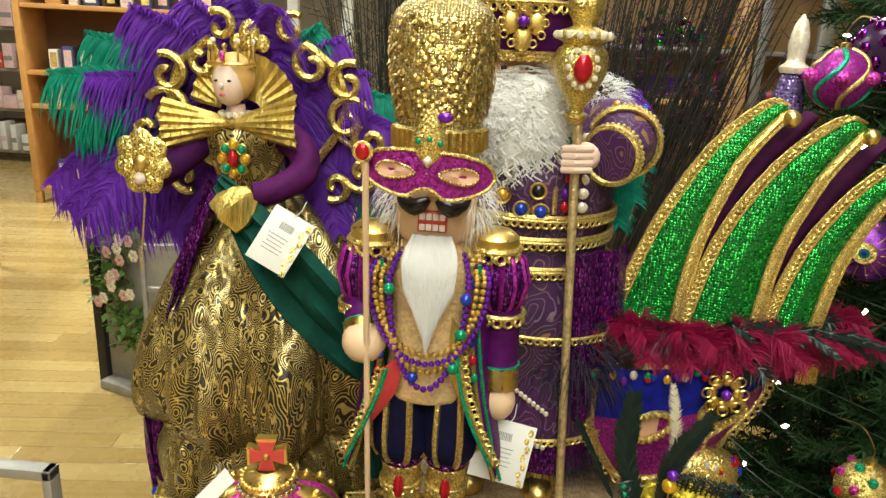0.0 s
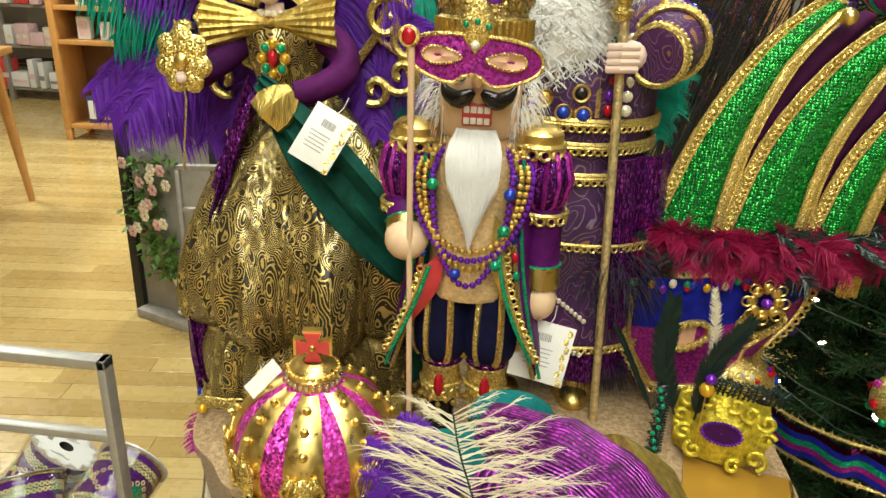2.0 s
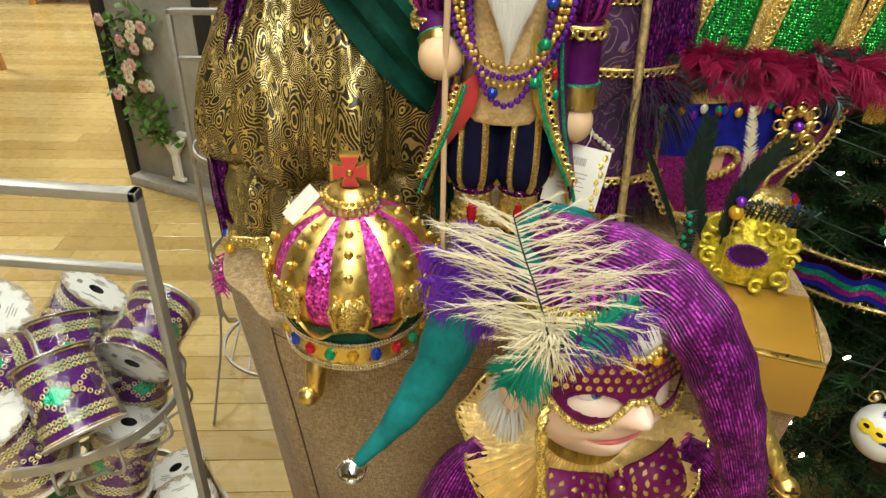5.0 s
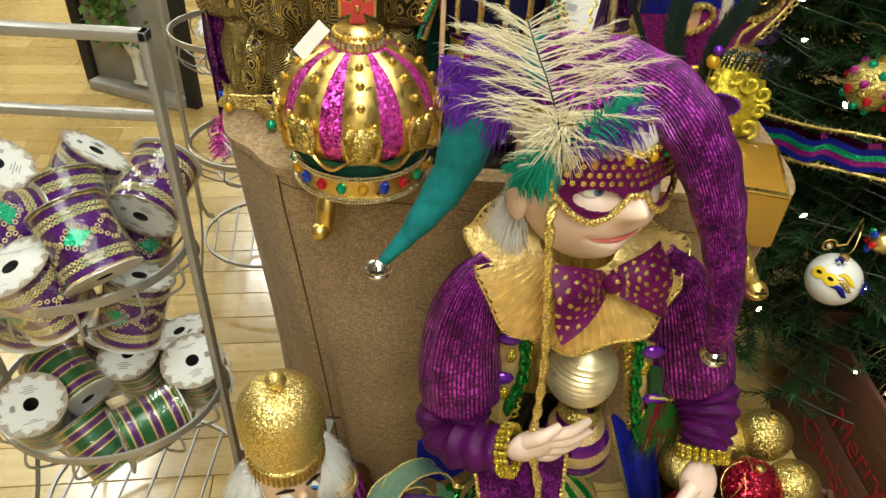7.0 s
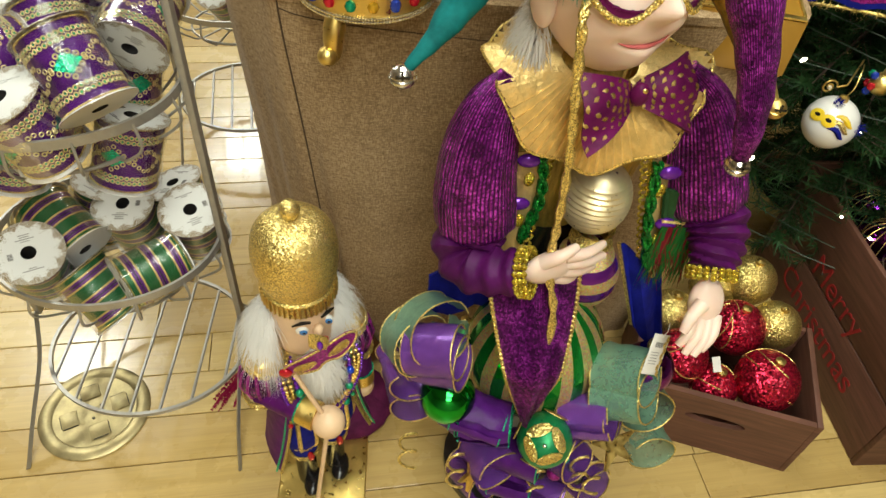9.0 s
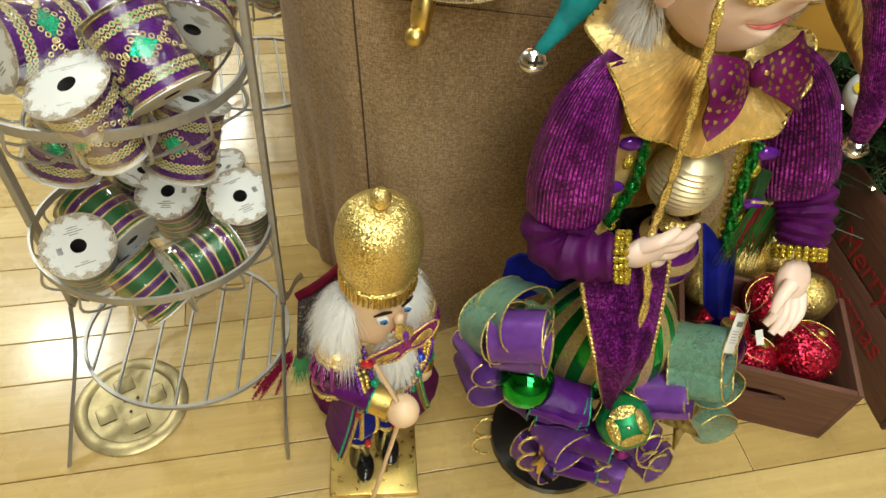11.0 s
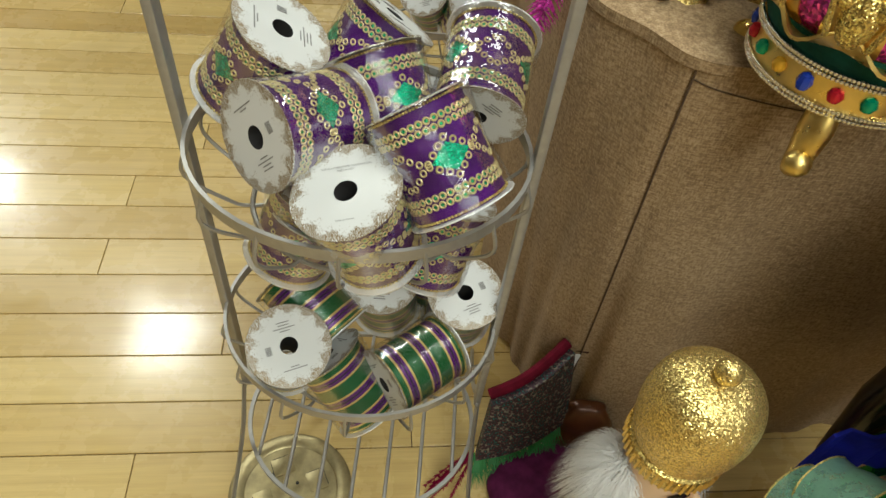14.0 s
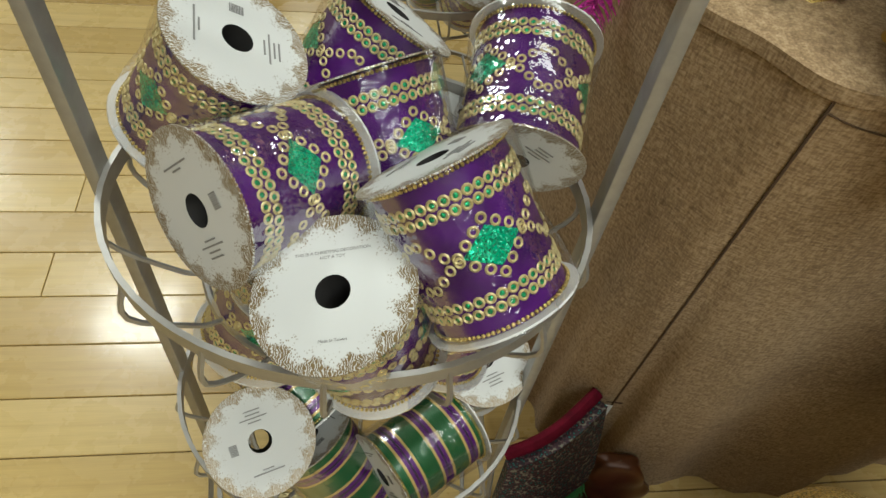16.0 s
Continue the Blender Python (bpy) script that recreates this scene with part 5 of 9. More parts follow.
d.s(pale_wood).tube([(-0.012, 0.80, 1.34), (-0.016, 0.845, 1.135), (-0.013, 0.87, 0.803)], 0.0033, 8)
for pts, w, lining in (([(0.002, 0.852, 1.105), (-0.008, 0.850, 1.072), (-0.020, 0.852, 1.040), (-0.040, 0.858, 0.992)], 0.026, lips), ([(0.082, 0.860, 1.150), (0.088, 0.850, 1.100), (0.104, 0.846, 1.050), (0.128, 0.846, 1.000)], 0.016, gold_cloth)):
    edge = curve_pts(pts, 15)
    n_ = len(edge) - 1
    side = 1 if lining is lips else -1
    d.s(lining).sheet([[p + Vector((side * w * (0.25 + 0.75 * math.sin(math.pi * min(1, 0.15 + i / n_ * 0.85))) * j / 4, 0.008 * j / 4, 0.012 * j / 4)) for j in range(5)] for i, p in enumerate(edge)], 0.0015)
    d.s(green_glitter).tube([p + Vector((0.004 * side, -0.003, 0)) for p in edge], 0.0022, 6)
    d.s(gold_trim).tube([p + Vector((0, -0.002, 0)) for p in edge], 0.0034, 6, 0.6)
    lace(d.s(gold_trim), edge, 0.010, 0.01, (side, 0, 0.2))
    d.s(red_gem).ball(edge[-1], 0.0035, 8)
d.finish("nutcracker_doll", "tall nutcracker with gold sequin hat, mask and bead strings", "doll", (0.047, 0.905, 0.802))

d = Doll()
P, grip = nutcracker(d, (-0.187, 0.575, 0.0), 0.640, False, 33.0)
m = Matrix.Translation((-0.155, 0.505, 0.475)) @ Matrix.Rotation(radians(20), 4, "Z") @ Matrix.Rotation(radians(-25), 4, "Y")
eye_mask(d, m, 0.105, plum_glitter, gold_trim, gold_cloth)
d.s(red_gem).ball(m @ Vector((-0.052, 0.004, 0.0)), 0.009, 12, (1, 0.5, 1))
d.s(gold_trim).lathe([(0.0005, 0), (0.010, 0.012), (0.013, 0.022), (0.006, 0.038), (0.0005, 0.045)], 12, m @ Matrix.Translation((0.012, -0.002, 0.01)) @ Matrix.Diagonal((1, 0.3, 1, 1)))
d.s(purple_gem).ball(m @ Vector((0.012, -0.007, 0.03)), 0.006, 10, (.7, .6, 1.4))
d.s(pale_wood).tube([m @ Vector((-0.045, 0.004, -0.01)), grip, (-0.19, 0.48, 0.02)], 0.0035, 8)
d.finish("small_nutcracker_doll", "nutcracker with gold glitter hat standing on gold base", "doll", (-0.178, 0.575, 0))

# old man in a robe
d = Doll()
ox, oy = 0.165, 1.16
tr = Matrix.Translation((ox, oy, 0))
d.s(purple_brocade).lathe(smooth_profile([(0.125, 0.90), (0.135, 0.92), (0.130, 1.02), (0.118, 1.12), (0.108, 1.19), (0.112, 1.24), (0.110, 1.30), (0.075, 1.36), (0.03, 1.38)], 3), 48, tr, lambda a, k: 1 + 0.04 * math.sin(6 * a + 1) * (1 - k))
d.s(purple_sequin).lathe(smooth_profile([(0.118, 0.86), (0.122, 0.90), (0.118, 0.95)], 3), 40, Matrix.Translation((ox + 0.03, oy, 0)), lambda a, k: 1 + 0.04 * math.sin(8 * a))
rows_ = []
for i in range(13):
    k = i / 12
    rows_.append([(ox + 0.05 + 0.085 * j / 8 + 0.02 * k, oy - 0.112 + 0.07 * (j / 8) ** 2 - 0.010 * math.sin(j * 1.3), 1.19 - 0.24 * k) for j in range(9)])
d.s(purple_sequin).sheet(rows_, 0.003)
d.s(dark_plum_fur).fur((ox + 0.07, oy - 0.06, 1.035), (0.055, 0.07, 0.05), 0.045, 1500, R, 0.7, 0.0009)
d.s(dark_plum_fur).fur((ox + 0.05, oy + 0.012, 0.884), (0.112, 0.105, 0.020), 0.042, 2400, R, 0.6, 0.0010)
for z, r in ((1.205, 0.115), (1.165, 0.116), (1.235, 0.117)):
    d.s(gold_trim).tube(circle((ox, oy, z), r, r, 48), 0.004, 5, 1.0)
    lace(d.s(gold_trim), circle((ox, oy, z - 0.004), r + 0.002, r + 0.002, 48), 0.011, 0.01)
for z, r in ((1.075, 0.132), (0.925, 0.137)):
    lace(d.s(gold_trim), circle((ox + 0.02, oy, z), r, r, 40, 200, 380), 0.011, 0.01)
for k in range(2):
    beads(d.s(pearl), curve_pts([(ox - 0.11, oy - 0.09, 1.12 - 0.12 * k), (ox - 0.04, oy - 0.135, 1.03 - 0.09 * k), (ox + 0.04, oy - 0.14, 0.965 - 0.05 * k)], 16), 0.0038, 1.0)
for i in range(6):
    z = 1.25 + i * 0.017
    d.s((red_gem, purple_gem, red_gem, blue_gem, red_gem, green_gem)[i]).ball((ox + 0.035, oy - 0.112 + 0.004 * i, z), 0.0065, 8, (0.9, 0.5, 1.2))
    d.s(pearl).ball((ox + 0.058, oy - 0.106 + 0.005 * i, z), 0.0075, 10, (1, 0.5, 1))
    d.s(gold_trim).tube([(ox + 0.022, oy - 0.116 + 0.004 * i, z - 0.009), (ox + 0.022, oy - 0.113 + 0.004 * i, z + 0.009)], 0.003, 4)
    d.s(gold_trim).tube([(ox + 0.047, oy - 0.112 + 0.004 * i, z - 0.009), (ox + 0.047, oy - 0.109 + 0.004 * i, z + 0.009)], 0.003, 4)
for i, (x, z, g) in enumerate(((-0.045, 1.262, amber_gem), (-0.02, 1.245, blue_gem), (0.005, 1.243, blue_gem), (-0.06, 1.25, purple_gem), (0.0, 1.27, black_paint))):
    d.s(g).ball((ox + x, oy - 0.118, z), 0.008, 10, (1, 0.5, 1))
    d.s(gold_metal).ring((0, 0, 0), 0.010, 0.0018, 12, 5, pose(ox + x, oy - 0.116, z, 90))
# head, beard, hair
d.s(tan_skin).ball((0.128, 1.125, 1.410), 0.040, 22, (0.95, 0.9, 1.15))
d.s(tan_skin).ball((0.126, 1.086, 1.402), 0.0085, 10, (1, 0.9, 1.2))
for x in (0.111, 0.143):
    d.s(black_paint).ball((x, 1.0885, 1.417), 0.0038, 8, (1.3, 0.5, 0.8))
    d.s(tan_skin).ball((x + (0.003 if x > 0.12 else -0.003), 1.091, 1.400), 0.010, 8, (1.2, 0.5, 0.8))
d.s(white_wool).ball((0.140, 1.085, 1.340), 0.058, 22, (1.10, 0.66, 1.25))
for i in range(520):
    a, b = R.uniform(0.95 * math.pi, 2.05 * math.pi), R.uniform(-1.45, 1.1)
    p = Vector((0.140 + 0.064 * math.cos(a) * math.cos(b), 1.085 + 0.039 * math.sin(a) * math.cos(b), 1.340 + 0.074 * math.sin(b)))
    ph, r = R.uniform(0, 6.3), R.uniform(0.003, 0.006)
    way = Vector((R.uniform(-0.5, 0.5), -0.25, -1)).normalized()
    d.s(white_hair).tube([p + way * (0.0032 * j) + Vector((r * math.cos(ph + 0.9 * j), r * 0.6 * math.sin(ph + 0.9 * j), 0)) for j in range(9)], [0.0007, 0.0012, 0.0014, 0.0014, 0.0013, 0.0012, 0.0010, 0.0008, 0.0004], 4)
d.s(white_hair).fur((0.138, 1.085, 1.345), (0.062, 0.038, 0.074), 0.014, 1300, R, 0.9, 0.0012, 0.004, lambda v: v.y < 0.35)
d.s(white_hair).fur((0.128, 1.078, 1.388), (0.032, 0.012, 0.008), 0.016, 300, R, 0.4, 0.0009)
for s in (-1, 1):
    d.s(white_hair).fur((0.128 + s * 0.048, 1.12, 1.39), (0.020, 0.03, 0.045), 0.035, 700, R, 0.5, 0.0009, 0.003)
d.s(white_hair).fur((0.245, 1.17, 1.385), (0.03, 0.02, 0.02), 0.03, 500, R, 0.5, 0.0009, 0.003)
# hat
d.s(purple_silk).lathe(smooth_profile([(0.052, 1.43), (0.062, 1.45), (0.072, 1.49), (0.078, 1.54), (0.05, 1.57), (0.001, 1.58)], 3), 32, Matrix.Translation((0.133, 1.13, 0)))
lace(d.s(gold_trim), circle((0.133, 1.13, 1.437), 0.057, 0.057, 32), 0.012, 0.01)
lace(d.s(gold_trim), circle((0.133, 1.13, 1.496), 0.076, 0.076, 40), 0.014, 0.01)
d.s(gold_trim).tube(circle((0.133, 1.13, 1.432), 0.054, 0.054, 32), 0.005, 6)
for i in range(4):
    a = math.pi / 2 * i
    d.s(gold_metal).ball((0.130 + 0.016 * math.cos(a), 1.058, 1.472 + 0.020 * math.sin(a)), 0.012, 10, (1, 0.25, 1.2))
for i in range(12):
    a = math.pi / 6 * i
    d.s(gold_trim).ring((0, 0, 0), 0.0045, 0.0012, 10, 4, pose(0.130 + 0.026 * math.cos(a), 1.056, 1.472 + 0.028 * math.sin(a), 90))
d.s(purple_gem).ball((0.130, 1.053, 1.473), 0.0075, 10)
# sleeve, hand and staff
d.s(purple_brocade).tube(curve_pts([(0.235, 1.16, 1.345), (0.272, 1.13, 1.338), (0.272, 1.09, 1.325), (0.250, 1.055, 1.318)], 12), [0.034, 0.038, 0.042, 0.044, 0.045, 0.044, 0.043, 0.041, 0.038, 0.036, 0.034, 0.033, 0.033], 18)
for (c, r, w) in (((0.252, 1.058, 1.318), 0.036, (0.5, 0.85, 0.1)), ((0.274, 1.10, 1.330), 0.046, (0.2, 1, 0.1))):
    m = Matrix.Translation(c) @ frame_of(w)
    ring_pts = [m @ Vector((r * math.cos(a), r * math.sin(a), 0)) for a in [2 * math.pi * i / 24 for i in range(25)]]
    d.s(gold_trim).tube(ring_pts, 0.0045, 6)
    beads(d.s(gold_trim), [m @ Vector(((r + 0.002) * math.cos(a), (r + 0.002) * math.sin(a), 0.008)) for a in [2 * math.pi * i / 24 for i in range(25)]], 0.0035)
for i in range(7):
    m = Matrix.Translation((0.276, 1.112, 1.333)) @ frame_of((0.2, 1, 0.1))
    a = math.pi * (0.4 + i / 4)
    d.s((amber_gem, blue_gem, blue_gem)[i % 3]).ball(m @ Vector((0.046 * math.cos(a), 0.046 * math.sin(a), 0)), 0.0065, 8)
d.s(porcelain).ball((0.216, 1.037, 1.318), 0.017, 14, (1.2, 0.9, 1.1))
for i in range(4):
    d.s(porcelain).tube([(0.224, 1.026, 1.330 - i * 0.0085), (0.203, 1.017, 1.330 - i * 0.0085), (0.190, 1.027, 1.328 - i * 0.0085)], 0.0048, 8)
d.s(pale_gold).tube([(0.203, 1.03, 1.385), (0.206, 1.03, 1.30), (0.232, 1.02, 0.803)], 0.0058, 10)
d.s(gold_glitter).lathe(smooth_profile([(0.008, 1.358), (0.012, 1.364), (0.013, 1.370), (0.008, 1.375), (0.020, 1.395), (0.031, 1.42), (0.030, 1.442), (0.022, 1.450), (0.030, 1.456), (0.030, 1.464), (0.014, 1.470), (0.018, 1.482), (0.022, 1.495), (0.012, 1.51), (0.001, 1.515)], 3), 24, Matrix.Translation((0.200, 1.03, 0)))
d.s(red_gem).ball((0.200, 1.002, 1.424), 0.0135, 12, (0.85, 0.5, 1.25))
for i in range(12):
    a = math.pi / 6 * i
    d.s(pearl).ball((0.200 + 0.0165 * math.cos(a), 1.0035, 1.424 + 0.0215 * math.sin(a)), 0.0042, 7)
for i in range(14):
    a = 2 * math.pi * i / 14
    d.s(pearl).ball((0.200 + 0.031 * math.cos(a), 1.03 + 0.031 * math.sin(a), 1.460), 0.0050, 7)
# boot and back plumes
d.s(gold_metal).lathe(smooth_profile([(0.026, 0.803), (0.032, 0.812), (0.028, 0.835), (0.024, 0.85), (0.028, 0.87)], 3), 18, Matrix.Translation((0.205, 1.09, 0)))
d.s(gold_metal).ball((0.203, 1.065, 0.820), 0.026, 14, (0.95, 1.2, 0.7))
d.s(gold_metal).ball((0.10, 1.07, 0.820), 0.026, 14, (0.95, 1.2, 0.7))
for tx, tz, mat in ((0.33, 1.36, purple_feather), (0.35, 1.33, teal_feather), (0.34, 1.27, teal_feather), (0.33, 1.22, teal_feather), (0.32, 1.38, purple_feather), (0.31, 1.18, teal_feather)):
    d.s(mat).plume(curve_pts([(0.22, 1.24, 1.28), (0.29, 1.25, (1.30 + tz) / 2 + 0.02), (tx, 1.25, tz)], 8), 0.045, 110, 0.5, R, 0.0016)
d.finish("robed_old_man_doll", "white-bearded doll in purple brocade robe holding gold staff", "doll", (0.165, 1.16, 0.802))

# jester
pink_lip = plain("pink_lip", (0.55, 0.13, 0.13), 0.4)
bow_cloth = velvet("plum_satin", (0.105, 0.006, 0.060), 0.3, 0.4)
d = Doll()
hx, hy, hz = 0.137, 0.640, 0.927
H = Matrix.Translation((hx, hy, hz)) @ Matrix.Rotation(radians(22), 4, "Z") @ Matrix.Rotation(radians(-12), 4, "X")


def face_out(x, z):
    """How far the modelled face stands out at a width and height."""
    g = lambda cx, cz, sx, sz: math.exp(-((x - cx) / sx) ** 2 - ((z - cz) / sz) ** 2)
    out = 0.026 * g(0, -0.010, 0.0135, 0.014) + 0.009 * g(0, 0.012, 0.009, 0.018) + 0.008 * g(0, -0.071, 0.018, 0.014)
    for s in (-1, 1):
        out += 0.008 * g(s * 0.036, -0.030, 0.019, 0.018) - 0.007 * g(s * 0.030, 0.008, 0.016, 0.010) + 0.005 * g(s * 0.012, -0.014, 0.008, 0.008)
    line = -0.050 + 7.0 * x * x
    return out - 0.0035 * math.exp(-((z - line) / 0.0035) ** 2) * (1 if abs(x) < 0.034 else 0) + 0.003 * math.exp(-((z - line + 0.008) / 0.006) ** 2 - (x / 0.018) ** 2)


def head_radius(z):
    q = z / 0.092
    return math.sqrt(max(0.0, 1 - abs(q) ** 2.5)) * (1 - 0.20 * max(0.0, -q) ** 1.5)


rows_ = []
for i in range(61):
    z = -0.0915 + 0.183 * i / 60
    row = []
    for j in range(97):
        a = 2 * math.pi * j / 96
        r = head_radius(z)
        x, y = 0.072 * r * math.cos(a), -0.074 * r * math.sin(a)
        if y < 0:
            y -= face_out(x, z) * min(1, -y / 0.03)
        row.append(H @ Vector((x, y, z)))
    rows_.append(row)
d.s(porcelain).sheet(rows_)
lip = [(x, -0.074 * head_radius(-0.050) * math.sqrt(max(0, 1 - (x / 0.062) ** 2)) - face_out(x, -0.051) - 0.0012, -0.0505 + 7.0 * x * x) for x in [-0.029 + 0.058 * i / 12 for i in range(13)]]
d.s(pink_lip).tube([H @ Vector(p) for p in lip], [0.0004 + 0.0019 * math.sin(math.pi * i / 12) for i in range(13)], 8)
for s in (-1, 1):
    d.s(white_paint).ball((s * 0.030, -0.0610, 0.009), 0.0115, 16, (1.25, 0.6, 0.9), H)
    d.s(eye_blue).ball((s * 0.030 + 0.002, -0.0672, 0.008), 0.0060, 12, (1, 0.3, 1), H)
    d.s(black_paint).ball((s * 0.030 + 0.002, -0.0690, 0.008), 0.0034, 10, (1, 0.3, 1), H)
    d.s(black_paint).tube([H @ Vector((s * 0.030 + q, -0.0675 + 4 * q * q, 0.0155 - 9 * q * q)) for q in (-0.014, -0.007, 0, 0.007, 0.014)], 0.0011, 6)
    d.s(porcelain).ball((s * 0.074, 0.006, -0.014), 0.023, 16, (0.42, 0.85, 1.2), H)
d.s(white_hair).fur((0.074, 0.650, 0.862), (0.014, 0.02, 0.030), 0.022, 1000, R, 1.2, 0.0010, 0.0, lambda v: v.x < 0.4)

# half mask with two open eyes
MW = 0.068


def mask_at(x, z, out=0.0):
    return H @ Vector((x, -(0.0830 - 0.032 * (x / MW) ** 2) - 0.006 * max(0.0, 1 - abs(x) / 0.02) - out, z))


def mask_top(x):
    return 0.037 + 0.012 * (1 - (x / MW) ** 2) - 0.004 * math.exp(-(x / 0.012) ** 2)


def mask_low(x):
    k = min(1.0, max(0.0, (abs(x) - 0.009) / (MW - 0.009)))
    return 0.014 - 0.034 * math.sin(math.pi * (0.04 + 0.86 * k)) ** 0.75 + 0.010 * k ** 3


verts, faces = [], []
NX, NZ = 72, 20
for i in range(NX + 1):
    x = -MW + 2 * MW * i / NX
    for j in range(NZ + 1):
        verts.append(mask_at(x, mask_low(x) + (mask_top(x) - mask_low(x)) * j / NZ))
for i in range(NX):
    for j in range(NZ):
        x = -MW + 2 * MW * (i + 0.5) / NX
        z = mask_low(x) + (mask_top(x) - mask_low(x)) * (j + 0.5) / NZ
        if min(((x - s * 0.033) / 0.0205) ** 2 + ((z - 0.002 - 0.08 * (s * x - 0.033)) / 0.0115) ** 2 for s in (-1, 1)) > 1:
            a = i * (NZ + 1) + j
            faces.append((a, a + NZ + 1, a + NZ + 2, a + 1))
d.s(bow_cloth).add(verts, faces)
xs = [-MW + 2 * MW * i / 48 for i in range(49)]
rim_line = [mask_at(x, mask_top(x), 0.001) for x in xs] + [mask_at(x, mask_low(x), 0.001) for x in reversed(xs)]
rim_line.append(rim_line[0])
d.s(gold_trim).tube(rim_line, 0.0030, 6)
beads(d.s(gold_trim), [p + Vector((0, -0.001, 0)) for p in rim_line], 0.0036, 0.9, 5)
for s in (-1, 1):
    eye = [mask_at(s * 0.033 + 0.0215 * math.cos(t), 0.002 + 0.0120 * math.sin(t) + 0.08 * s * 0.0215 * math.cos(t), 0.0006) for t in [2 * math.pi * i / 28 for i in range(29)]]
    d.s(bow_cloth).tube(eye, 0.0012, 5)
for i in range(17):
    for j in range(4):
        x, z = -0.062 + 0.0077 * i + (0.0038 if j % 2 else 0) + R.uniform(-0.001, 0.001), 0.018 + 0.0080 * j
        if abs(x) < MW - 0.005 and z < mask_top(x) - 0.005:
            d.s(gold_metal).lathe([(0.0027, 0), (0.0005, 0.0005)], 8, Matrix.Translation(mask_at(x, z, 0.0008)) @ frame_of(H.to_3x3() @ Vector((x * 9, -1, 0))))
for x, g in ((0.034, green_gem), (0.052, amber_gem), (-0.064, amber_gem), (-0.040, amber_gem), (-0.012, amber_gem), (0.012, amber_gem)):
    d.s(g).ball(mask_at(x, mask_top(x) - 0.007, 0.002), 0.0050, 10, (1, 0.7, 1.15))
cord = curve_pts([mask_at(-0.066, 0.0, 0.002), (0.092, 0.552, 0.925), (0.099, 0.543, 0.855), (0.107, 0.535, 0.774), (0.110, 0.528, 0.69), (0.108, 0.514, 0.645), (0.122, 0.490, 0.575), (0.112, 0.452, 0.445)], 42)
for q in (0, math.pi):
    d.s(gold_trim).tube([p + Vector((0.0026 * math.cos(i * 1.3 + q), 0, 0.0026 * math.sin(i * 1.3 + q))) for i, p in enumerate(cord)], 0.0032, 6)
# cap: satin band, sequin braid, crown, tails
band_at = lambda a, r, z: H @ Vector((r * 0.96 * math.cos(a), r * math.sin(a), z))
ring_a = [2 * math.pi * i / 48 for i in range(49)]
satin = plain("white_satin", (0.74, 0.71, 0.66), 0.25, 0, 40, 0.06, 0.3)
d.s(satin).sheet([[band_at(a, r, z) for a in ring_a] for r, z in ((0.073, 0.036), (0.081, 0.044), (0.083, 0.056), (0.080, 0.068), (0.074, 0.072))])
sequin_yellow = sequins("yellow_gold_sequin", (0.85, 0.58, 0.05), 260, 0.5)
d.s(sequin_yellow).sheet([[band_at(a, r, z) for a in ring_a] for r, z in ((0.079, 0.066), (0.083, 0.070), (0.082, 0.080), (0.076, 0.084))])
d.s(ribbed_sequin).lathe(smooth_profile([(0.078, 0.078), (0.074, 0.090), (0.058, 0.104), (0.030, 0.112), (0.001, 0.114)], 3), 32, H)


def tail(mat, pts, radii, bell, n=20):
    c = curve_pts(pts, 4 * (len(pts) - 1))
    m_ = len(c) - 1
    rr = []
    for i in range(m_ + 1):
        k = i / m_ * (len(radii) - 1)
        a = min(int(k), len(radii) - 2)
        rr.append((radii[a] + (radii[a + 1] - radii[a]) * (k - a)) * (1 + 0.05 * math.sin(i * 1.9)))
    d.s(mat).tube(c, rr, n, 0.82)
    metal = silver if bell == "silver" else gold_metal
    d.s(metal).ball(c[-1], 0.0125, 16, (1, 1, 0.92))
    d.s(metal).ring((0, 0, 0), 0.0122, 0.0012, 18, 5, Matrix.Translation(c[-1]))
    for q in (0.0, 1.57):
        d.s(black_paint).box((0, 0, 0), (0.013, 0.0016, 0.0022), 0, Matrix.Translation(c[-1] + Vector((0, -0.0112, 0.005))) @ Matrix.Rotation(q, 4, "Y"))


tail(teal_velvet, [(0.080, 0.65, 1.015), (0.045, 0.635, 1.016), (0.020, 0.615, 0.988), (0.003, 0.595, 0.945), (-0.019, 0.575, 0.914), (-0.038, 0.555, 0.896), (-0.054, 0.541, 0.884), (-0.063, 0.537, 0.871)], [0.030, 0.032, 0.029, 0.023, 0.017, 0.010, 0.0065, 0.005], "silver")
tail(ribbed_sequin, [(0.085, 0.665, 1.030), (0.146, 0.638, 1.036), (0.190, 0.612, 1.024), (0.217, 0.588, 0.998), (0.238, 0.568, 0.957), (0.254, 0.550, 0.910), (0.263, 0.532, 0.868), (0.264, 0.517, 0.832), (0.263, 0.510, 0.806)], [0.032, 0.035, 0.035, 0.034, 0.030, 0.023, 0.019, 0.015, 0.008], "silver", 26)
tail(gold_cloth, [(0.195, 0.68, 1.00), (0.235, 0.692, 0.970), (0.278, 0.682, 0.900), (0.318, 0.655, 0.840), (0.346, 0.622, 0.797)], [0.032, 0.032, 0.027, 0.017, 0.007], "gold")
d.s(teal_velvet).ball((0.105, 0.715, 1.015), 0.032, 18, (1.3, 0.9, 0.75))
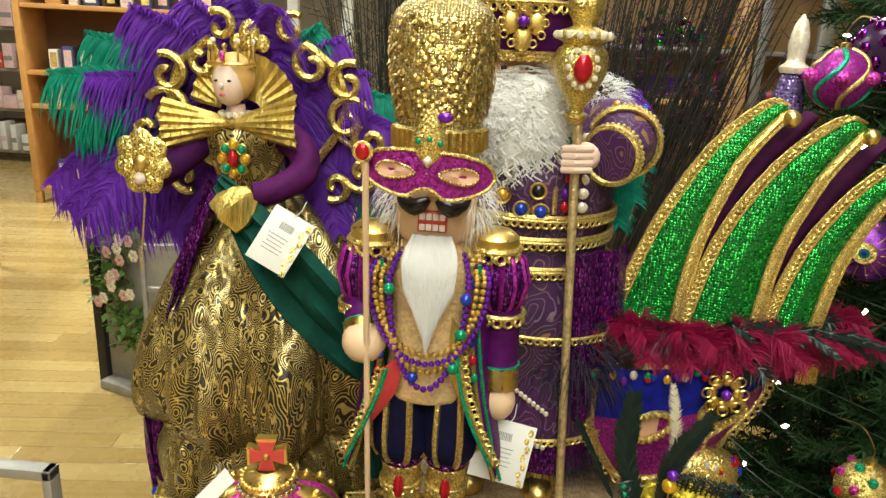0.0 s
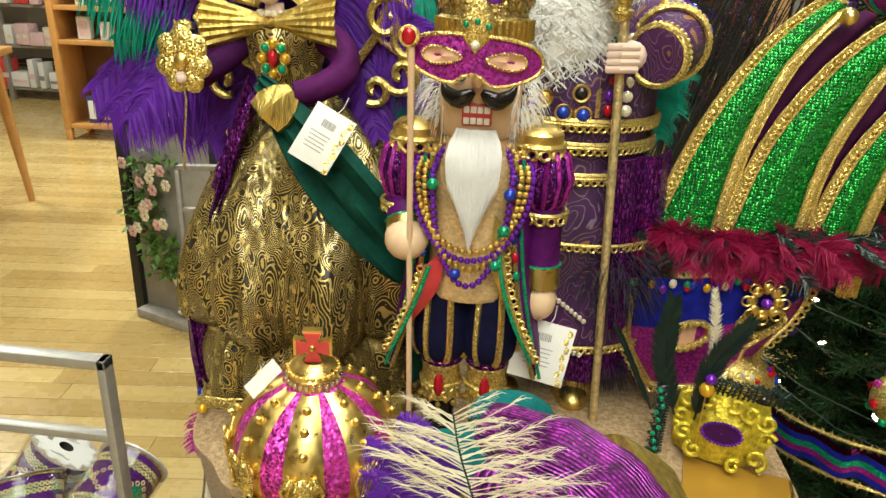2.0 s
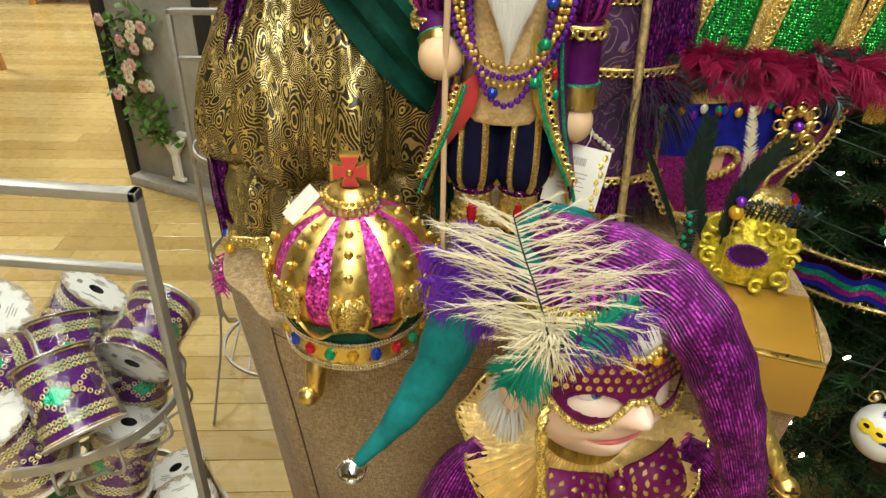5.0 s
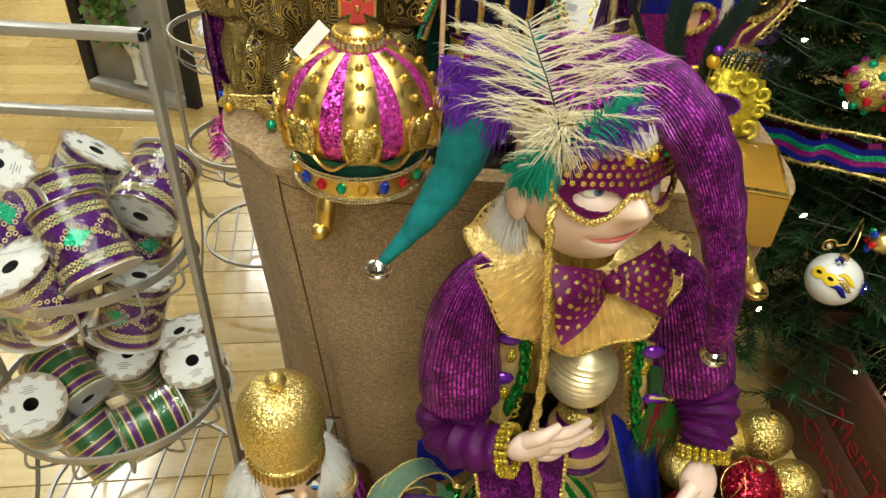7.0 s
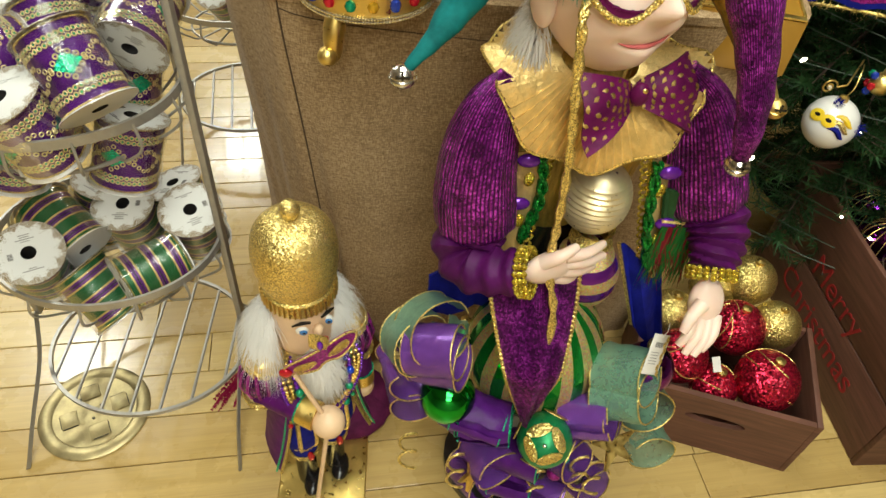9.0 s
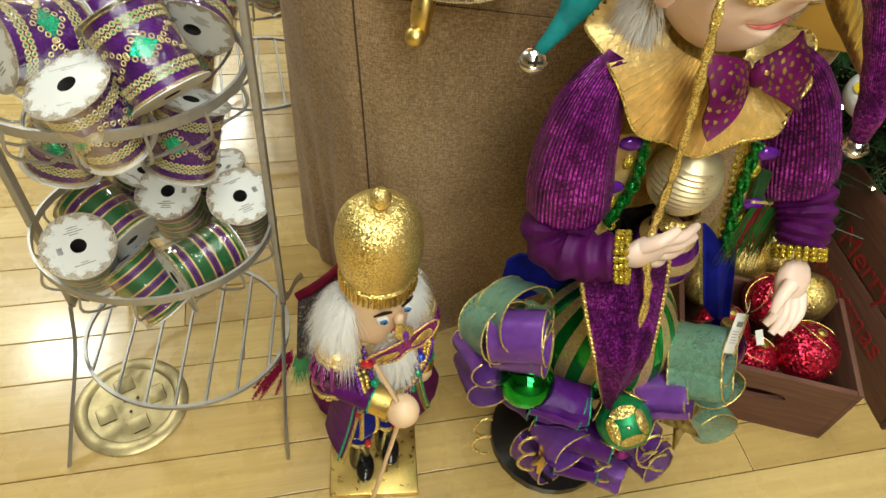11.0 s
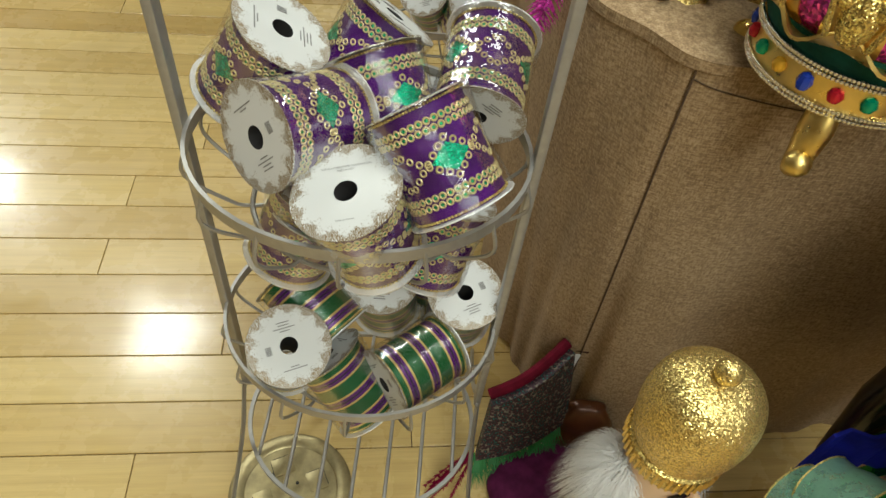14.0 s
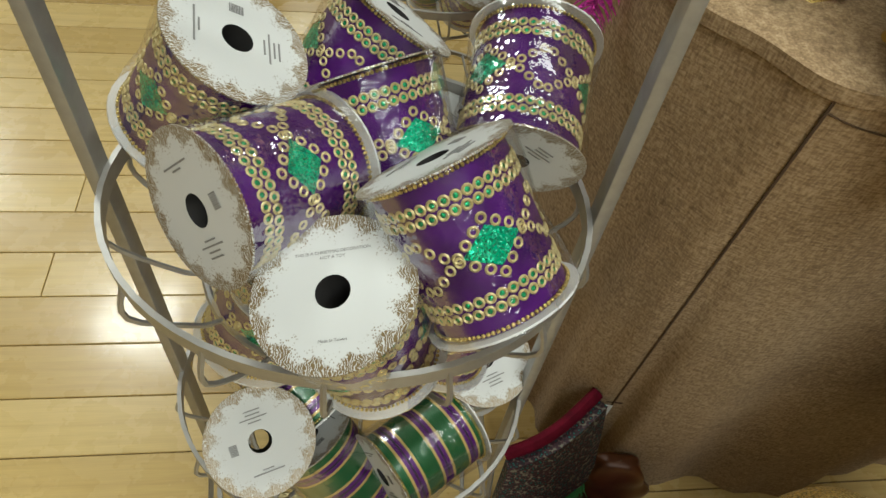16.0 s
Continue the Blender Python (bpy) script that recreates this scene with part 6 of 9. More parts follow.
# the cap's plumes
for i in range(16):
    a = R.uniform(0, 6.28)
    p = Vector((0.060, 0.605, 1.010))
    tip = p + Vector((-0.045 + 0.030 * math.cos(a), 0.010 + 0.02 * math.sin(a), 0.018 + 0.034 * math.sin(a)))
    d.s(purple_feather).plume(curve_pts([p, p.lerp(tip, 0.5) + Vector((0, -0.008, 0.012)), tip], 6), 0.026, 46, 0.8, R, 0.0011, 0.6, 0.001, 0.4)
for tx, tz, mat in ((0.150, 1.024, purple_feather), (0.165, 1.034, purple_feather), (0.150, 1.046, teal_feather), (0.055, 0.965, teal_feather), (0.060, 0.950, teal_feather)):
    d.s(mat).plume(curve_pts([(0.092, 0.562, 0.992), ((0.092 + tx) / 2, 0.553, (0.995 + tz) / 2 + 0.008), (tx, 0.568, tz)], 6), 0.028, 60, 0.5, R, 0.0011, 0.7, 0.001, 0.35)
spine = curve_pts([(0.094, 0.556, 0.984), (0.087, 0.560, 1.015), (0.076, 0.570, 1.045), (0.064, 0.588, 1.068), (0.056, 0.612, 1.084)], 14)
d.s(black_feather).tube(spine, 0.0010, 5)
for i in range(110):
    k = (i + R.random()) / 110
    a = min(int(k * (len(spine) - 1)), len(spine) - 2)
    p = spine[a].lerp(spine[a + 1], k * (len(spine) - 1) - a)
    s = 1 if i % 2 else -1
    ll = (0.024 + 0.056 * math.sin(math.pi * min(1, 0.08 + 0.85 * k))) * R.uniform(0.55, 1.15)
    way = Vector((s * R.uniform(0.7, 1.0), R.uniform(-0.25, 0.35), R.uniform(0.05, 0.55) + 0.25 * (k - 0.3))).normalized()
    bend_ = Vector((R.uniform(-0.15, 0.15), R.uniform(-0.1, 0.2), -R.uniform(0.0, 0.45)))
    barb = [p + way * (ll * q / 5) + bend_ * (ll * (q / 5) ** 2 * 0.6) for q in range(6)]
    d.s(cream_feather).blade(barb, 0.0009, Vector((0, R.uniform(-0.5, 0.5), 1)).normalized())
    for q in range(1, 5):
        for e in range(5):
            o = barb[q].lerp(barb[q + 1], e / 5)
            w_ = (way * 1.6 + Vector((R.uniform(-0.5, 0.5), R.uniform(-0.5, 0.5), R.uniform(-0.6, 0.3)))).normalized()
            d.s(cream_feather).blade([o, o + w_ * (ll * 0.13), o + w_ * (ll * 0.25) + Vector((0, 0, -0.004))], 0.00045, Vector((0, R.uniform(-1, 1), 1)).normalized())
d.s(cream_feather).fur((0.090, 0.562, 1.006), (0.016, 0.006, 0.020), 0.020, 350, R, 0.4, 0.0009, 0.0, lambda v: v.y < 0.3)
# pleated collar and spotted bow
pleated = crinkle("pleated_gold", (0.86, 0.63, 0.25), 0.55, 0.42, (24, 24, 24), 0.75)
rows_ = []
for i in range(9):
    k = i / 8
    row = []
    for j in range(161):
        a = 2 * math.pi * j / 160
        front = max(0.0, -math.sin(a))
        rim_r = 0.116 + 0.006 * math.sin(5 * a + 0.6) + 0.003 * math.sin(11 * a)
        r = 0.040 + (rim_r - 0.040) * k
        yy = r * math.sin(a) * (1 - 0.36 * k * front)
        rim_z = 0.828 - 0.078 * front ** 2.2 + 0.005 * math.sin(9 * a) + 0.004 * math.sin(4 * a)
        pl = 1 + 0.022 * (0.4 + k) * (-1) ** j
        row.append((0.142 + r * math.cos(a) * pl, 0.632 + yy * pl, 0.838 + (rim_z - 0.838) * k + 0.0020 * (0.5 + k) * (-1) ** j))
    rows_.append(row)
d.s(pleated).sheet(rows_, 0.0015)
d.s(gold_trim).tube(rows_[-1][::2], 0.0016, 5)
bow_at = Matrix.Translation((0.163, 0.570, 0.842)) @ Matrix.Rotation(radians(22), 4, "Z") @ Matrix.Rotation(radians(-28), 4, "X")
for s in (-1, 1):
    wing = lambda k, q: Vector((s * (0.004 + 0.056 * k + 0.006 * k * math.cos(q * 1.4)), -0.014 * math.sin(math.pi * min(1, k * 0.8)) - 0.005 * k * math.sin(q * 4.0 + 1), (0.010 + 0.031 * k ** 0.8) * q - 0.010 * k))
    d.s(bow_cloth).sheet([[bow_at @ wing(i / 9, j / 6 - 1) for j in range(13)][::s] for i in range(10)], 0.003)
    for i in range(7):
        for j in range(6):
            k, q = 0.10 + 0.14 * i + R.uniform(-.02, .02), -0.86 + 0.34 * j + (0.17 if i % 2 else 0)
            if k < 0.97 and abs(q) < 0.95:
                d.s(gold_metal).lathe([(0.0043, 0), (0.0005, 0.0010)], 10, bow_at @ Matrix.Translation(wing(k, q) + Vector((0, -0.0022, 0))) @ Matrix.Rotation(math.pi / 2, 4, "X"))
d.s(bow_cloth).ball(bow_at @ Vector((0, -0.010, 0)), 0.010, 14, (1, 0.8, 1.3))
d.s(gold_metal).ball(bow_at @ Vector((0, -0.018, 0.003)), 0.0036, 8, (1, 0.5, 1))
# torso, vest and the staff of balls that it holds
d.s(gold_cloth).lathe(smooth_profile([(0.05, 0.56), (0.075, 0.62), (0.090, 0.72), (0.080, 0.80), (0.04, 0.86)], 3), 30, Matrix.Translation((0.150, 0.685, 0)), None, 1.1, 0.62)
d.s(black_paint).lathe([(0.055, 0.30), (0.075, 0.45), (0.07, 0.60)], 24, Matrix.Translation((0.165, 0.690, 0)), None, 1.1, 0.6)
gold_ball = shiny("gold_ball", (0.90, 0.77, 0.48), 0.34, 0.75)
d.s(gold_ball).lathe([(max(1e-4, 0.0425 * math.sin(math.pi * i / 44)) * (1 + 0.022 * (-1) ** i), 0.672 - 0.050 * math.cos(math.pi * i / 44)) for i in range(45)], 36, Matrix.Translation((0.172, 0.608, 0)))
d.s(gold_glitter).lathe(smooth_profile([(0.018, 0.600), (0.028, 0.606), (0.024, 0.614), (0.019, 0.622), (0.026, 0.630)], 3), 22, Matrix.Translation((0.180, 0.600, 0)))
d.s(purple_gold).ball((0, 0, 0), 0.044, 40, (1, 1, 1.30), Matrix.Translation((0.184, 0.597, 0.551)) @ Matrix.Rotation(radians(-8), 4, "Y"))
d.s(gold_glitter).lathe([(0.012, 0.485), (0.022, 0.492), (0.012, 0.502)], 18, Matrix.Translation((0.170, 0.590, 0)))
d.s(green_gold).lathe(smooth_profile([(0.012, 0.560), (0.030, 0.548), (0.070, 0.508), (0.095, 0.448), (0.091, 0.385), (0.055, 0.325), (0.012, 0.29)], 5), 72, Matrix.Translation((0.137, 0.570, -0.010)))
d.s(black_paint).lathe([(0.11, 0.002), (0.11, 0.02), (0.03, 0.035), (0.03, 0.31)], 24, Matrix.Translation((0.145, 0.600, 0)))
for s, x0, x1, z0, z1 in ((-1, 0.098, 0.092, 0.755, 0.595), (1, 0.215, 0.262, 0.745, 0.555)):
    rows_ = []
    for i in range(11):
        k = i / 10
        rows_.append([(x0 + (x1 - x0) * k + s * (0.036 * j / 5) * (1 - 0.2 * k), 0.592 + 0.020 * (j / 5) ** 2 + 0.004 * math.sin(3 * k + j), z0 + (z1 - z0) * k - 0.004 * j) for j in range(6)][::s])
    d.s(pleated).sheet(rows_, 0.003)
    inner = [row[0 if s > 0 else -1] for row in rows_]
    lace(d.s(sequin_yellow), inner, 0.013, 0.01, (s, 0, 0))
    braid = curve_pts([(x0 + s * 0.006, 0.583, z0), (x0 + (x1 - x0) * 0.5 - s * 0.004, 0.582, (z0 + z1) / 2 + 0.01), (x1 - 0.006, 0.584, z1 + 0.02)], 16)
    for q in (0, math.pi):
        d.s(green_sequin).tube([p + Vector((0.004 * math.cos(i * 1.1 + q), 0.002 * math.sin(i * 1.1 + q), 0)) for i, p in enumerate(braid)], 0.0055, 7, 0.6)
    for z in (z0 - 0.012, (z0 + z1) / 2 + 0.004):
        d.s(purple_gem).ball((x0 + (x1 - x0) * (z0 - z) / (z0 - z1) + s * 0.020, 0.582, z), 0.0115, 12, (1.2, 0.5, 0.8))
        d.s(sequin_yellow).ball((x0 + (x1 - x0) * (z0 - z) / (z0 - z1) + s * 0.016, 0.581, z - 0.026), 0.008, 10, (0.8, 0.5, 1.3))
# fringed scarf
weave_green = velvet("woven_green", (0.030, 0.085, 0.030), 0.2, 0.8)
d.s(weave_green).sheet([[(0.240 + 0.044 * (j / 6) + 0.012 * k, 0.586 + 0.004 * math.sin(1.6 * j), 0.705 - 0.050 * k) for j in range(7)] for k in (0, 0.33, 0.66, 1)], 0.004)
lace(d.s(gold_trim), [(0.250, 0.580, 0.660), (0.298, 0.580, 0.657)], 0.012, 0.01)
fringe_green, fringe_red = soft("green_fringe", (0.02, 0.16, 0.03)), soft("red_fringe", (0.26, 0.012, 0.03))
for i in range(220):
    k = R.random()
    x = 0.252 + 0.046 * k
    drop = R.uniform(0.06, 0.125)
    d.s(fringe_red if R.random() < 0.35 else fringe_green).blade([Vector((x, 0.580 + R.uniform(-.006, .006), 0.655)), Vector((x + R.uniform(-.004, .008), 0.577, 0.655 - drop * 0.5)), Vector((x + R.uniform(-.006, .020), 0.580 + R.uniform(-.01, .01), 0.655 - drop))], 0.0013, Vector((1, R.uniform(-.4, .4), 0)).normalized())
# sleeves
plum_satin_arm = velvet("plum_satin_sleeve", (0.064, 0.005, 0.068), 0.8, 0.46)


def sleeve(mat, pts, radii, wrinkle=0.0, n=30, folds=0):
    """A soft sleeve; wrinkle gives cross folds, folds lengthwise gathers."""
    c = curve_pts(pts, 8 * (len(pts) - 1))
    m_ = len(c) - 1
    k0 = len(d.s(mat).v)
    rr = []
    for i in range(m_ + 1):
        k = i / m_ * (len(radii) - 1)
        a = min(int(k), len(radii) - 2)
        rr.append(radii[a] + (radii[a + 1] - radii[a]) * (k - a))
    d.s(mat).tube(c, rr, n)
    vs = d.s(mat).v
    for i in range(m_ + 1):
        for j in range(n):
            p = Vector(vs[k0 + i * n + j])
            t = 2 * math.pi * j / n
            f = 1 + wrinkle * math.sin(i * 1.15 + 2.2 * math.sin(t) + 0.7 * math.sin(3 * t)) + folds * 0.035 * math.sin(11 * t + 0.15 * i)
            vs[k0 + i * n + j] = tuple(c[i] + (p - c[i]) * f)


sleeve(ribbed_sequin, [(0.050, 0.618, 0.826), (0.033, 0.606, 0.795), (0.025, 0.598, 0.750), (0.024, 0.590, 0.700), (0.028, 0.582, 0.655), (0.030, 0.578, 0.636)], [0.014, 0.027, 0.038, 0.044, 0.048, 0.047, 0.036], 0, 36, 1)
sleeve(plum_satin_arm, [(0.028, 0.580, 0.645), (0.018, 0.566, 0.622), (0.026, 0.546, 0.611), (0.052, 0.529, 0.620), (0.080, 0.518, 0.632)], [0.038, 0.040, 0.037, 0.033, 0.030, 0.027, 0.026], 0.10)
sleeve(ribbed_sequin, [(0.238, 0.640, 0.830), (0.262, 0.630, 0.800), (0.280, 0.620, 0.755), (0.294, 0.610, 0.710), (0.303, 0.602, 0.680), (0.308, 0.598, 0.668)], [0.014, 0.028, 0.040, 0.046, 0.048, 0.046, 0.036], 0, 36, 1)
sleeve(plum_satin_arm, [(0.305, 0.600, 0.680), (0.317, 0.585, 0.662), (0.320, 0.566, 0.645), (0.316, 0.550, 0.634), (0.312, 0.538, 0.624)], [0.037, 0.038, 0.036, 0.033, 0.030, 0.028, 0.027], 0.09)
for c_, w_ in (((0.084, 0.516, 0.634), (1, -0.35, 0.35)), ((0.312, 0.535, 0.620), (-0.05, -0.6, -0.6))):
    m = Matrix.Translation(c_) @ frame_of(w_)
    for dz in (-0.005, 0.0, 0.005):
        beads(d.s(sequin_yellow), [m @ Vector((0.0275 * math.cos(a), 0.0275 * math.sin(a), dz)) for a in [2 * math.pi * i / 20 for i in range(21)]], 0.0042, 1.0)
# hands
d.s(porcelain).ball((0, 0, 0), 0.024, 20, (1.35, 0.55, 0.95), Matrix.Translation((0.110, 0.520, 0.640)) @ Matrix.Rotation(radians(20), 4, "Z"))
for i, (tx, tz) in enumerate(((0.176, 0.652), (0.180, 0.633), (0.172, 0.614), (0.155, 0.598))):
    b0 = Vector((0.126 - 0.003 * i, 0.522, 0.656 - 0.0115 * i))
    b2 = Vector((tx, 0.548, tz))
    d.s(porcelain).tube(curve_pts([b0, b0.lerp(b2, 0.5) + Vector((0, -0.007, 0.002)), b2], 8), [0.0082, 0.0078, 0.0075, 0.0072, 0.0068, 0.0064, 0.0060, 0.0056, 0.0045], 12)
d.s(porcelain).tube(curve_pts([(0.100, 0.515, 0.652), (0.116, 0.510, 0.668), (0.136, 0.520, 0.675)], 8), [0.0095, 0.009, 0.0085, 0.008, 0.0078, 0.007, 0.0065, 0.006, 0.005], 12)
d.s(porcelain).ball((0, 0, 0), 0.023, 20, (0.95, 0.55, 1.35), Matrix.Translation((0.309, 0.514, 0.592)) @ Matrix.Rotation(radians(-28), 4, "X"))
for i, (tx, ty, tz) in enumerate(((0.278, 0.478, 0.552), (0.286, 0.470, 0.545), (0.296, 0.468, 0.545), (0.305, 0.472, 0.550))):
    b0, b2 = Vector((0.296 + i * 0.0095, 0.505, 0.576)), Vector((tx, ty, tz))
    d.s(porcelain).tube(curve_pts([b0, b0.lerp(b2, 0.5) + Vector((0.003, -0.004, 0.003)), b2], 8), [0.0080, 0.0078, 0.0075, 0.0070, 0.0068, 0.0064, 0.0060, 0.0055, 0.0045], 12)
d.s(porcelain).tube(curve_pts([(0.298, 0.502, 0.602), (0.283, 0.488, 0.592), (0.276, 0.478, 0.578)], 8), [0.0095, 0.009, 0.0085, 0.008, 0.0078, 0.007, 0.0065, 0.006, 0.005], 12)
# hanging point of the coat, over the striped onion
rows_ = []
for i in range(15):
    k = i / 14
    left, right = 0.046 + 0.058 * k ** 1.3, 0.156 - 0.046 * k ** 1.6
    yy = 0.545 - 0.075 * min(1, k * 1.9) - 0.018 * k
    rows_.append([(left + (right - left) * j / 8, yy - 0.014 * math.sin(math.pi * j / 8) + 0.003 * math.sin(2.2 * j + 3 * k), 0.606 - 0.180 * k) for j in range(9)])
d.s(ribbed_sequin).sheet(rows_, 0.003)
for q in (0, -1):
    beads(d.s(gold_trim), [Vector(row[q]) + Vector((0, -0.003, 0)) for row in rows_], 0.0036, 0.8)
rows_ = [[(0.218 + 0.070 * (j / 7) + 0.050 * k * (1 - 0.3 * j / 7), 0.600 - 0.028 * k + 0.008 * math.sin(j * 1.3 + k), 0.600 - 0.045 * j / 7 - 0.140 * k) for j in range(8)] for k in (0, 0.2, 0.4, 0.6, 0.8, 1)]
d.s(blue_velvet).sheet(rows_, 0.004)
d.s(gold_trim).tube([row[0] for row in rows_], 0.003, 5)
rows_ = [[(-0.02 + 0.10 * j / 6, 0.60 + 0.006 * math.sin(2 * j), 0.53 + 0.04 * j / 6 - 0.09 * k) for j in range(7)] for k in (0, 0.5, 1)]
d.s(blue_velvet).sheet(rows_, 0.004)
d.s(gold_trim).tube(rows_[-1], 0.003, 5)
d.finish("jester_doll", "smiling masked jester doll in purple sequins with gold collar", "doll", (0.145, 0.60, 0))

# ---- jewelled crown ----
crown = thing("jewelled_crown", "gold crown with magenta glitter panels, gems and red cross", "crown", (-0.108, 0.790, 0.802), 8)
crown.scale = (0.965, 0.965, 0.94)
CB = 0.026
part("base_band", Shape().lathe([(0.078, CB), (0.083, CB + 0.003), (0.082, CB + 0.032), (0.076, CB + 0.034), (0.070, CB + 0.02), (0.070, CB + 0.004), (0.078, CB)], 48), gold_metal, crown)
for z in (CB + 0.002, CB + 0.034):
    s = Shape()
    for i in range(150):
        a = 2 * math.pi * i / 150
        for dz in (-0.0022, 0.0022):
            s.ball((0.0848 * math.cos(a), 0.0848 * math.sin(a), z + dz), 0.0021, 5)
    tagged(part("crystal_edge", s, silver, crown, "row of small crystals"), kind="stuff")
for i in range(20):
    a = 2 * math.pi * i / 20
    g = (blue_gem, red_gem, green_gem, amber_gem)[i % 4]
    part("gem", Shape().ball((0.083 * math.cos(a), 0.083 * math.sin(a), CB + 0.018), 0.0072, 8, (1, 1, 1.25 if i % 4 == 0 else 1)), g, crown)
part("green_band", Shape().lathe([(0.080, CB + 0.034), (0.086, CB + 0.045), (0.088, CB + 0.058)], 48), green_velvet, crown)
wav = lambda a, k: 1 + 0.05 * k * math.cos(8 * a)
s = Shape()
rows_ = []
for i in range(4):
    k = i / 3
    rows_.append([((0.084 + 0.014 * k) * math.cos(2 * math.pi * j / 96), (0.084 + 0.014 * k) * math.sin(2 * math.pi * j / 96), CB + 0.050 + 0.012 * k + 0.012 * k * math.cos(8 * 2 * math.pi * j / 96)) for j in range(97)])
part("petal_rim", s.sheet(rows_, 0.003), gold_metal, crown)
dome = smooth_profile([(0.080, CB + 0.055), (0.089, CB + 0.07), (0.091, CB + 0.095), (0.080, CB + 0.13), (0.058, CB + 0.155), (0.030, CB + 0.170)], 4)
part("glitter_dome", Shape().lathe(dome, 48), magenta_glitter, crown, "magenta glitter lining")
for i in range(8):
    a = 2 * math.pi * i / 8
    s = Shape()
    rows_ = []
    for j, (r, z) in enumerate(dome):
        k = j / (len(dome) - 1)
        half = 0.29 - 0.05 * math.sin(math.pi * k)
        rows_.append([((r + 0.004 * math.cos((q / 6 - 0.5) * math.pi) + 0.0015) * math.cos(a + half * (q / 3 - 1)), (r + 0.004 * math.cos((q / 6 - 0.5) * math.pi) + 0.0015) * math.sin(a + half * (q / 3 - 1)), z) for q in range(7)])
    rib = part("rib", s.sheet(rows_, 0.004), gold_metal, crown)
    for j in range(3, len(dome) - 1, 3):
        r, z = dome[j]
        if j > 9:
            part("stud", Shape().ball(((r + 0.008) * math.cos(a), (r + 0.008) * math.sin(a), z), 0.0052, 8), gold_metal, rib)
    m = Matrix.Rotation(a, 4, "Z") @ Matrix.Translation((0.0955, 0, CB + 0.085))
    leaf = Shape().ball((0, 0, 0), 0.017, 12, (0.35, 0.85, 1.35), m)
    for q in (-1, 1):
        leaf.ball((0.001, q * 0.014, 0.014), 0.010, 10, (0.4, 0.8, 1.0), m)
        leaf.tube([m @ Vector((0.002, q * 0.016, -0.018)), m @ Vector((0.003, q * 0.022, 0.01)), m @ Vector((0.004, q * 0.014, 0.030))], 0.0025, 5)
    part("leaf", leaf, gold_glitter, crown)
part("collar", Shape().lathe([(0.031, CB + 0.165), (0.028, CB + 0.178), (0.030, CB + 0.182), (0.024, CB + 0.192), (0.012, CB + 0.196)], 24), gold_metal, crown)
s = Shape()
for i in range(26):
    a = 2 * math.pi * i / 26
    s.box((0.030 * math.cos(a), 0.030 * math.sin(a), CB + 0.176), (0.0045, 0.0045, 0.008), 0.001)
tagged(part("crystal_collar", s, silver, crown), kind="stuff")
s = Shape()
beads(s, circle((0, 0, CB + 0.186), 0.028, 0.028, 26), 0.0032)
tagged(part("bead_collar", s, gold_metal, crown), kind="stuff")
arm = [(-0.006, 0.006), (-0.011, 0.021), (0.011, 0.021), (0.006, 0.006), (0.021, 0.011), (0.021, -0.011), (0.006, -0.006), (0.011, -0.021), (-0.011, -0.021), (-0.006, -0.006), (-0.021, -0.011), (-0.021, 0.011)]
cm = Matrix.Translation((0, 0, CB + 0.214)) @ Matrix.Rotation(math.pi / 2, 4, "X")
part("cross", Shape().prism(arm[::-1], -0.005, 0.005, cm), gold_metal, crown)
part("cross_enamel", Shape().prism([(x * 0.86, y * 0.86) for x, y in arm[::-1]], 0.0, 0.0062, cm), lips, crown, "red enamel cross face")
part("cross_stud", Shape().ball((0, -0.007, CB + 0.214), 0.004, 8), gold_metal, crown)
for a, drop in ((235, 0.030), (20, -0.0), (125, -0.0)):
    c, q = math.cos(radians(a)), math.sin(radians(a))
    z0 = -drop
    s = Shape().tube(curve_pts([(0.070 * c, 0.070 * q, CB + 0.004), (0.080 * c, 0.080 * q, CB * 0.5 + z0 * 0.5), (0.082 * c, 0.082 * q, 0.008 + z0), (0.092 * c, 0.092 * q, 0.004 + z0), (0.096 * c, 0.096 * q, 0.012 + z0)], 14), [0.013, 0.016, 0.017, 0.016, 0.015, 0.014, 0.013, 0.013, 0.012, 0.012, 0.011, 0.010, 0.010], 14, 0.8)
    s.ball((0.095 * c, 0.095 * q, 0.009 + z0), 0.0125, 14)
    part("foot", s, gold_metal, crown)
t = part("paper_tag", Shape().box((0, 0, 0), (0.018, 0.045, 0.0008)), card, crown, "folded white paper tag", Matrix.Translation((-0.052, -0.02, CB + 0.182)) @ frame_of((-0.3, -0.8, 0.5)) @ Matrix.Rotation(radians(-35), 4, "Z"))


# ---- tall jester-cap mask ----
cap = thing("jester_cap_mask", "mask under green sequin jester cap with dark red feathers", "mask", (0.42, 1.20, 0.802))
M0 = Vector((0.42, 1.20, 0.802))
W = lambda x, y, z: Vector((x, y, z)) - M0


def cap_panel(ctrl_l, ctrl_r, mat, n=14):
    """A long sequin panel between two curved edges, padded in the middle."""
    a, b = curve_pts(ctrl_l, n), curve_pts(ctrl_r, n)
    rows_ = []
    for i, (p, q) in enumerate(zip(a, b)):
        if mat is green_sequin:
            q = q.lerp(p, 0.26 * min(1, i / 6))
        rows_.append([p.lerp(q, j / 6) + Vector((0, -0.012 * math.sin(math.pi * j / 6), 0)) - M0 for j in range(7)])
    return rows_


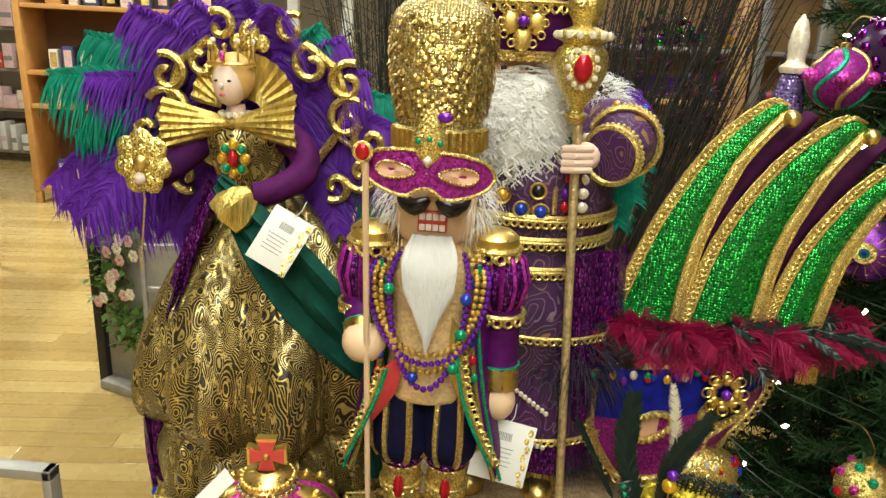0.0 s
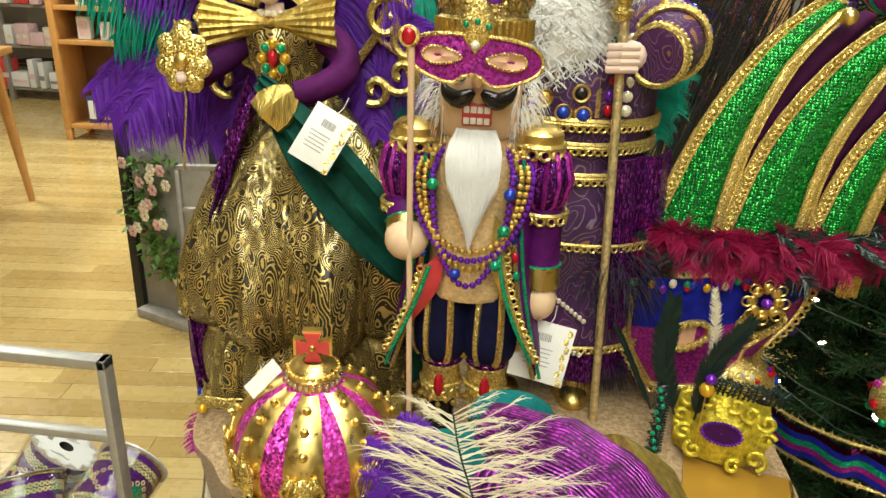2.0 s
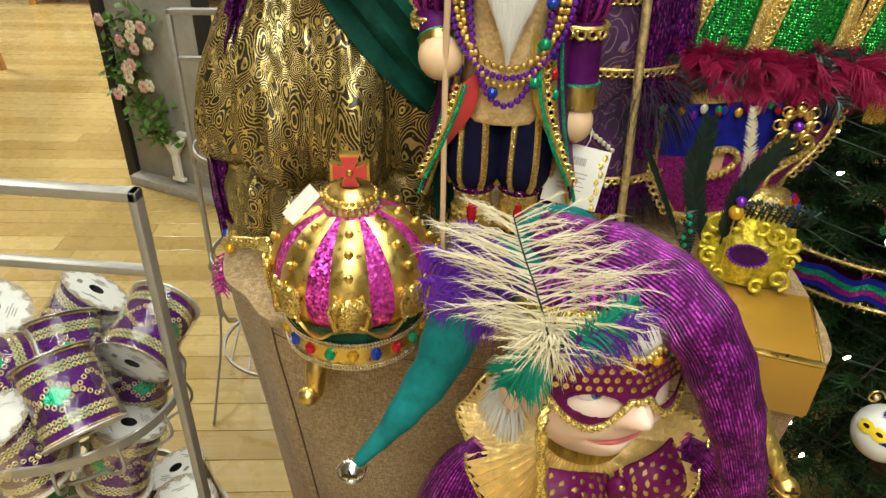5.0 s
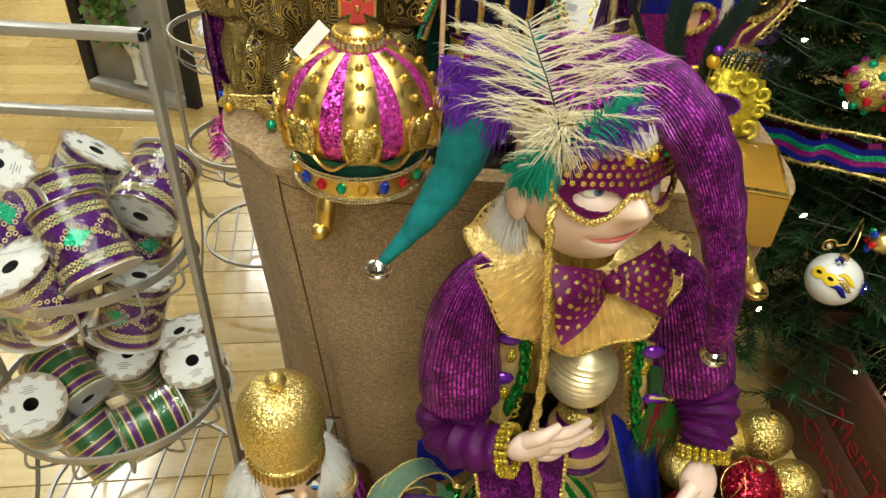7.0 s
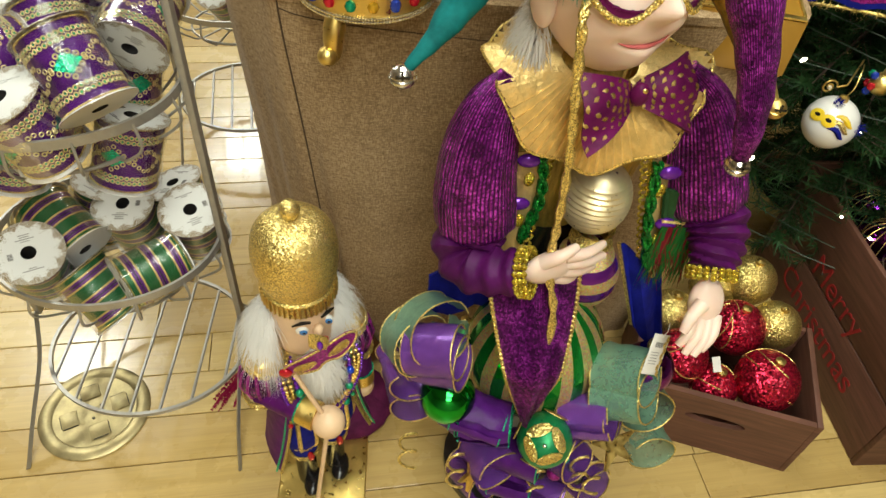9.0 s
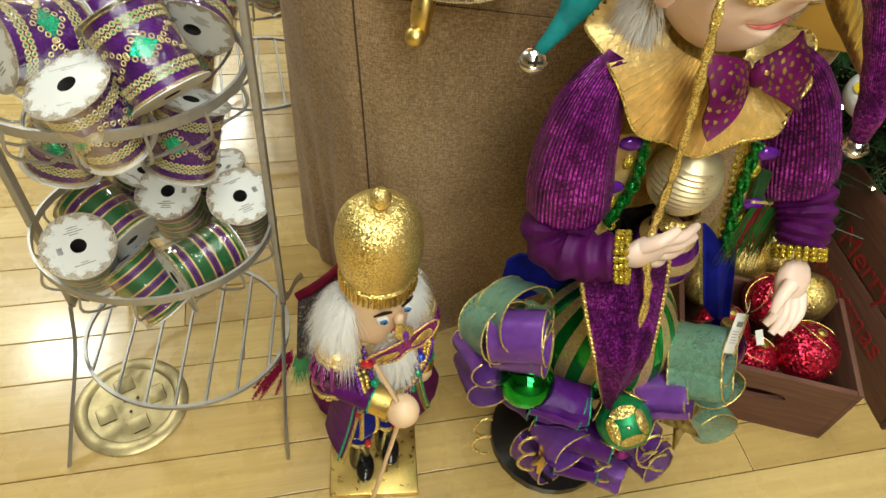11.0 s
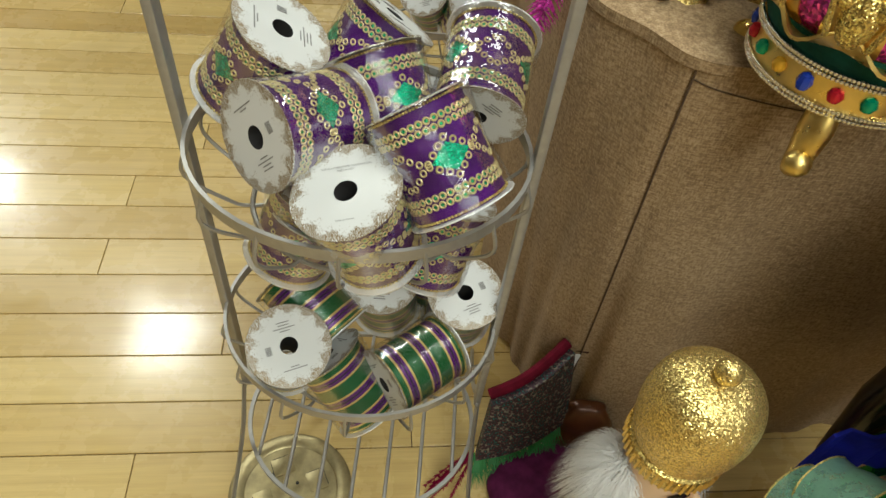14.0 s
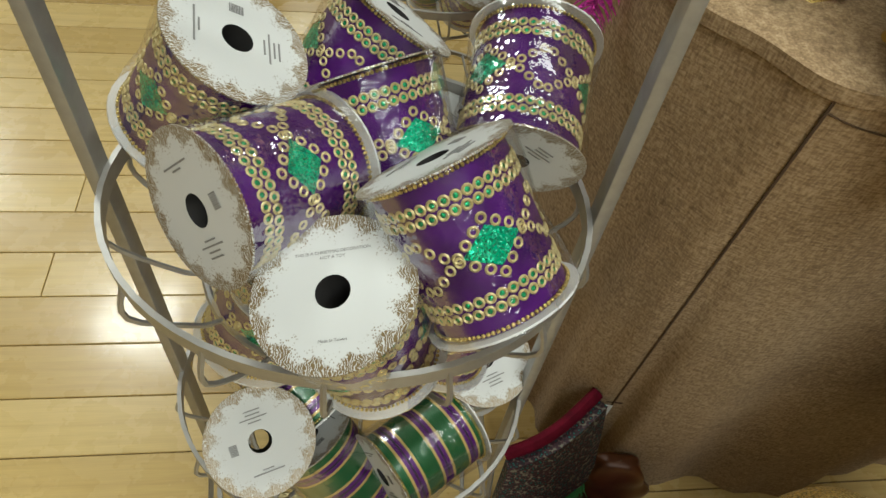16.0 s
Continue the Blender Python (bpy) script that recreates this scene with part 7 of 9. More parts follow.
plum_lining = velvet("plum_lining", (0.040, 0.004, 0.030))
panels = (
    ([(0.292, 1.12, 1.085), (0.335, 1.12, 1.22), (0.395, 1.12, 1.33), (0.455, 1.12, 1.39), (0.475, 1.12, 1.388)], [(0.372, 1.10, 1.085), (0.395, 1.10, 1.20), (0.435, 1.10, 1.305), (0.475, 1.11, 1.365), (0.482, 1.12, 1.378)], green_sequin),
    ([(0.372, 1.13, 1.085), (0.395, 1.13, 1.20), (0.437, 1.13, 1.305), (0.50, 1.13, 1.375), (0.52, 1.14, 1.38)], [(0.385, 1.12, 1.085), (0.42, 1.12, 1.21), (0.47, 1.12, 1.30), (0.52, 1.13, 1.36), (0.53, 1.14, 1.37)], plum_lining),
    ([(0.385, 1.10, 1.085), (0.415, 1.10, 1.21), (0.475, 1.10, 1.315), (0.54, 1.10, 1.375), (0.57, 1.11, 1.372)], [(0.475, 1.09, 1.085), (0.50, 1.09, 1.20), (0.545, 1.09, 1.295), (0.575, 1.10, 1.345), (0.582, 1.11, 1.36)], green_sequin),
    ([(0.475, 1.12, 1.085), (0.50, 1.12, 1.20), (0.545, 1.12, 1.295), (0.60, 1.12, 1.35), (0.62, 1.13, 1.352)], [(0.49, 1.11, 1.085), (0.525, 1.11, 1.20), (0.575, 1.11, 1.285), (0.61, 1.12, 1.33), (0.625, 1.13, 1.342)], plum_lining),
    ([(0.49, 1.09, 1.085), (0.52, 1.09, 1.20), (0.575, 1.09, 1.29), (0.64, 1.09, 1.345), (0.67, 1.10, 1.34)], [(0.55, 1.085, 1.085), (0.575, 1.085, 1.19), (0.615, 1.085, 1.265), (0.655, 1.09, 1.31), (0.68, 1.10, 1.325)], green_sequin))
for k, (l, r, mat) in enumerate(panels):
    rows_ = cap_panel(l, r, mat)
    pn = part("cap_tail", Shape().sheet(rows_, 0.006), mat, cap, "green sequin tail" if mat is green_sequin else "dark plum lining")
    if mat is green_sequin:
        for q, sgn in ((0, -1), (-1, 1)):
            edge = [row[q] for row in rows_]
            s = Shape().sheet([[p + Vector((sgn * 0.011 * (j / 2 - 0.35), -0.004 - 0.002 * (j == 1), 0)) for p in edge] for j in range(3)], 0.003)
            for e in (-0.006, 0.009):
                lace(s, [p + Vector((sgn * e, -0.006, 0)) for p in edge], 0.009, 0.01, (sgn if e > 0 else -sgn, 0, 0.2))
            part("gold_braid", s, gold_trim, pn)
        tip = rows_[-1][3]
        part("bell", Shape().ball(tip + Vector((0.004, -0.006, -0.012)), 0.011, 14), gold_metal, pn)
s = Shape().lathe(smooth_profile([(0.115, 1.03), (0.125, 1.06), (0.118, 1.10), (0.06, 1.18), (0.01, 1.24)], 3), 28, Matrix.Translation(Vector((0.43, 1.22, 0)) - M0), None, 1.1, 0.75)
part("cap_body", s, purple_velvet, cap)
s1, s2, rg = Shape(), Shape(), random.Random(21)
for i in range(64):
    k = i / 63
    p = Vector((0.285 + 0.30 * k, 1.085 - 0.03 * math.sin(math.pi * k) + 0.05 * k, 1.075 - 0.01 * math.sin(math.pi * k) + 0.01 * k))
    tip = p + Vector((rg.uniform(-0.02, 0.05) + 0.06 * (k - 0.4), rg.uniform(-0.05, -0.01), rg.uniform(-0.035, 0.03)))
    (s1 if rg.random() < 0.8 else s2).plume([p - M0, p.lerp(tip, 0.5) + Vector((0, 0, 0.012)) - M0, tip - M0], 0.036, 80, 0.3, rg, 0.0009, 0.7, 0.001, 0.45)
for i in range(20):
    p = Vector((0.40 + 0.21 * rg.random(), 1.07, 1.085))
    tip = p + Vector((rg.uniform(0.04, 0.12), rg.uniform(-0.04, 0.0), rg.uniform(-0.03, 0.02)))
    (s2 if i % 2 else s1).plume([p - M0, p.lerp(tip, 0.5) + Vector((0, 0, 0.016)) - M0, tip - M0], 0.013, 60, 0.15, rg, 0.0016, 1.6, 0.001, 0.1)
for tx, tz in ((0.235, 1.03), (0.245, 1.06), (0.225, 1.00), (0.26, 1.13)):
    s2.plume(curve_pts([W(0.30, 1.09, 1.065), W(0.27, 1.08, 1.075), W(tx, 1.07, tz)], 6), 0.010, 50, 0.15, rg, 0.0014, 1.6, 0.001, 0.1)
part("red_plumage", s1, red_feather, cap, "dark red feather boa")
part("black_plumage", s2, black_feather, cap, "black-tipped feathers")
# the face of the mask: a curved shield, blue above, plum below
for nm, z0, z1, mat in (("brow", 0.965, 1.040, blue_velvet), ("cheek", 0.875, 0.965, plum_glitter)):
    rows_ = []
    for i in range(8):
        z = z0 + (z1 - z0) * i / 7
        half = 0.134 if z > 0.965 else 0.134 - 0.045 * ((0.965 - z) / 0.09) ** 1.6
        rows_.append([W(0.398 + half * (j / 10 - 1), 1.055 + 0.05 * (j / 10 - 1) ** 2 + 0.035 * (j / 10 - 1), z + 0.02 * (j / 10 - 1)) for j in range(21)])
    sh = part(nm, Shape().sheet(rows_, 0.004), mat, cap)
    if nm == "brow":
        brow_rows = rows_
    else:
        cheek_rows = rows_
s = Shape()
side = [r[0] for r in cheek_rows] + [r[0] for r in brow_rows]
lace(s, [p + Vector((0, -0.006, 0)) for p in side], 0.014, 0.01, (1, 0, 0))
s.tube([p + Vector((0.004, -0.004, 0)) for p in side], 0.006, 6)
side = [r[-1] for r in cheek_rows] + [r[-1] for r in brow_rows]
lace(s, [p + Vector((0, -0.006, 0)) for p in side], 0.014, 0.01, (-1, 0, 0))
lace(s, [p + Vector((0, -0.006, 0)) for p in cheek_rows[0]], 0.014, 0.01)
s.tube([p + Vector((0, -0.004, 0)) for p in cheek_rows[0]], 0.005, 6)
part("braid_edge", s, gold_trim, cap)
for q in (0.30, 0.71):
    j = int(q * 20)
    c = cheek_rows[5][j] + Vector((0, -0.008, 0.020))
    s = Shape()
    pts = [c + Vector((0.030 * math.cos(a) * (1.1 if q > .5 else 1), 0.01 * math.cos(a), 0.019 * math.sin(a) + 0.004 * math.cos(a))) for a in [2 * math.pi * i / 24 for i in range(25)]]
    s.tube(pts, 0.0045, 6)
    beads(s, [p + Vector((0, -0.004, 0)) for p in pts], 0.005)
    s.tube([pts[12 if q < .5 else 20] + Vector((0, -0.003, 0)), pts[20] + Vector((-0.03, -0.002, -0.03)), pts[20] + Vector((-0.036, 0, -0.065))], 0.004, 6)
    part("eye_trim", s, gold_trim, cap)
    s = Shape().sheet([[c + (p - c) * e + Vector((0, 0.004, 0)) for p in pts] for e in (0.95, 0.5, 0.02)], 0.001)
    part("eye_hole", s, black_paint if q > .5 else tan_skin, cap)
c = W(0.437, 1.038, 1.012)
s = Shape()
for i in range(8):
    a = math.pi / 4 * i
    s.ball(c + Vector((0.017 * math.cos(a), 0, 0.019 * math.sin(a))), 0.0075, 10, (1, 0.35, 1.1))
    s.ring((0, 0, 0), 0.007, 0.0014, 10, 4, Matrix.Translation(c + Vector((0.024 * math.cos(a), -0.002, 0.026 * math.sin(a)))) @ Matrix.Rotation(math.pi / 2, 4, "X"))
ros = tagged(part("rosette", s, gold_metal, cap), kind="stuff")
part("rosette_gem", Shape().ball(c + Vector((0, -0.006, 0)), 0.0075, 10), purple_gem, ros)
for i in range(24):
    p = brow_rows[6][min(20, int(i * 0.85))] + Vector((rg.uniform(-.004, .004), -0.008, rg.uniform(-0.004, 0.008)))
    part("gem", Shape().ball(p, 0.0055, 8, (1, 0.6, 1.3)), (green_gem, red_gem, blue_gem, amber_gem, purple_gem, pearl)[i % 6], cap)
s = Shape()
for i in range(60):
    x = 0.575 + 0.03 * rg.random()
    s.tube([W(x, 1.16, 1.05), W(x + 0.006, 1.155, 1.02), W(x + 0.008, 1.16, 0.975 + 0.01 * rg.random())], 0.0014, 4)
part("tassel", s, gold_trim, cap)
chin = Shape().ball(W(0.445, 1.075, 0.872), 0.040, 20, (1.15, 0.8, 0.85))
part("chin_boss", chin, gold_glitter, cap)
for i in range(22):
    a, b = rg.uniform(math.pi, 2 * math.pi), rg.uniform(-0.8, 0.9)
    p = W(0.445 + 0.046 * math.cos(a) * math.cos(b), 1.075 + 0.032 * math.sin(a) * math.cos(b), 0.872 + 0.034 * math.sin(b))
    part("gem", Shape().ball(p, 0.0042, 7), (red_gem, pearl, blue_gem, amber_gem, purple_gem)[i % 5], cap)
part("stand", Shape().lathe([(0.07, 0.0), (0.07, 0.008), (0.012, 0.016), (0.012, 0.24)], 24, Matrix.Translation(W(0.44, 1.20, 0.802))), gold_metal, cap)

# ---- small yellow mask on an amber riser ----
riser = thing("amber_riser", "glossy amber acrylic display riser under a mask", "riser", (0.392, 0.872, TOP + 0.002), -14)
amber = Nodes("amber_acrylic")
amber.put(Base_Color=(0.36, 0.19, 0.025), Roughness=0.3, Metallic=0.15, Coat_Weight=0.5)
amber.bump(amber.noise(amber.coords(), 25, 3), 0.2, 0.004)
part("top_plate", Shape().box((0, 0, 0.011), (0.13, 0.144, 0.008), 0.002), amber.mat, riser)
part("side_plate", Shape().box((0.067, -0.02, -0.026), (0.004, 0.104, 0.078), 0.001), amber.mat, riser)
part("front_plate", Shape().box((0, -0.0740, -0.026), (0.13, 0.004, 0.078), 0.001), amber.mat, riser)
part("gold_edge", Shape().box((0, -0.0720, 0.016), (0.132, 0.010, 0.003), 0.001), gold_metal, riser)
part("gold_edge", Shape().box((0.065, 0, 0.016), (0.004, 0.132, 0.003), 0.001), gold_metal, riser)

ym = thing("feathered_mask", "small yellow-gold mask with scrolls and tall black feathers", "mask", (0.380, 0.935, 0.8185), -16)
ydark = crinkle("yellow_leaf", (0.80, 0.64, 0.05), 0.55, 0.30, (45, 45, 45), 0.4)
Y0 = Matrix.Rotation(radians(-14), 4, "X")
rows_ = []
for i in range(9):
    z = 0.004 + 0.092 * i / 8
    rows_.append([Y0 @ Vector((0.062 * (j / 8 - 1) * (1 - 0.10 * abs(i / 4 - 1)), 0.035 * (j / 8 - 1) ** 2 - 0.012 * math.sin(math.pi * i / 8), z + 0.010 * math.cos(math.pi * (j / 8 - 1)) * (1 if i > 6 else 0))) for j in range(17)])
part("face", Shape().sheet(rows_, 0.004), ydark, ym)
s = Shape()
for cx_, cz_, r_, t_, st in ((-0.045, 0.080, 0.014, 1.2, 0), (-0.02, 0.088, 0.011, 1.1, 1.5), (0.03, 0.082, 0.014, 1.2, 2.4), (0.052, 0.070, 0.012, 1.1, 3.4), (-0.052, 0.055, 0.012, 1.2, 4), (0.046, 0.020, 0.014, 1.2, 5), (-0.03, 0.018, 0.012, 1.1, 2), (-0.045, 0.035, 0.012, 1.2, 1), (0.055, 0.045, 0.012, 1.1, 0.4), (0.01, 0.090, 0.010, 1, 4), (0.02, 0.010, 0.010, 1, 1)):
    y_ = 0.035 * (cx_ / 0.062) ** 2 - 0.016
    s.tube([Y0 @ Vector(p) for p in spiral((cx_, y_, cz_), r_, t_, st, 16)], 0.0034, 6)
tagged(part("scroll_relief", s, ydark, ym), kind="stuff")
eye = [(0.0 + 0.024 * math.cos(a), 0.050 + 0.014 * math.sin(a)) for a in [2 * math.pi * i / 24 for i in range(25)]]
part("eye_opening", Shape().sheet([[Y0 @ Vector((x * e, -0.0145, 0.05 + (z - 0.05) * e)) for x, z in eye] for e in (1, 0.5, 0.02)], 0.001), purple_velvet, ym)
s = Shape()
beads(s, [Y0 @ Vector((x, -0.016, z)) for x, z in eye], 0.0022)
part("eye_trim", s, purple_gem, ym)
part("amber_bead", Shape().ball((-0.028, -0.006, 0.112), 0.010, 12), amber_gem, ym)
part("lilac_bead", Shape().ball((-0.026, -0.006, 0.127), 0.0075, 12), purple_gem, ym)
for k, (bx, tx, tz, w, ln) in enumerate(((-0.06, -0.085, 0.225, 0.030, 0), (-0.035, 0.005, 0.215, 0.027, 0), (-0.09, -0.15, 0.175, 0.008, 0))):
    s = Shape()
    pts = curve_pts([(bx, 0.01, 0.055), ((bx + tx) / 2 - 0.012, 0.0, 0.14), (tx, -0.005, tz)], 12)
    s.plume(pts, w, 260, 0.0, rg, 0.0018, 1.6, 0.0014, 0.03)
    part("black_feather", s, black_feather, ym, "glossy green-black cock feather")
s = Shape().plume(curve_pts([(-0.03, 0.01, 0.12), (-0.03, 0.005, 0.18), (-0.042, 0.0, 0.245)], 8), 0.014, 70, 0.1, rg, 0.001, 1.2, 0.001, 0.1)
part("cream_feather", s, cream_feather, ym, "cream hackle feather")
s = Shape()
for i in range(26):
    s.plume([(-0.068, 0.008, 0.10 - 0.0045 * i), (-0.078, 0.0, 0.10 - 0.0045 * i), (-0.088 + 0.004 * (i % 3), -0.002, 0.094 - 0.0045 * i)], 0.007, 8, 0.2, rg, 0.001)
for i in range(14):
    s.plume([(-0.02 + 0.006 * i, 0.01, 0.10), (-0.018 + 0.006 * i, 0.0, 0.118 + 0.004 * (i % 3)), (-0.012 + 0.006 * i, 0.004, 0.128)], 0.008, 10, 0.2, rg, 0.001)
tagged(part("dark_fringe", s, black_feather, ym), kind="stuff")
for i in range(10):
    part("green_sequin", Shape().ball((-0.082 + 0.003 * (i % 3), -0.006, 0.095 - 0.011 * i), 0.0035, 7), green_glitter, ym)
part("pin", Shape().tube([(-0.028, -0.004, 0.03), (-0.028, -0.004, 0.10)], 0.001, 5), gold_metal, ym)

# ---- ribbons and baubles at the jester's foot ----
organza_p = plain("purple_organza", (0.19, 0.06, 0.36), 0.25, 0.25, 120, 0.35, 0.3, Alpha=0.66)
organza_g = plain("green_organza", (0.20, 0.38, 0.27), 0.28, 0.15, 120, 0.3, 0.3, Alpha=0.52)
satin_p = velvet("purple_satin", (0.07, 0.01, 0.14), 0.3, 0.35)
garl = thing("ribbon_garland", "purple and green organza ribbon garland with baubles", "garland", (0.13, 0.56, 0.0))
G0 = Vector((0.13, 0.56, 0.0))


def loop(c, way, r, w, mat, edge=None, spin=0.0):
    """A ribbon loop: a wide band bent round."""
    m = Matrix.Translation(Vector(c) - G0) @ frame_of(way) @ Matrix.Rotation(radians(spin), 4, "Z")
    n, w, r = 22, w * 1.25, r * 0.92
    rows_ = [[m @ Vector(((r * (1 + 0.10 * math.sin(2 * a)) + 0.004 * math.sin(3 * j + a)) * math.cos(a), r * 0.85 * math.sin(a), w * (j / 4 - 0.5))) for a in [2 * math.pi * 0.94 * i / n for i in range(n + 1)]] for j in range(5)]
    ob = part("ribbon_loop", Shape().sheet(rows_, 0.0006), mat, garl, "sheer purple ribbon" if mat is organza_p else "sheer green ribbon" if mat is organza_g else "purple satin ribbon")
    s = Shape()
    for q in (0, -1):
        s.tube(rows_[q], 0.0011, 5)
    tagged(part("wired_edge", s, edge or gold_trim, ob), kind="stuff")


for c, way, r, w, mat in (((-0.015, 0.53, 0.505), (0.3, -0.6, 0.5), 0.048, 0.05, organza_g), ((-0.005, 0.505, 0.475), (0.9, -0.4, 0.3), 0.038, 0.055, organza_p), ((-0.045, 0.52, 0.43), (0.3, -0.9, 0.1), 0.038, 0.05, organza_p),
                          ((0.055, 0.475, 0.385), (0.9, -0.3, -0.1), 0.035, 0.055, satin_p), ((0.205, 0.475, 0.39), (0.8, -0.4, 0.5), 0.038, 0.055, organza_p), ((0.245, 0.50, 0.455), (0.7, -0.5, 0.5), 0.042, 0.055, organza_g),
                          ((0.285, 0.51, 0.375), (0.1, -0.8, 0.4), 0.042, 0.05, organza_g), ((0.075, 0.46, 0.30), (0.4, -0.9, 0.2), 0.038, 0.05, organza_p), ((0.115, 0.46, 0.30), (0.9, -0.4, 0.1), 0.036, 0.06, satin_p), ((0.185, 0.465, 0.305), (0.5, -0.7, 0.4), 0.036, 0.05, organza_p),
                          ((0.02, 0.52, 0.33), (0.7, -0.6, 0.0), 0.036, 0.05, satin_p), ((0.24, 0.53, 0.31), (0.2, -0.8, 0.3), 0.036, 0.05, organza_p), ((0.13, 0.50, 0.245), (0.9, -0.2, 0.2), 0.036, 0.06, satin_p),
                          ((-0.036, 0.530, 0.482), (0.3, -0.7, 0.5), 0.045, 0.050, organza_g), ((-0.012, 0.500, 0.500), (0.85, -0.3, 0.35), 0.036, 0.055, organza_p), ((-0.042, 0.520, 0.374), (0.2, -0.9, 0.1), 0.036, 0.050, organza_p), ((0.064, 0.470, 0.379), (0.9, -0.2, 0.1), 0.034, 0.055, satin_p), ((0.062, 0.470, 0.215), (0.5, -0.8, 0.2), 0.036, 0.050, organza_p), ((0.121, 0.460, 0.218), (0.9, -0.3, 0.1), 0.034, 0.050, satin_p), ((0.201, 0.470, 0.398), (0.8, -0.3, 0.45), 0.036, 0.055, organza_p), ((0.244, 0.480, 0.433), (0.7, -0.4, 0.5), 0.040, 0.055, organza_g), ((0.322, 0.500, 0.272), (0.1, -0.9, 0.3), 0.038, 0.045, organza_g), ((0.233, 0.470, 0.218), (0.4, -0.8, 0.3), 0.036, 0.050, organza_p), ((0.176, 0.460, 0.178), (0.8, -0.5, 0.1), 0.034, 0.050, organza_p)):
    loop(c, way, r, w, mat, green_glitter if mat is satin_p else None, R.uniform(0, 360))
green_foil, purple_foil = shiny("green_foil", (0.02, 0.42, 0.05), 0.08), shiny("purple_foil", (0.22, 0.03, 0.42), 0.08)
for c, r, mat in (((0.010, 0.488, 0.413), 0.038, green_foil), ((0.289, 0.530, 0.426), 0.037, purple_foil), ((0.04, 0.60, 0.38), 0.034, green_foil), ((0.20, 0.56, 0.28), 0.034, green_foil)):
    b = part("bauble", Shape().ball(Vector(c) - G0, r, 26), mat, garl, "shiny foil bauble")
    part("bauble_cap", Shape().lathe([(0.008, 0), (0.008, 0.008), (0.001, 0.010)], 12, Matrix.Translation(Vector(c) - G0 + Vector((0, 0.01, r - 0.002)))), gold_metal, b)
gb = part("bauble", Shape().ball(Vector((0.140, 0.440, 0.385)) - G0, 0.037, 28), shiny("green_satin", (0.01, 0.24, 0.08), 0.35, 0.5), garl, "green bauble with gold glitter petals")
fm = Matrix.Translation(Vector((0.140, 0.440, 0.385)) - G0) @ frame_of((-0.2, -0.62, 0.75))
for i in range(4):
    for far_ in (0.55, 1.55):
        a = math.pi / 2 * i + 0.6 + (math.pi / 4 if far_ > 1 else 0)
        v = Vector((math.sin(far_) * math.cos(a), math.sin(far_) * math.sin(a), math.cos(far_)))
        part("petal", Shape().ball((0, 0, 0), 0.015, 10, (1.25, 0.6, 0.12), fm @ Matrix.Translation(v * 0.0368) @ frame_of(v) @ Matrix.Rotation(0, 4, "Z")), gold_glitter, gb)
part("petal_gem", Shape().ball(fm @ Vector((0, 0, 0.039)), 0.003, 8), silver, gb)
st = Shape()
star = []
for i in range(10):
    q = 0.040 if i % 2 == 0 else 0.014
    star.append((q * math.cos(math.pi * i / 5 + 0.3), q * math.sin(math.pi * i / 5 + 0.3)))
part("star", Shape().prism(star, -0.003, 0.003, Matrix.Translation(Vector((0.262, 0.475, 0.305)) - G0) @ frame_of((0.2, -0.6, 0.8))), gold_metal, garl, "gold star")
part("star", Shape().prism(star, -0.003, 0.003, Matrix.Translation(Vector((0.055, 0.445, 0.27)) - G0) @ frame_of((0.6, -0.6, 0.3)) @ Matrix.Diagonal((0.7, 0.7, 1, 1))), gold_metal, garl)
for c in ((-0.04, 0.47, 0.34), (0.205, 0.45, 0.315), (0.235, 0.46, 0.28), (0.15, 0.45, 0.27), (0.03, 0.46, 0.30)):
    s = Shape().tube([p - G0 for p in [Vector((c[0] + 0.012 * math.cos(a), c[1] - 0.002 * a, c[2] + 0.012 * math.sin(a) - 0.004 * a)) for a in [0.6 * i for i in range(22)]]], 0.0022, 5)
    part("gold_curl", s, gold_trim, garl)
for i in range(7):
    c = Vector((0.10 + 0.02 * i, 0.455 + 0.008 * (i % 2), 0.24 + 0.015 * (i % 3)))
    part("dark_bead", Shape().ball(c - G0, 0.012, 10), (black_paint, plum_glitter, green_glitter)[i % 3], garl)
swing_tag((0.272, 0.50, 0.50), (0.5, -0.7, 0.4), 0.035, 0.055, -35, "near the jester")

# ---- wooden crates with glitter balls ----
crate_wood = Nodes("brown_crate")
at_ = crate_wood.coords("Object", (4, 4, 50))
crate_wood.put(Base_Color=crate_wood.ramp(crate_wood.noise(at_, 2.0, 4), (0.3, (0.075, 0.028, 0.016)), (0.7, (0.15, 0.062, 0.038))), Roughness=0.62)
crate_wood.bump(crate_wood.noise(at_, 3.0, 4), 0.25, 0.002)
crate_wood = crate_wood.mat
red_stencil = plain("red_stencil", (0.30, 0.010, 0.010), 0.7, 0, 60, 0.25, 0.1)


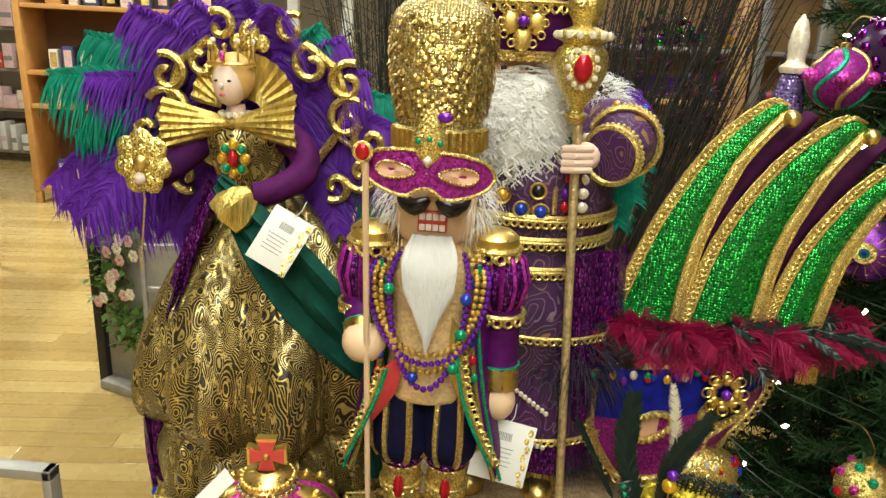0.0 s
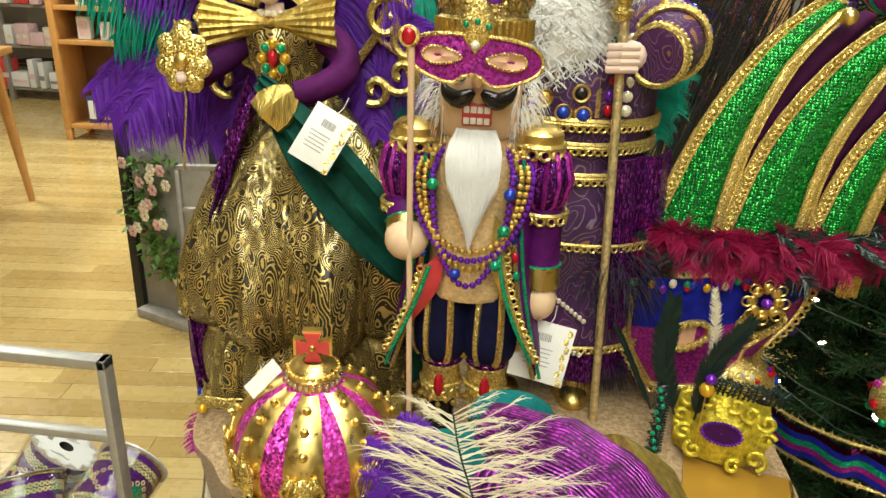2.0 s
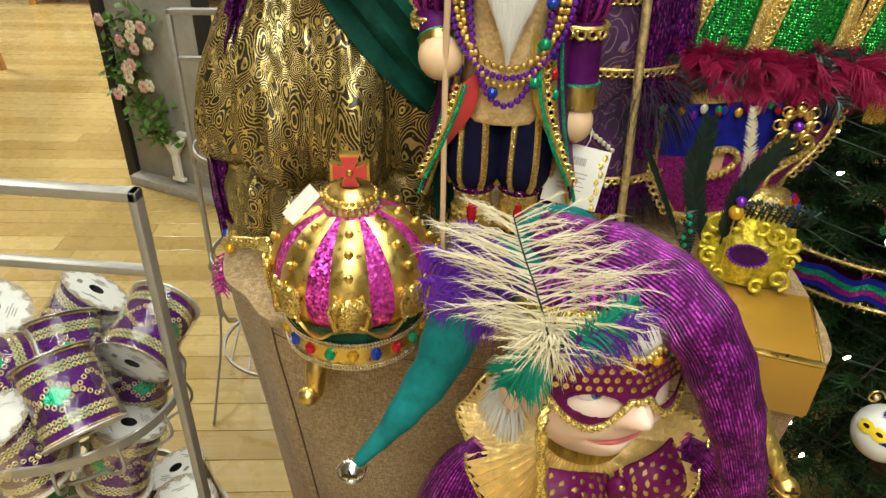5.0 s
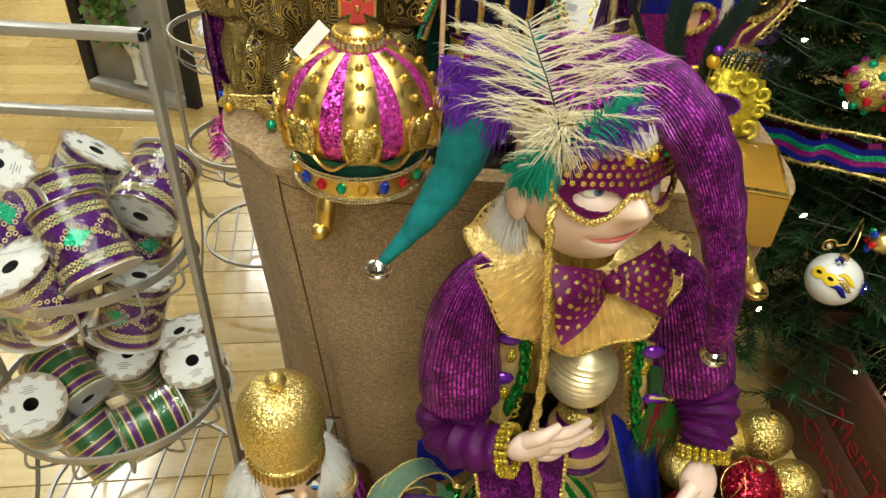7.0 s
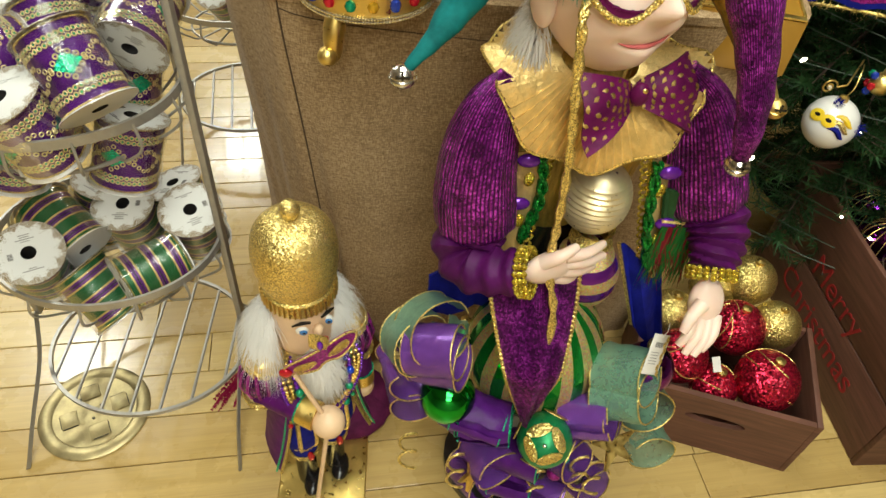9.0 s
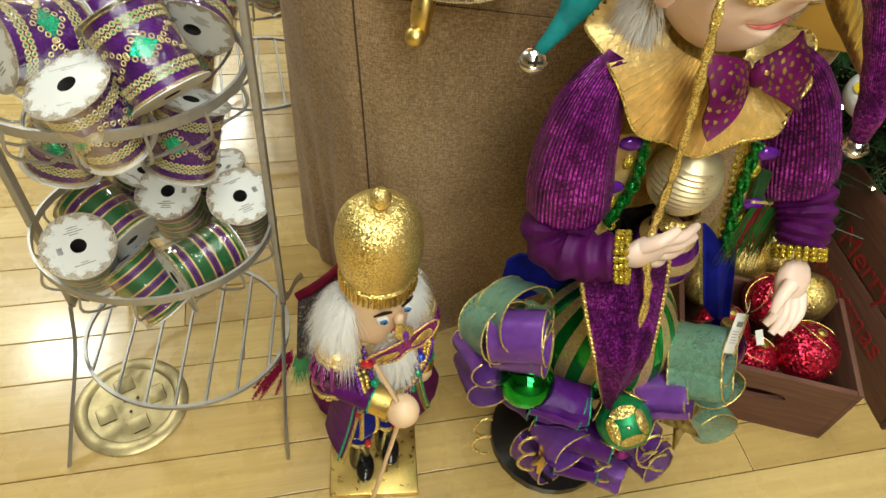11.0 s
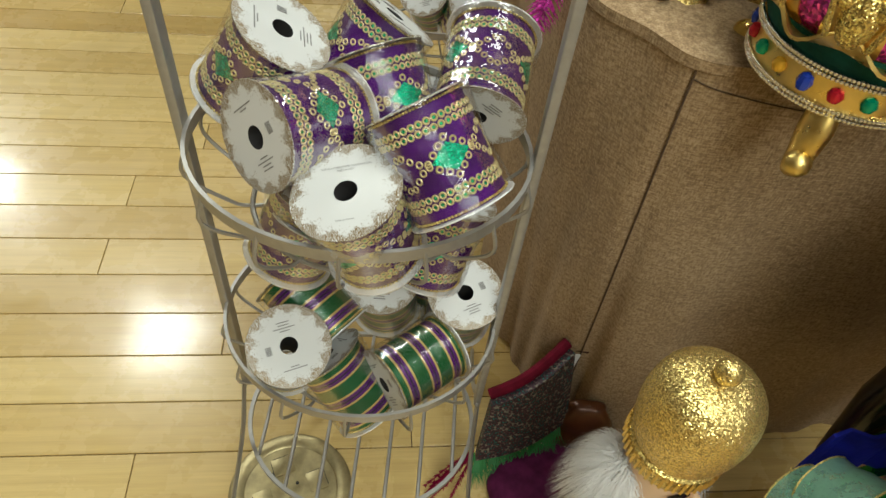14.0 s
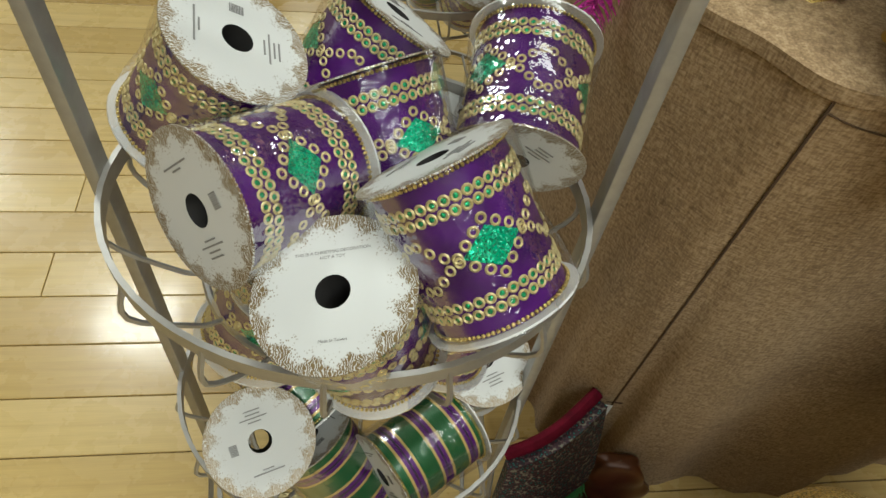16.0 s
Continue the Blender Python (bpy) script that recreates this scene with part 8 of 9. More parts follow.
def crate(at, turn, size, tilt=0.0, words=False):
    w, dp, h = size
    c = new("wooden_crate")
    c.matrix_world = Matrix.Translation(at) @ Matrix.Rotation(radians(turn), 4, "Z") @ Matrix.Rotation(radians(tilt), 4, "Y")
    tagged(c, "dark brown stained wooden crate" + (" with red stencilled greeting" if words else " with oval handle hole"), "crate", "wooden crates")
    t = 0.011
    if words:
        for i in range(2):
            part("front_board", Shape().box((0, -dp / 2, h * (0.25 + 0.5 * i)), (w, t, h / 2 - 0.004), 0.002), crate_wood, c)
    else:
        hole = [(0.055 * math.cos(a) * (1.0), h * 0.62 + 0.014 * math.sin(a)) for a in [2 * math.pi * i / 24 for i in range(24)]]
        outer = [(w / 2 * x, z) for x, z in ((1, h * 0.62), (1, h), (0, h), (-1, h), (-1, h * 0.62), (-1, 0), (0, 0), (1, 0))]
        v, f = [], []
        for y in (-dp / 2 - t / 2, -dp / 2 + t / 2):
            v += [(x, y, z) for x, z in hole] + [(x, y, z) for x, z in outer]
        n = 24
        for k in range(8):
            a0 = k * 3
            quad = [(a0 + i) % n for i in range(4)]
            f.append(tuple([n + k, n + (k + 1) % 8] + [q for q in reversed(quad)]))
            f.append(tuple(reversed([q + 32 for q in f[-1]])))
        for i in range(n):
            f.append((i, (i + 1) % n, (i + 1) % n + 32, i + 32))
        for i in range(8):
            f.append((n + (i + 1) % 8, n + i, n + i + 32, n + (i + 1) % 8 + 32))
        part("front_board", Shape().add(v, f), crate_wood, c, "", None, False)
    part("back_board", Shape().box((0, dp / 2, h / 2), (w, t, h), 0.002), crate_wood, c)
    for s_ in (-1, 1):
        part("end_board", Shape().box((s_ * (w / 2 + t / 2 + 0.0005), 0, h / 2), (t, dp + t, h + 0.004), 0.002), crate_wood, c)
    part("base_board", Shape().box((0, 0, t / 2), (w - 0.002, dp - t - 0.002, t), 0.001), crate_wood, c)
    if words:
        for k, (body, z) in enumerate((("Merry", 0.60), ("Christmas", 0.30))):
            cu = bpy.data.curves.new("stencil_words", "FONT")
            cu.body, cu.size, cu.align_x, cu.extrude = body, h * 0.24, "CENTER", 0.0004
            cu.materials.append(red_stencil)
            tx = new("stencil_word", cu)
            tx.parent = c
            tx.matrix_basis = Matrix.Translation((0, -dp / 2 - t / 2 - 0.0012, h * z - h * 0.08)) @ Matrix.Rotation(math.pi / 2, 4, "X")
        for s_ in (-1, 1):
            part("stencil_leaf", Shape().ball((s_ * w * 0.36, -dp / 2 - t / 2 - 0.0005, h * 0.72), 0.018, 10, (1.3, 0.05, 0.7)), plain("green_stencil", (0.02, 0.10, 0.03), 0.7), c)
    return c


crate((0.569, 0.740, 0.0), -17, (0.312, 0.22, 0.165))
crate((0.945, 0.87, 0.0), -88, (0.52, 0.22, 0.32), 0.0, True)
red_glitter = glitter("red_glitter", (0.42, 0.012, 0.04), 300, 0.75, 0.28, 0.35, 1.9, 1.0)
for c, r, mat in (((0.475, 0.732, 0.165), 0.052, red_glitter), ((0.600, 0.793, 0.175), 0.055, red_glitter), ((0.626, 0.680, 0.165), 0.058, red_glitter), ((0.542, 0.691, 0.125), 0.045, red_glitter), ((0.664, 0.909, 0.185), 0.052, gold_glitter), ((0.686, 0.806, 0.170), 0.048, gold_glitter), ((0.494, 0.851, 0.150), 0.046, gold_glitter), ((0.602, 0.921, 0.150), 0.050, gold_glitter)):
    ball = thing("glitter_ball", ("red" if mat is red_glitter else "gold") + " glitter ball ornament lying in a brown crate", "ornament", c, R.uniform(0, 360), "glitter balls")
    part("sphere", Shape().ball((0, 0, 0), r, 30), mat, ball)
    if mat is red_glitter:
        for i in range(7):
            v = Vector((R.gauss(0, 1), R.gauss(0, 1), abs(R.gauss(0, 1)))).normalized()
            m = frame_of(v)
            a0, off = R.uniform(0, 6), R.uniform(0.1, 0.7)
            part("gold_swirl", Shape().tube([m @ Vector((r * math.cos(off) * math.cos(a0 + 0.22 * j), r * math.cos(off) * math.sin(a0 + 0.22 * j), r * math.sin(off) + 0.0006)) for j in range(9)], 0.0012, 4), gold_trim, ball)
    part("hang_cap", Shape().lathe([(0.009, r - 0.003), (0.009, r + 0.006), (0.001, r + 0.008)], 12), gold_metal, ball)
single("paper_slip", Shape().box((0, 0, 0), (0.016, 0.028, 0.0008)), card, "small white paper slip among the glitter balls", "paper slip", m=Matrix.Translation((0.524, 0.693, 0.195)) @ frame_of((0.1, -0.6, 0.7)))
for c in ((0.91, 0.93, 0.29), (0.93, 0.83, 0.28), (0.93, 1.03, 0.28), (0.98, 0.75, 0.27)):
    b = thing("netted_bauble", "dark purple bauble with gold net in a crate", "ornament", c, 0, "netted baubles")
    part("sphere", Shape().ball((0, 0, 0), 0.045, 24), purple_foil, b)
    for i in range(8):
        part("gold_line", Shape().tube([(0.0455 * math.cos(t) * math.cos(math.pi * i / 8), 0.0455 * math.cos(t) * math.sin(math.pi * i / 8), 0.0455 * math.sin(t)) for t in [math.pi * 2 * j / 24 for j in range(25)]], 0.001, 4), gold_trim, b)

# ---- on the floor ----
brass = plain("worn_brass", (0.40, 0.33, 0.17), 0.42, 0.7, 40, 0.45, 0.3)
dark_slot = plain("dark_slot", (0.02, 0.018, 0.015), 0.7)
box = thing("floor_outlet", "round worn brass floor outlet cover with flaps", "floor outlet", (-0.628, 0.690, 0.0), 8)
part("rim", Shape().lathe([(0.075, 0.0015), (0.100, 0.0015), (0.100, 0.003), (0.096, 0.006), (0.078, 0.006), (0.075, 0.004)], 48), brass, box)
part("plate", Shape().lathe([(0.0005, 0.004), (0.0745, 0.004), (0.0745, 0.001)], 40), brass, box)
for a in (0, 90, 180, 270):
    m = Matrix.Rotation(radians(a + 20), 4, "Z")
    f_ = part("flap", Shape().box((0.045, 0, 0.0055), (0.030, 0.034, 0.0016), 0.0005, m), brass, box)
    part("slot", Shape().box((0.060, 0, 0.0052), (0.0016, 0.026, 0.002), 0, m), dark_slot, f_)
    part("slot", Shape().box((0.045, 0.017, 0.0052), (0.026, 0.0014, 0.002), 0, m), dark_slot, f_)
for x, y in ((0.01, 0.012), (-0.012, 0.008), (0.0, -0.015), (0.025, -0.03), (-0.03, 0.028)):
    part("screw", Shape().lathe([(0.0005, 0.0052), (0.0028, 0.0052), (0.0028, 0.004)], 10, Matrix.Translation((x, y, 0))), dark_slot, box)

pouch = thing("velvet_cushion", "flat round plum velvet cushion on the floor", "cushion", (-0.18, 0.715, 0), 0)
part("cover", Shape().lathe(smooth_profile([(0.001, 0.002), (0.105, 0.004), (0.124, 0.020), (0.105, 0.042), (0.06, 0.054), (0.001, 0.056)], 4), 40, None, lambda a, k: 1 + 0.03 * math.sin(5 * a) + 0.01 * math.sin(17 * a), 1.0, 0.72), velvet("plum_velvet", (0.10, 0.012, 0.055)), pouch)

pattern = Nodes("teal_pattern")
pv = pattern.node("ShaderNodeTexVoronoi", Scale=210.0)
pattern.link(pattern.coords(), pv.inputs["Vector"])
pattern.put(Base_Color=pattern.ramp(pv.outputs["Distance"], (0.2, (0.01, 0.14, 0.12)), (0.32, (0.006, 0.006, 0.008)), (0.62, (0.05, 0.008, 0.02)), (0.85, (0.20, 0.2, 0.14))), Roughness=0.6)
pattern.bump(pv.outputs["Distance"], 0.5, 0.002)
stk = thing("patterned_stocking", "dark patterned stocking with red cuff and green fringe", "stocking", (-0.25, 0.84, 0.0))
S0 = Vector((-0.25, 0.84, 0.0))
rows_, rows_b = [], []
for i in range(9):
    k = i / 8
    a = Vector((-0.322, 0.80, 0.172)).lerp(Vector((-0.330, 0.765, 0.050)), k)
    b = Vector((-0.208, 0.87, 0.234)).lerp(Vector((-0.190, 0.83, 0.085)), k)
    rows_.append([a.lerp(b, j / 8) + Vector((0, -0.014 * math.sin(math.pi * j / 8), 0)) - S0 for j in range(9)])
part("body", Shape().sheet(rows_, 0.018), pattern.mat, stk)
top_ = [p + Vector((0, 0.006, 0.004)) for p in rows_[0]]
part("red_cuff", Shape().tube(top_, 0.009, 10, 1.3), velvet("crimson_velvet", (0.13, 0.005, 0.018)), stk)
part("hang_loop", Shape().tube(curve_pts([top_[-1], top_[-1] + Vector((0.025, 0.008, 0.010)), top_[-1] + Vector((0.055, 0.0, 0.002)), top_[-1] + Vector((0.05, 0.0, -0.014)), top_[-1] + Vector((0.015, 0.0, -0.014))], 14), 0.006, 8), velvet("maroon_velvet", (0.03, 0.006, 0.012)), stk)
s = Shape()
lace(s, rows_[-1], 0.012, 0.01)
s.tube(rows_[-1], 0.006, 6)
part("gold_trim", s, gold_trim, stk)
s = Shape()
for i in range(500):
    p = rows_[-1][0].lerp(rows_[-1][-1], R.random())
    s.blade([p, p + Vector((R.uniform(-.01, .01), R.uniform(-.03, .0), -0.018)), p + Vector((R.uniform(-.02, .02), R.uniform(-.06, -.01), -0.046 + R.uniform(0, .012)))], 0.0016, (1, R.uniform(-.5, .5), 0))
part("green_fringe", s, plain("green_fringe", (0.02, 0.16, 0.03), 0.6, 0, 40, 0.4, 0), stk, "bright green fringe")
s = Shape()
for i in range(9):
    a = radians(150 + 12 * i)
    p = Vector((-0.335, 0.755, 0.055 + 0.008 * (i % 4)))
    tip = p + Vector((0.075 * math.cos(a), -0.04 - 0.01 * (i % 3), 0.05 * math.sin(a * 1.4) - 0.02))
    s.plume([p - S0, p.lerp(tip, 0.5) + Vector((0, 0, 0.01)) - S0, tip - S0], 0.010, 26, 0.2, R, 0.0016, 1.0)
part("red_plumage", s, red_feather, stk, "dark red feathers")
part("price_card", Shape().box((0, 0, 0), (0.022, 0.052, 0.0008)), card, stk, "white price card", Matrix.Translation(Vector((-0.200, 0.858, 0.198)) - S0) @ frame_of((0.2, -0.9, 0.3)) @ Matrix.Rotation(radians(-20), 4, "Z"))
sock = thing("orange_stocking", "crumpled rust and green satin stocking by the table", "stocking", (-0.150, 0.826, 0))
part("foot_cloth", Shape().lathe(smooth_profile([(0.001, 0.002), (0.055, 0.006), (0.06, 0.04), (0.045, 0.07), (0.04, 0.10), (0.025, 0.13), (0.001, 0.135)], 4), 30, None, lambda a, k: 1 + 0.12 * math.sin(4 * a + 6 * k), 1.1, 0.55), plain("rust_satin", (0.10, 0.032, 0.010), 0.35, 0.2, 20, 0.5, 0.3), sock)

# ---- decorated tree ----
TX, TY = 1.08, 1.42
needle_mat = plain("needles", (0.016, 0.048, 0.014), 0.6, 0, 30, 0.5, 0, Specular_IOR_Level=0.15)
bark = plain("bark", (0.05, 0.03, 0.018), 0.9)
tree = thing("christmas_tree", "dense dark green artificial fir tree with warm lights", "tree", (TX, TY, 0))
part("trunk", Shape().tube([(0, 0, 0), (0.005, 0, 1.0), (0, 0, 2.15)], [0.03, 0.02, 0.006], 10), bark, tree)
part("stand", Shape().lathe([(0.14, 0.0), (0.15, 0.01), (0.05, 0.05), (0.035, 0.10)], 18), black_paint, tree)
TR = random.Random(5)
limbs, crown_s = Shape(), Shape()
for i in range(380):
    z = 0.16 + 1.95 * (i / 380) ** 1.15
    a = i * 2.39996
    reach = max(0.08, 0.62 - 0.17 * z) * TR.uniform(0.82, 1.08)
    c, q = math.cos(a), math.sin(a)
    facing = (c * -0.75 + q * -0.66) > -0.35
    base = Vector((0.012 * c, 0.012 * q, z + 0.10))
    tip = Vector((reach * c, reach * q, z + TR.uniform(-0.04, 0.05)))
    pts = curve_pts([base, base.lerp(tip, 0.55) + Vector((0, 0, 0.015)), tip], 8)
    limbs.tube(pts, [0.005 * (1 - 0.75 * j / len(pts)) for j in range(len(pts))], 4)
    many = 38 if facing else 18
    for j in range(many):
        k = 0.16 + 0.84 * j / (many - 1)
        m_ = min(int(k * (len(pts) - 1)), len(pts) - 2)
        p = pts[m_].lerp(pts[m_ + 1], k * (len(pts) - 1) - m_)
        wp = p + Vector((TX, TY, 0))
        if wp.x < 0.60 or (wp.x < 0.66 and wp.z > 0.86) or (wp.y < 0.98 and wp.x < 0.95 and wp.z < 0.42):
            continue
        out = Vector((c, q, 0)) * TR.uniform(0.3, 1.0) + Vector((-q, c, 0)) * TR.uniform(-1, 1) + Vector((0, 0, TR.uniform(-0.5, 0.5)))
        out.normalize()
        ln = TR.uniform(0.05, 0.095)
        limbs.tube([p, p + out * ln], 0.0012, 3, 1, None, False)
        side = out.cross(Vector((TR.uniform(-1, 1), TR.uniform(-1, 1), TR.uniform(-1, 1)))).normalized()
        up2 = out.cross(side)
        for n_ in range(32):
            b = p + out * (ln * (n_ + 1) / 32)
            an = n_ * 2.4
            d_ = (out * 0.75 + side * math.cos(an) + up2 * math.sin(an)).normalized()
            e_ = b + d_ * TR.uniform(0.022, 0.034)
            w_ = d_.cross(out).normalized() * 0.0021
            kk = len(crown_s.v)
            crown_s.v += [tuple(b - w_), tuple(b + w_), tuple(e_)]
            crown_s.f.append((kk, kk + 1, kk + 2))
            crown_s.uv += [(0, 0), (1, 0), (0.5, 1)]
tagged(part("branch_work", limbs, bark, tree), kind="stuff")
tagged(part("needles", crown_s, needle_mat, tree, "", None, False), kind="stuff")

bulb_mat = Nodes("warm_bulb")
bulb_mat.put(Base_Color=(1.0, 0.85, 0.6), Emission_Color=(1.0, 0.82, 0.52), Emission_Strength=22.0)
bulb_mat = bulb_mat.mat
lights = thing("string_lights", "string of small warm white lights on the tree", "string lights", (TX, TY, 0))
cord = []
bulb_mesh = Shape().lathe([(0.0004, -0.006), (0.0028, -0.003), (0.0030, 0.002), (0.0010, 0.007)], 8).mesh("bulb", bulb_mat)
for i in range(150):
    z = 0.22 + 1.6 * i / 150
    a = radians(165 + 115 * (0.5 + 0.5 * math.sin(i * 0.83)) + TR.uniform(-12, 12))
    r = 0.645 - 0.17 * z - TR.uniform(0.0, 0.05)
    p = Vector((r * math.cos(a), r * math.sin(a), z))
    cord.append(p)
    part("bulb", bulb_mesh, bulb_mat, lights, "", Matrix.Translation(p) @ frame_of((TR.gauss(0, 1), TR.gauss(0, 1), TR.gauss(0, 1))))
part("cord", Shape().tube(curve_pts([p * 0.985 for p in cord], 150 * 2), 0.0012, 4), plain("green_cord", (0.01, 0.03, 0.012), 0.5), lights)


def hook(b, r):
    part("cap", Shape().lathe([(0.008, r - 0.002), (0.008, r + 0.007), (0.001, r + 0.009)], 12), gold_metal, b)
    part("hanging_loop", Shape().tube(curve_pts([(0, 0, r + 0.006), (0.008, 0, r + 0.022), (0.02, 0.02, r + 0.045), (0.04, 0.05, r + 0.04)], 12), 0.0011, 5), gold_metal, b)


def bauble(at, r, mat, label):
    b = thing("tree_bauble", label, "ornament", at, TR.uniform(0, 360), "tree baubles")
    part("sphere", Shape().ball((0, 0, 0), r, 32), mat, b)
    hook(b, r)
    return b


b = bauble((0.644, 1.35, 1.419), 0.047, plum_glitter, "plum bauble with green bands and pink jewel diamonds")
for i in range(6):
    a = math.pi / 3 * i
    s = Shape().tube([(0.0475 * math.cos(t) * math.cos(a + 0.5 * math.sin(t * 2)), 0.0475 * math.cos(t) * math.sin(a + 0.5 * math.sin(t * 2)), 0.0475 * math.sin(t)) for t in [-1.3 + 0.13 * j for j in range(21)]], 0.004, 6, 0.6)
    part("swirl_band", s, (green_glitter, gold_glitter)[i % 2], b)
    v = Vector((math.cos(a + 0.5), math.sin(a + 0.5), 0.05))
    part("jewel", Shape().ball(v * 0.048, 0.012, 10, (1, 1, 1)), magenta_glitter, b)
b = bauble((0.715, 1.36, 1.465), 0.052, plain("dusky_grape", (0.045, 0.02, 0.06), 0.3, 0.3, 60, 0.3, 0.1), "dusky purple bauble ridged like a pine cone")
for i in range(40):
    z = 1 - 2 * (i + 0.5) / 40
    a = i * 2.39996
    q = math.sqrt(1 - z * z)
    part("scale", Shape().ball(Vector((q * math.cos(a), q * math.sin(a), z)) * 0.049, 0.011, 8), purple_foil, b)
pk = bauble((0.705, 1.27, 1.163), 0.050, shiny("violet_satin", (0.20, 0.03, 0.34), 0.28, 0.7), "violet bauble with peacock feather eye")
pm = frame_of((-0.55, -0.83, 0.1))
pk.matrix_world = Matrix.Translation((0.705, 1.27, 1.163))
for rr_, mat in ((0.018, gold_trim), (0.013, teal_velvet), (0.008, blue_velvet)):
    part("feather_eye", Shape().lathe([(rr_, 0.0475 - rr_ * 0.12), (rr_ * 0.9, 0.0515), (0.0005, 0.0525 + (0.018 - rr_) * 0.1)], 20, pm), mat, pk)
for i in range(14):
    a = 2 * math.pi * i / 14
    part("gold_ray", Shape().tube([pm @ Vector((0.0507 * math.sin(t) * math.cos(a), 0.0507 * math.sin(t) * math.sin(a), 0.0507 * math.cos(t))) for t in (0.42, 0.6, 0.8, 1.0, 1.15)], 0.0007, 4), gold_trim, pk)
b = bauble((0.659, 1.295, 1.051), 0.0175, plain("cream_twine", (0.55, 0.45, 0.30), 0.8, 0, 90, 0.3, 0.5), "small cream twine-wrapped bauble")
for i in range(9):
    z = -0.013 + 0.0033 * i
    part("twine", Shape().ring((0, 0, z), math.sqrt(max(0.00002, 0.0174 ** 2 - z * z)), 0.0014, 18, 5), pearl, b)
b = bauble((0.695, 1.115, 0.835), 0.042, gold_glitter, "gold glitter bauble with pink and green jewels")
for i in range(26):
    z = 1 - 2 * (i + 0.5) / 26
    a = i * 2.39996
    q = math.sqrt(1 - z * z)
    part("jewel", Shape().ball(Vector((q * math.cos(a), q * math.sin(a), z)) * 0.042, 0.0075, 8), (magenta_glitter, green_glitter, red_gem)[i % 3], b)
b = bauble((0.690, 0.975, 0.535), 0.046, plain("pearl_white", (0.76, 0.75, 0.72), 0.22, 0.05, 40, 0.04, 0.03), "white bauble painted with yellow carnival mask")
b.matrix_world = pose(0.690, 0.975, 0.535)
bm_ = frame_of((-0.72, -0.45, 0.5))
yel = plain("yellow_paint", (0.75, 0.52, 0.02), 0.4)
for dx in (-0.011, 0.011):
    part("painted_mask", Shape().ball((0, 0, 0), 0.013, 14, (1.05, 0.85, 0.14), bm_ @ Matrix.Translation((dx, 0.0, 0.0448)) @ Matrix.Rotation(dx * 18, 4, "Y")), yel, b)
    part("painted_eye", Shape().ball((0, 0, 0), 0.0048, 10, (1.2, 0.7, 0.12), bm_ @ Matrix.Translation((dx, 0.001, 0.0468)) @ Matrix.Rotation(dx * 18, 4, "Y")), black_paint, b)
for k, mat in enumerate((yel, gold_trim, blue_velvet)):
    part("painted_plume", Shape().tube([bm_ @ (Vector((0.012 + 0.010 * j + 0.002 * k, 0.016 + 0.006 * math.sin(j) - 0.012 * k, 0)).normalized() * 0.0463 if False else Vector((math.sin(0.35 + 0.16 * j), 0.28 - 0.25 * k + 0.1 * math.sin(j), math.cos(0.35 + 0.16 * j))).normalized() * 0.0462) for j in range(6)], [0.002, 0.004, 0.005, 0.005, 0.004, 0.001], 6), mat, b)
part("feather_pompom", Shape().fur((0.030, -0.03, 0.012), (0.005, 0.005, 0.005), 0.012, 120, TR, 0.1, 0.0008), blue_velvet, b)
part("feather_pompom", Shape().fur((-0.012, -0.01, 0.046), (0.004, 0.004, 0.004), 0.009, 90, TR, 0.1, 0.0008), blue_velvet, b)
b = bauble((0.76, 1.00, 0.60), 0.020, gold_metal, "gold scroll ornament with coloured stones")
for i in range(5):
    part("stone", Shape().ball((0.016 * math.cos(i * 1.25), -0.018, 0.016 * math.sin(i * 1.25)), 0.007, 8), (red_gem, blue_gem, green_gem)[i % 3], b)
sc = thing("gold_scroll_pick", "thin gold wire scroll pick on the tree", "ornament", (0.66, 0.985, 0.60))
part("wire_scroll", Shape().tube(spiral((0, 0, 0), 0.014, 1.5, 0, 24) [::-1] + [(0.03, 0.0, 0.004), (0.055, 0.03, 0.012), (0.08, 0.06, 0.018)], 0.0016, 5), gold_metal, sc)
part("pearl", Shape().ball((0, -0.002, 0), 0.004, 8), pearl, sc)
rib = thing("mesh_garland", "blue, green and purple tinsel mesh ribbon with gold edges", "garland", (0.72, 1.09, 0.66))
pts = [(0.555, 1.27, 0.70), (0.588, 1.205, 0.698), (0.632, 1.130, 0.714), (0.679, 1.075, 0.732), (0.76, 1.00, 0.75), (0.90, 0.92, 0.76)]
line = curve_pts(pts, 30)
for k, (mat, off) in enumerate(((purple_foil, 0.020), (blue_velvet, 0.008), (green_glitter, -0.003), (plum_glitter, -0.014), (blue_velvet, -0.024))):
    part("tinsel_band", Shape().sheet([[Vector((p.x - 0.72, p.y - 1.09 - 0.006 * math.sin(i * 1.1), p.z - 0.66 + off + 0.0105 * (j - 0.5) + 0.003 * math.sin(i * 0.9))) for i, p in enumerate(line)] for j in range(2)], 0.0015), mat, rib)
for off in (0.034, -0.036):
    s = Shape()
    for i, p in enumerate(line):
        for q in range(16):
            v = Vector((TR.gauss(0, 1), TR.gauss(0, 1), TR.gauss(0, 1))).normalized()
            b0 = Vector((p.x - 0.72, p.y - 1.09, p.z - 0.66 + off))
            s.blade([b0, b0 + v * 0.005, b0 + v * 0.010], 0.0009, v.cross(Vector((0.3, 0.5, 0.8))).normalized())
    s.tube([Vector((p.x - 0.72, p.y - 1.09, p.z - 0.66 + off)) for p in line], 0.003, 5)
    part("tinsel_edge", s, gold_trim, rib)
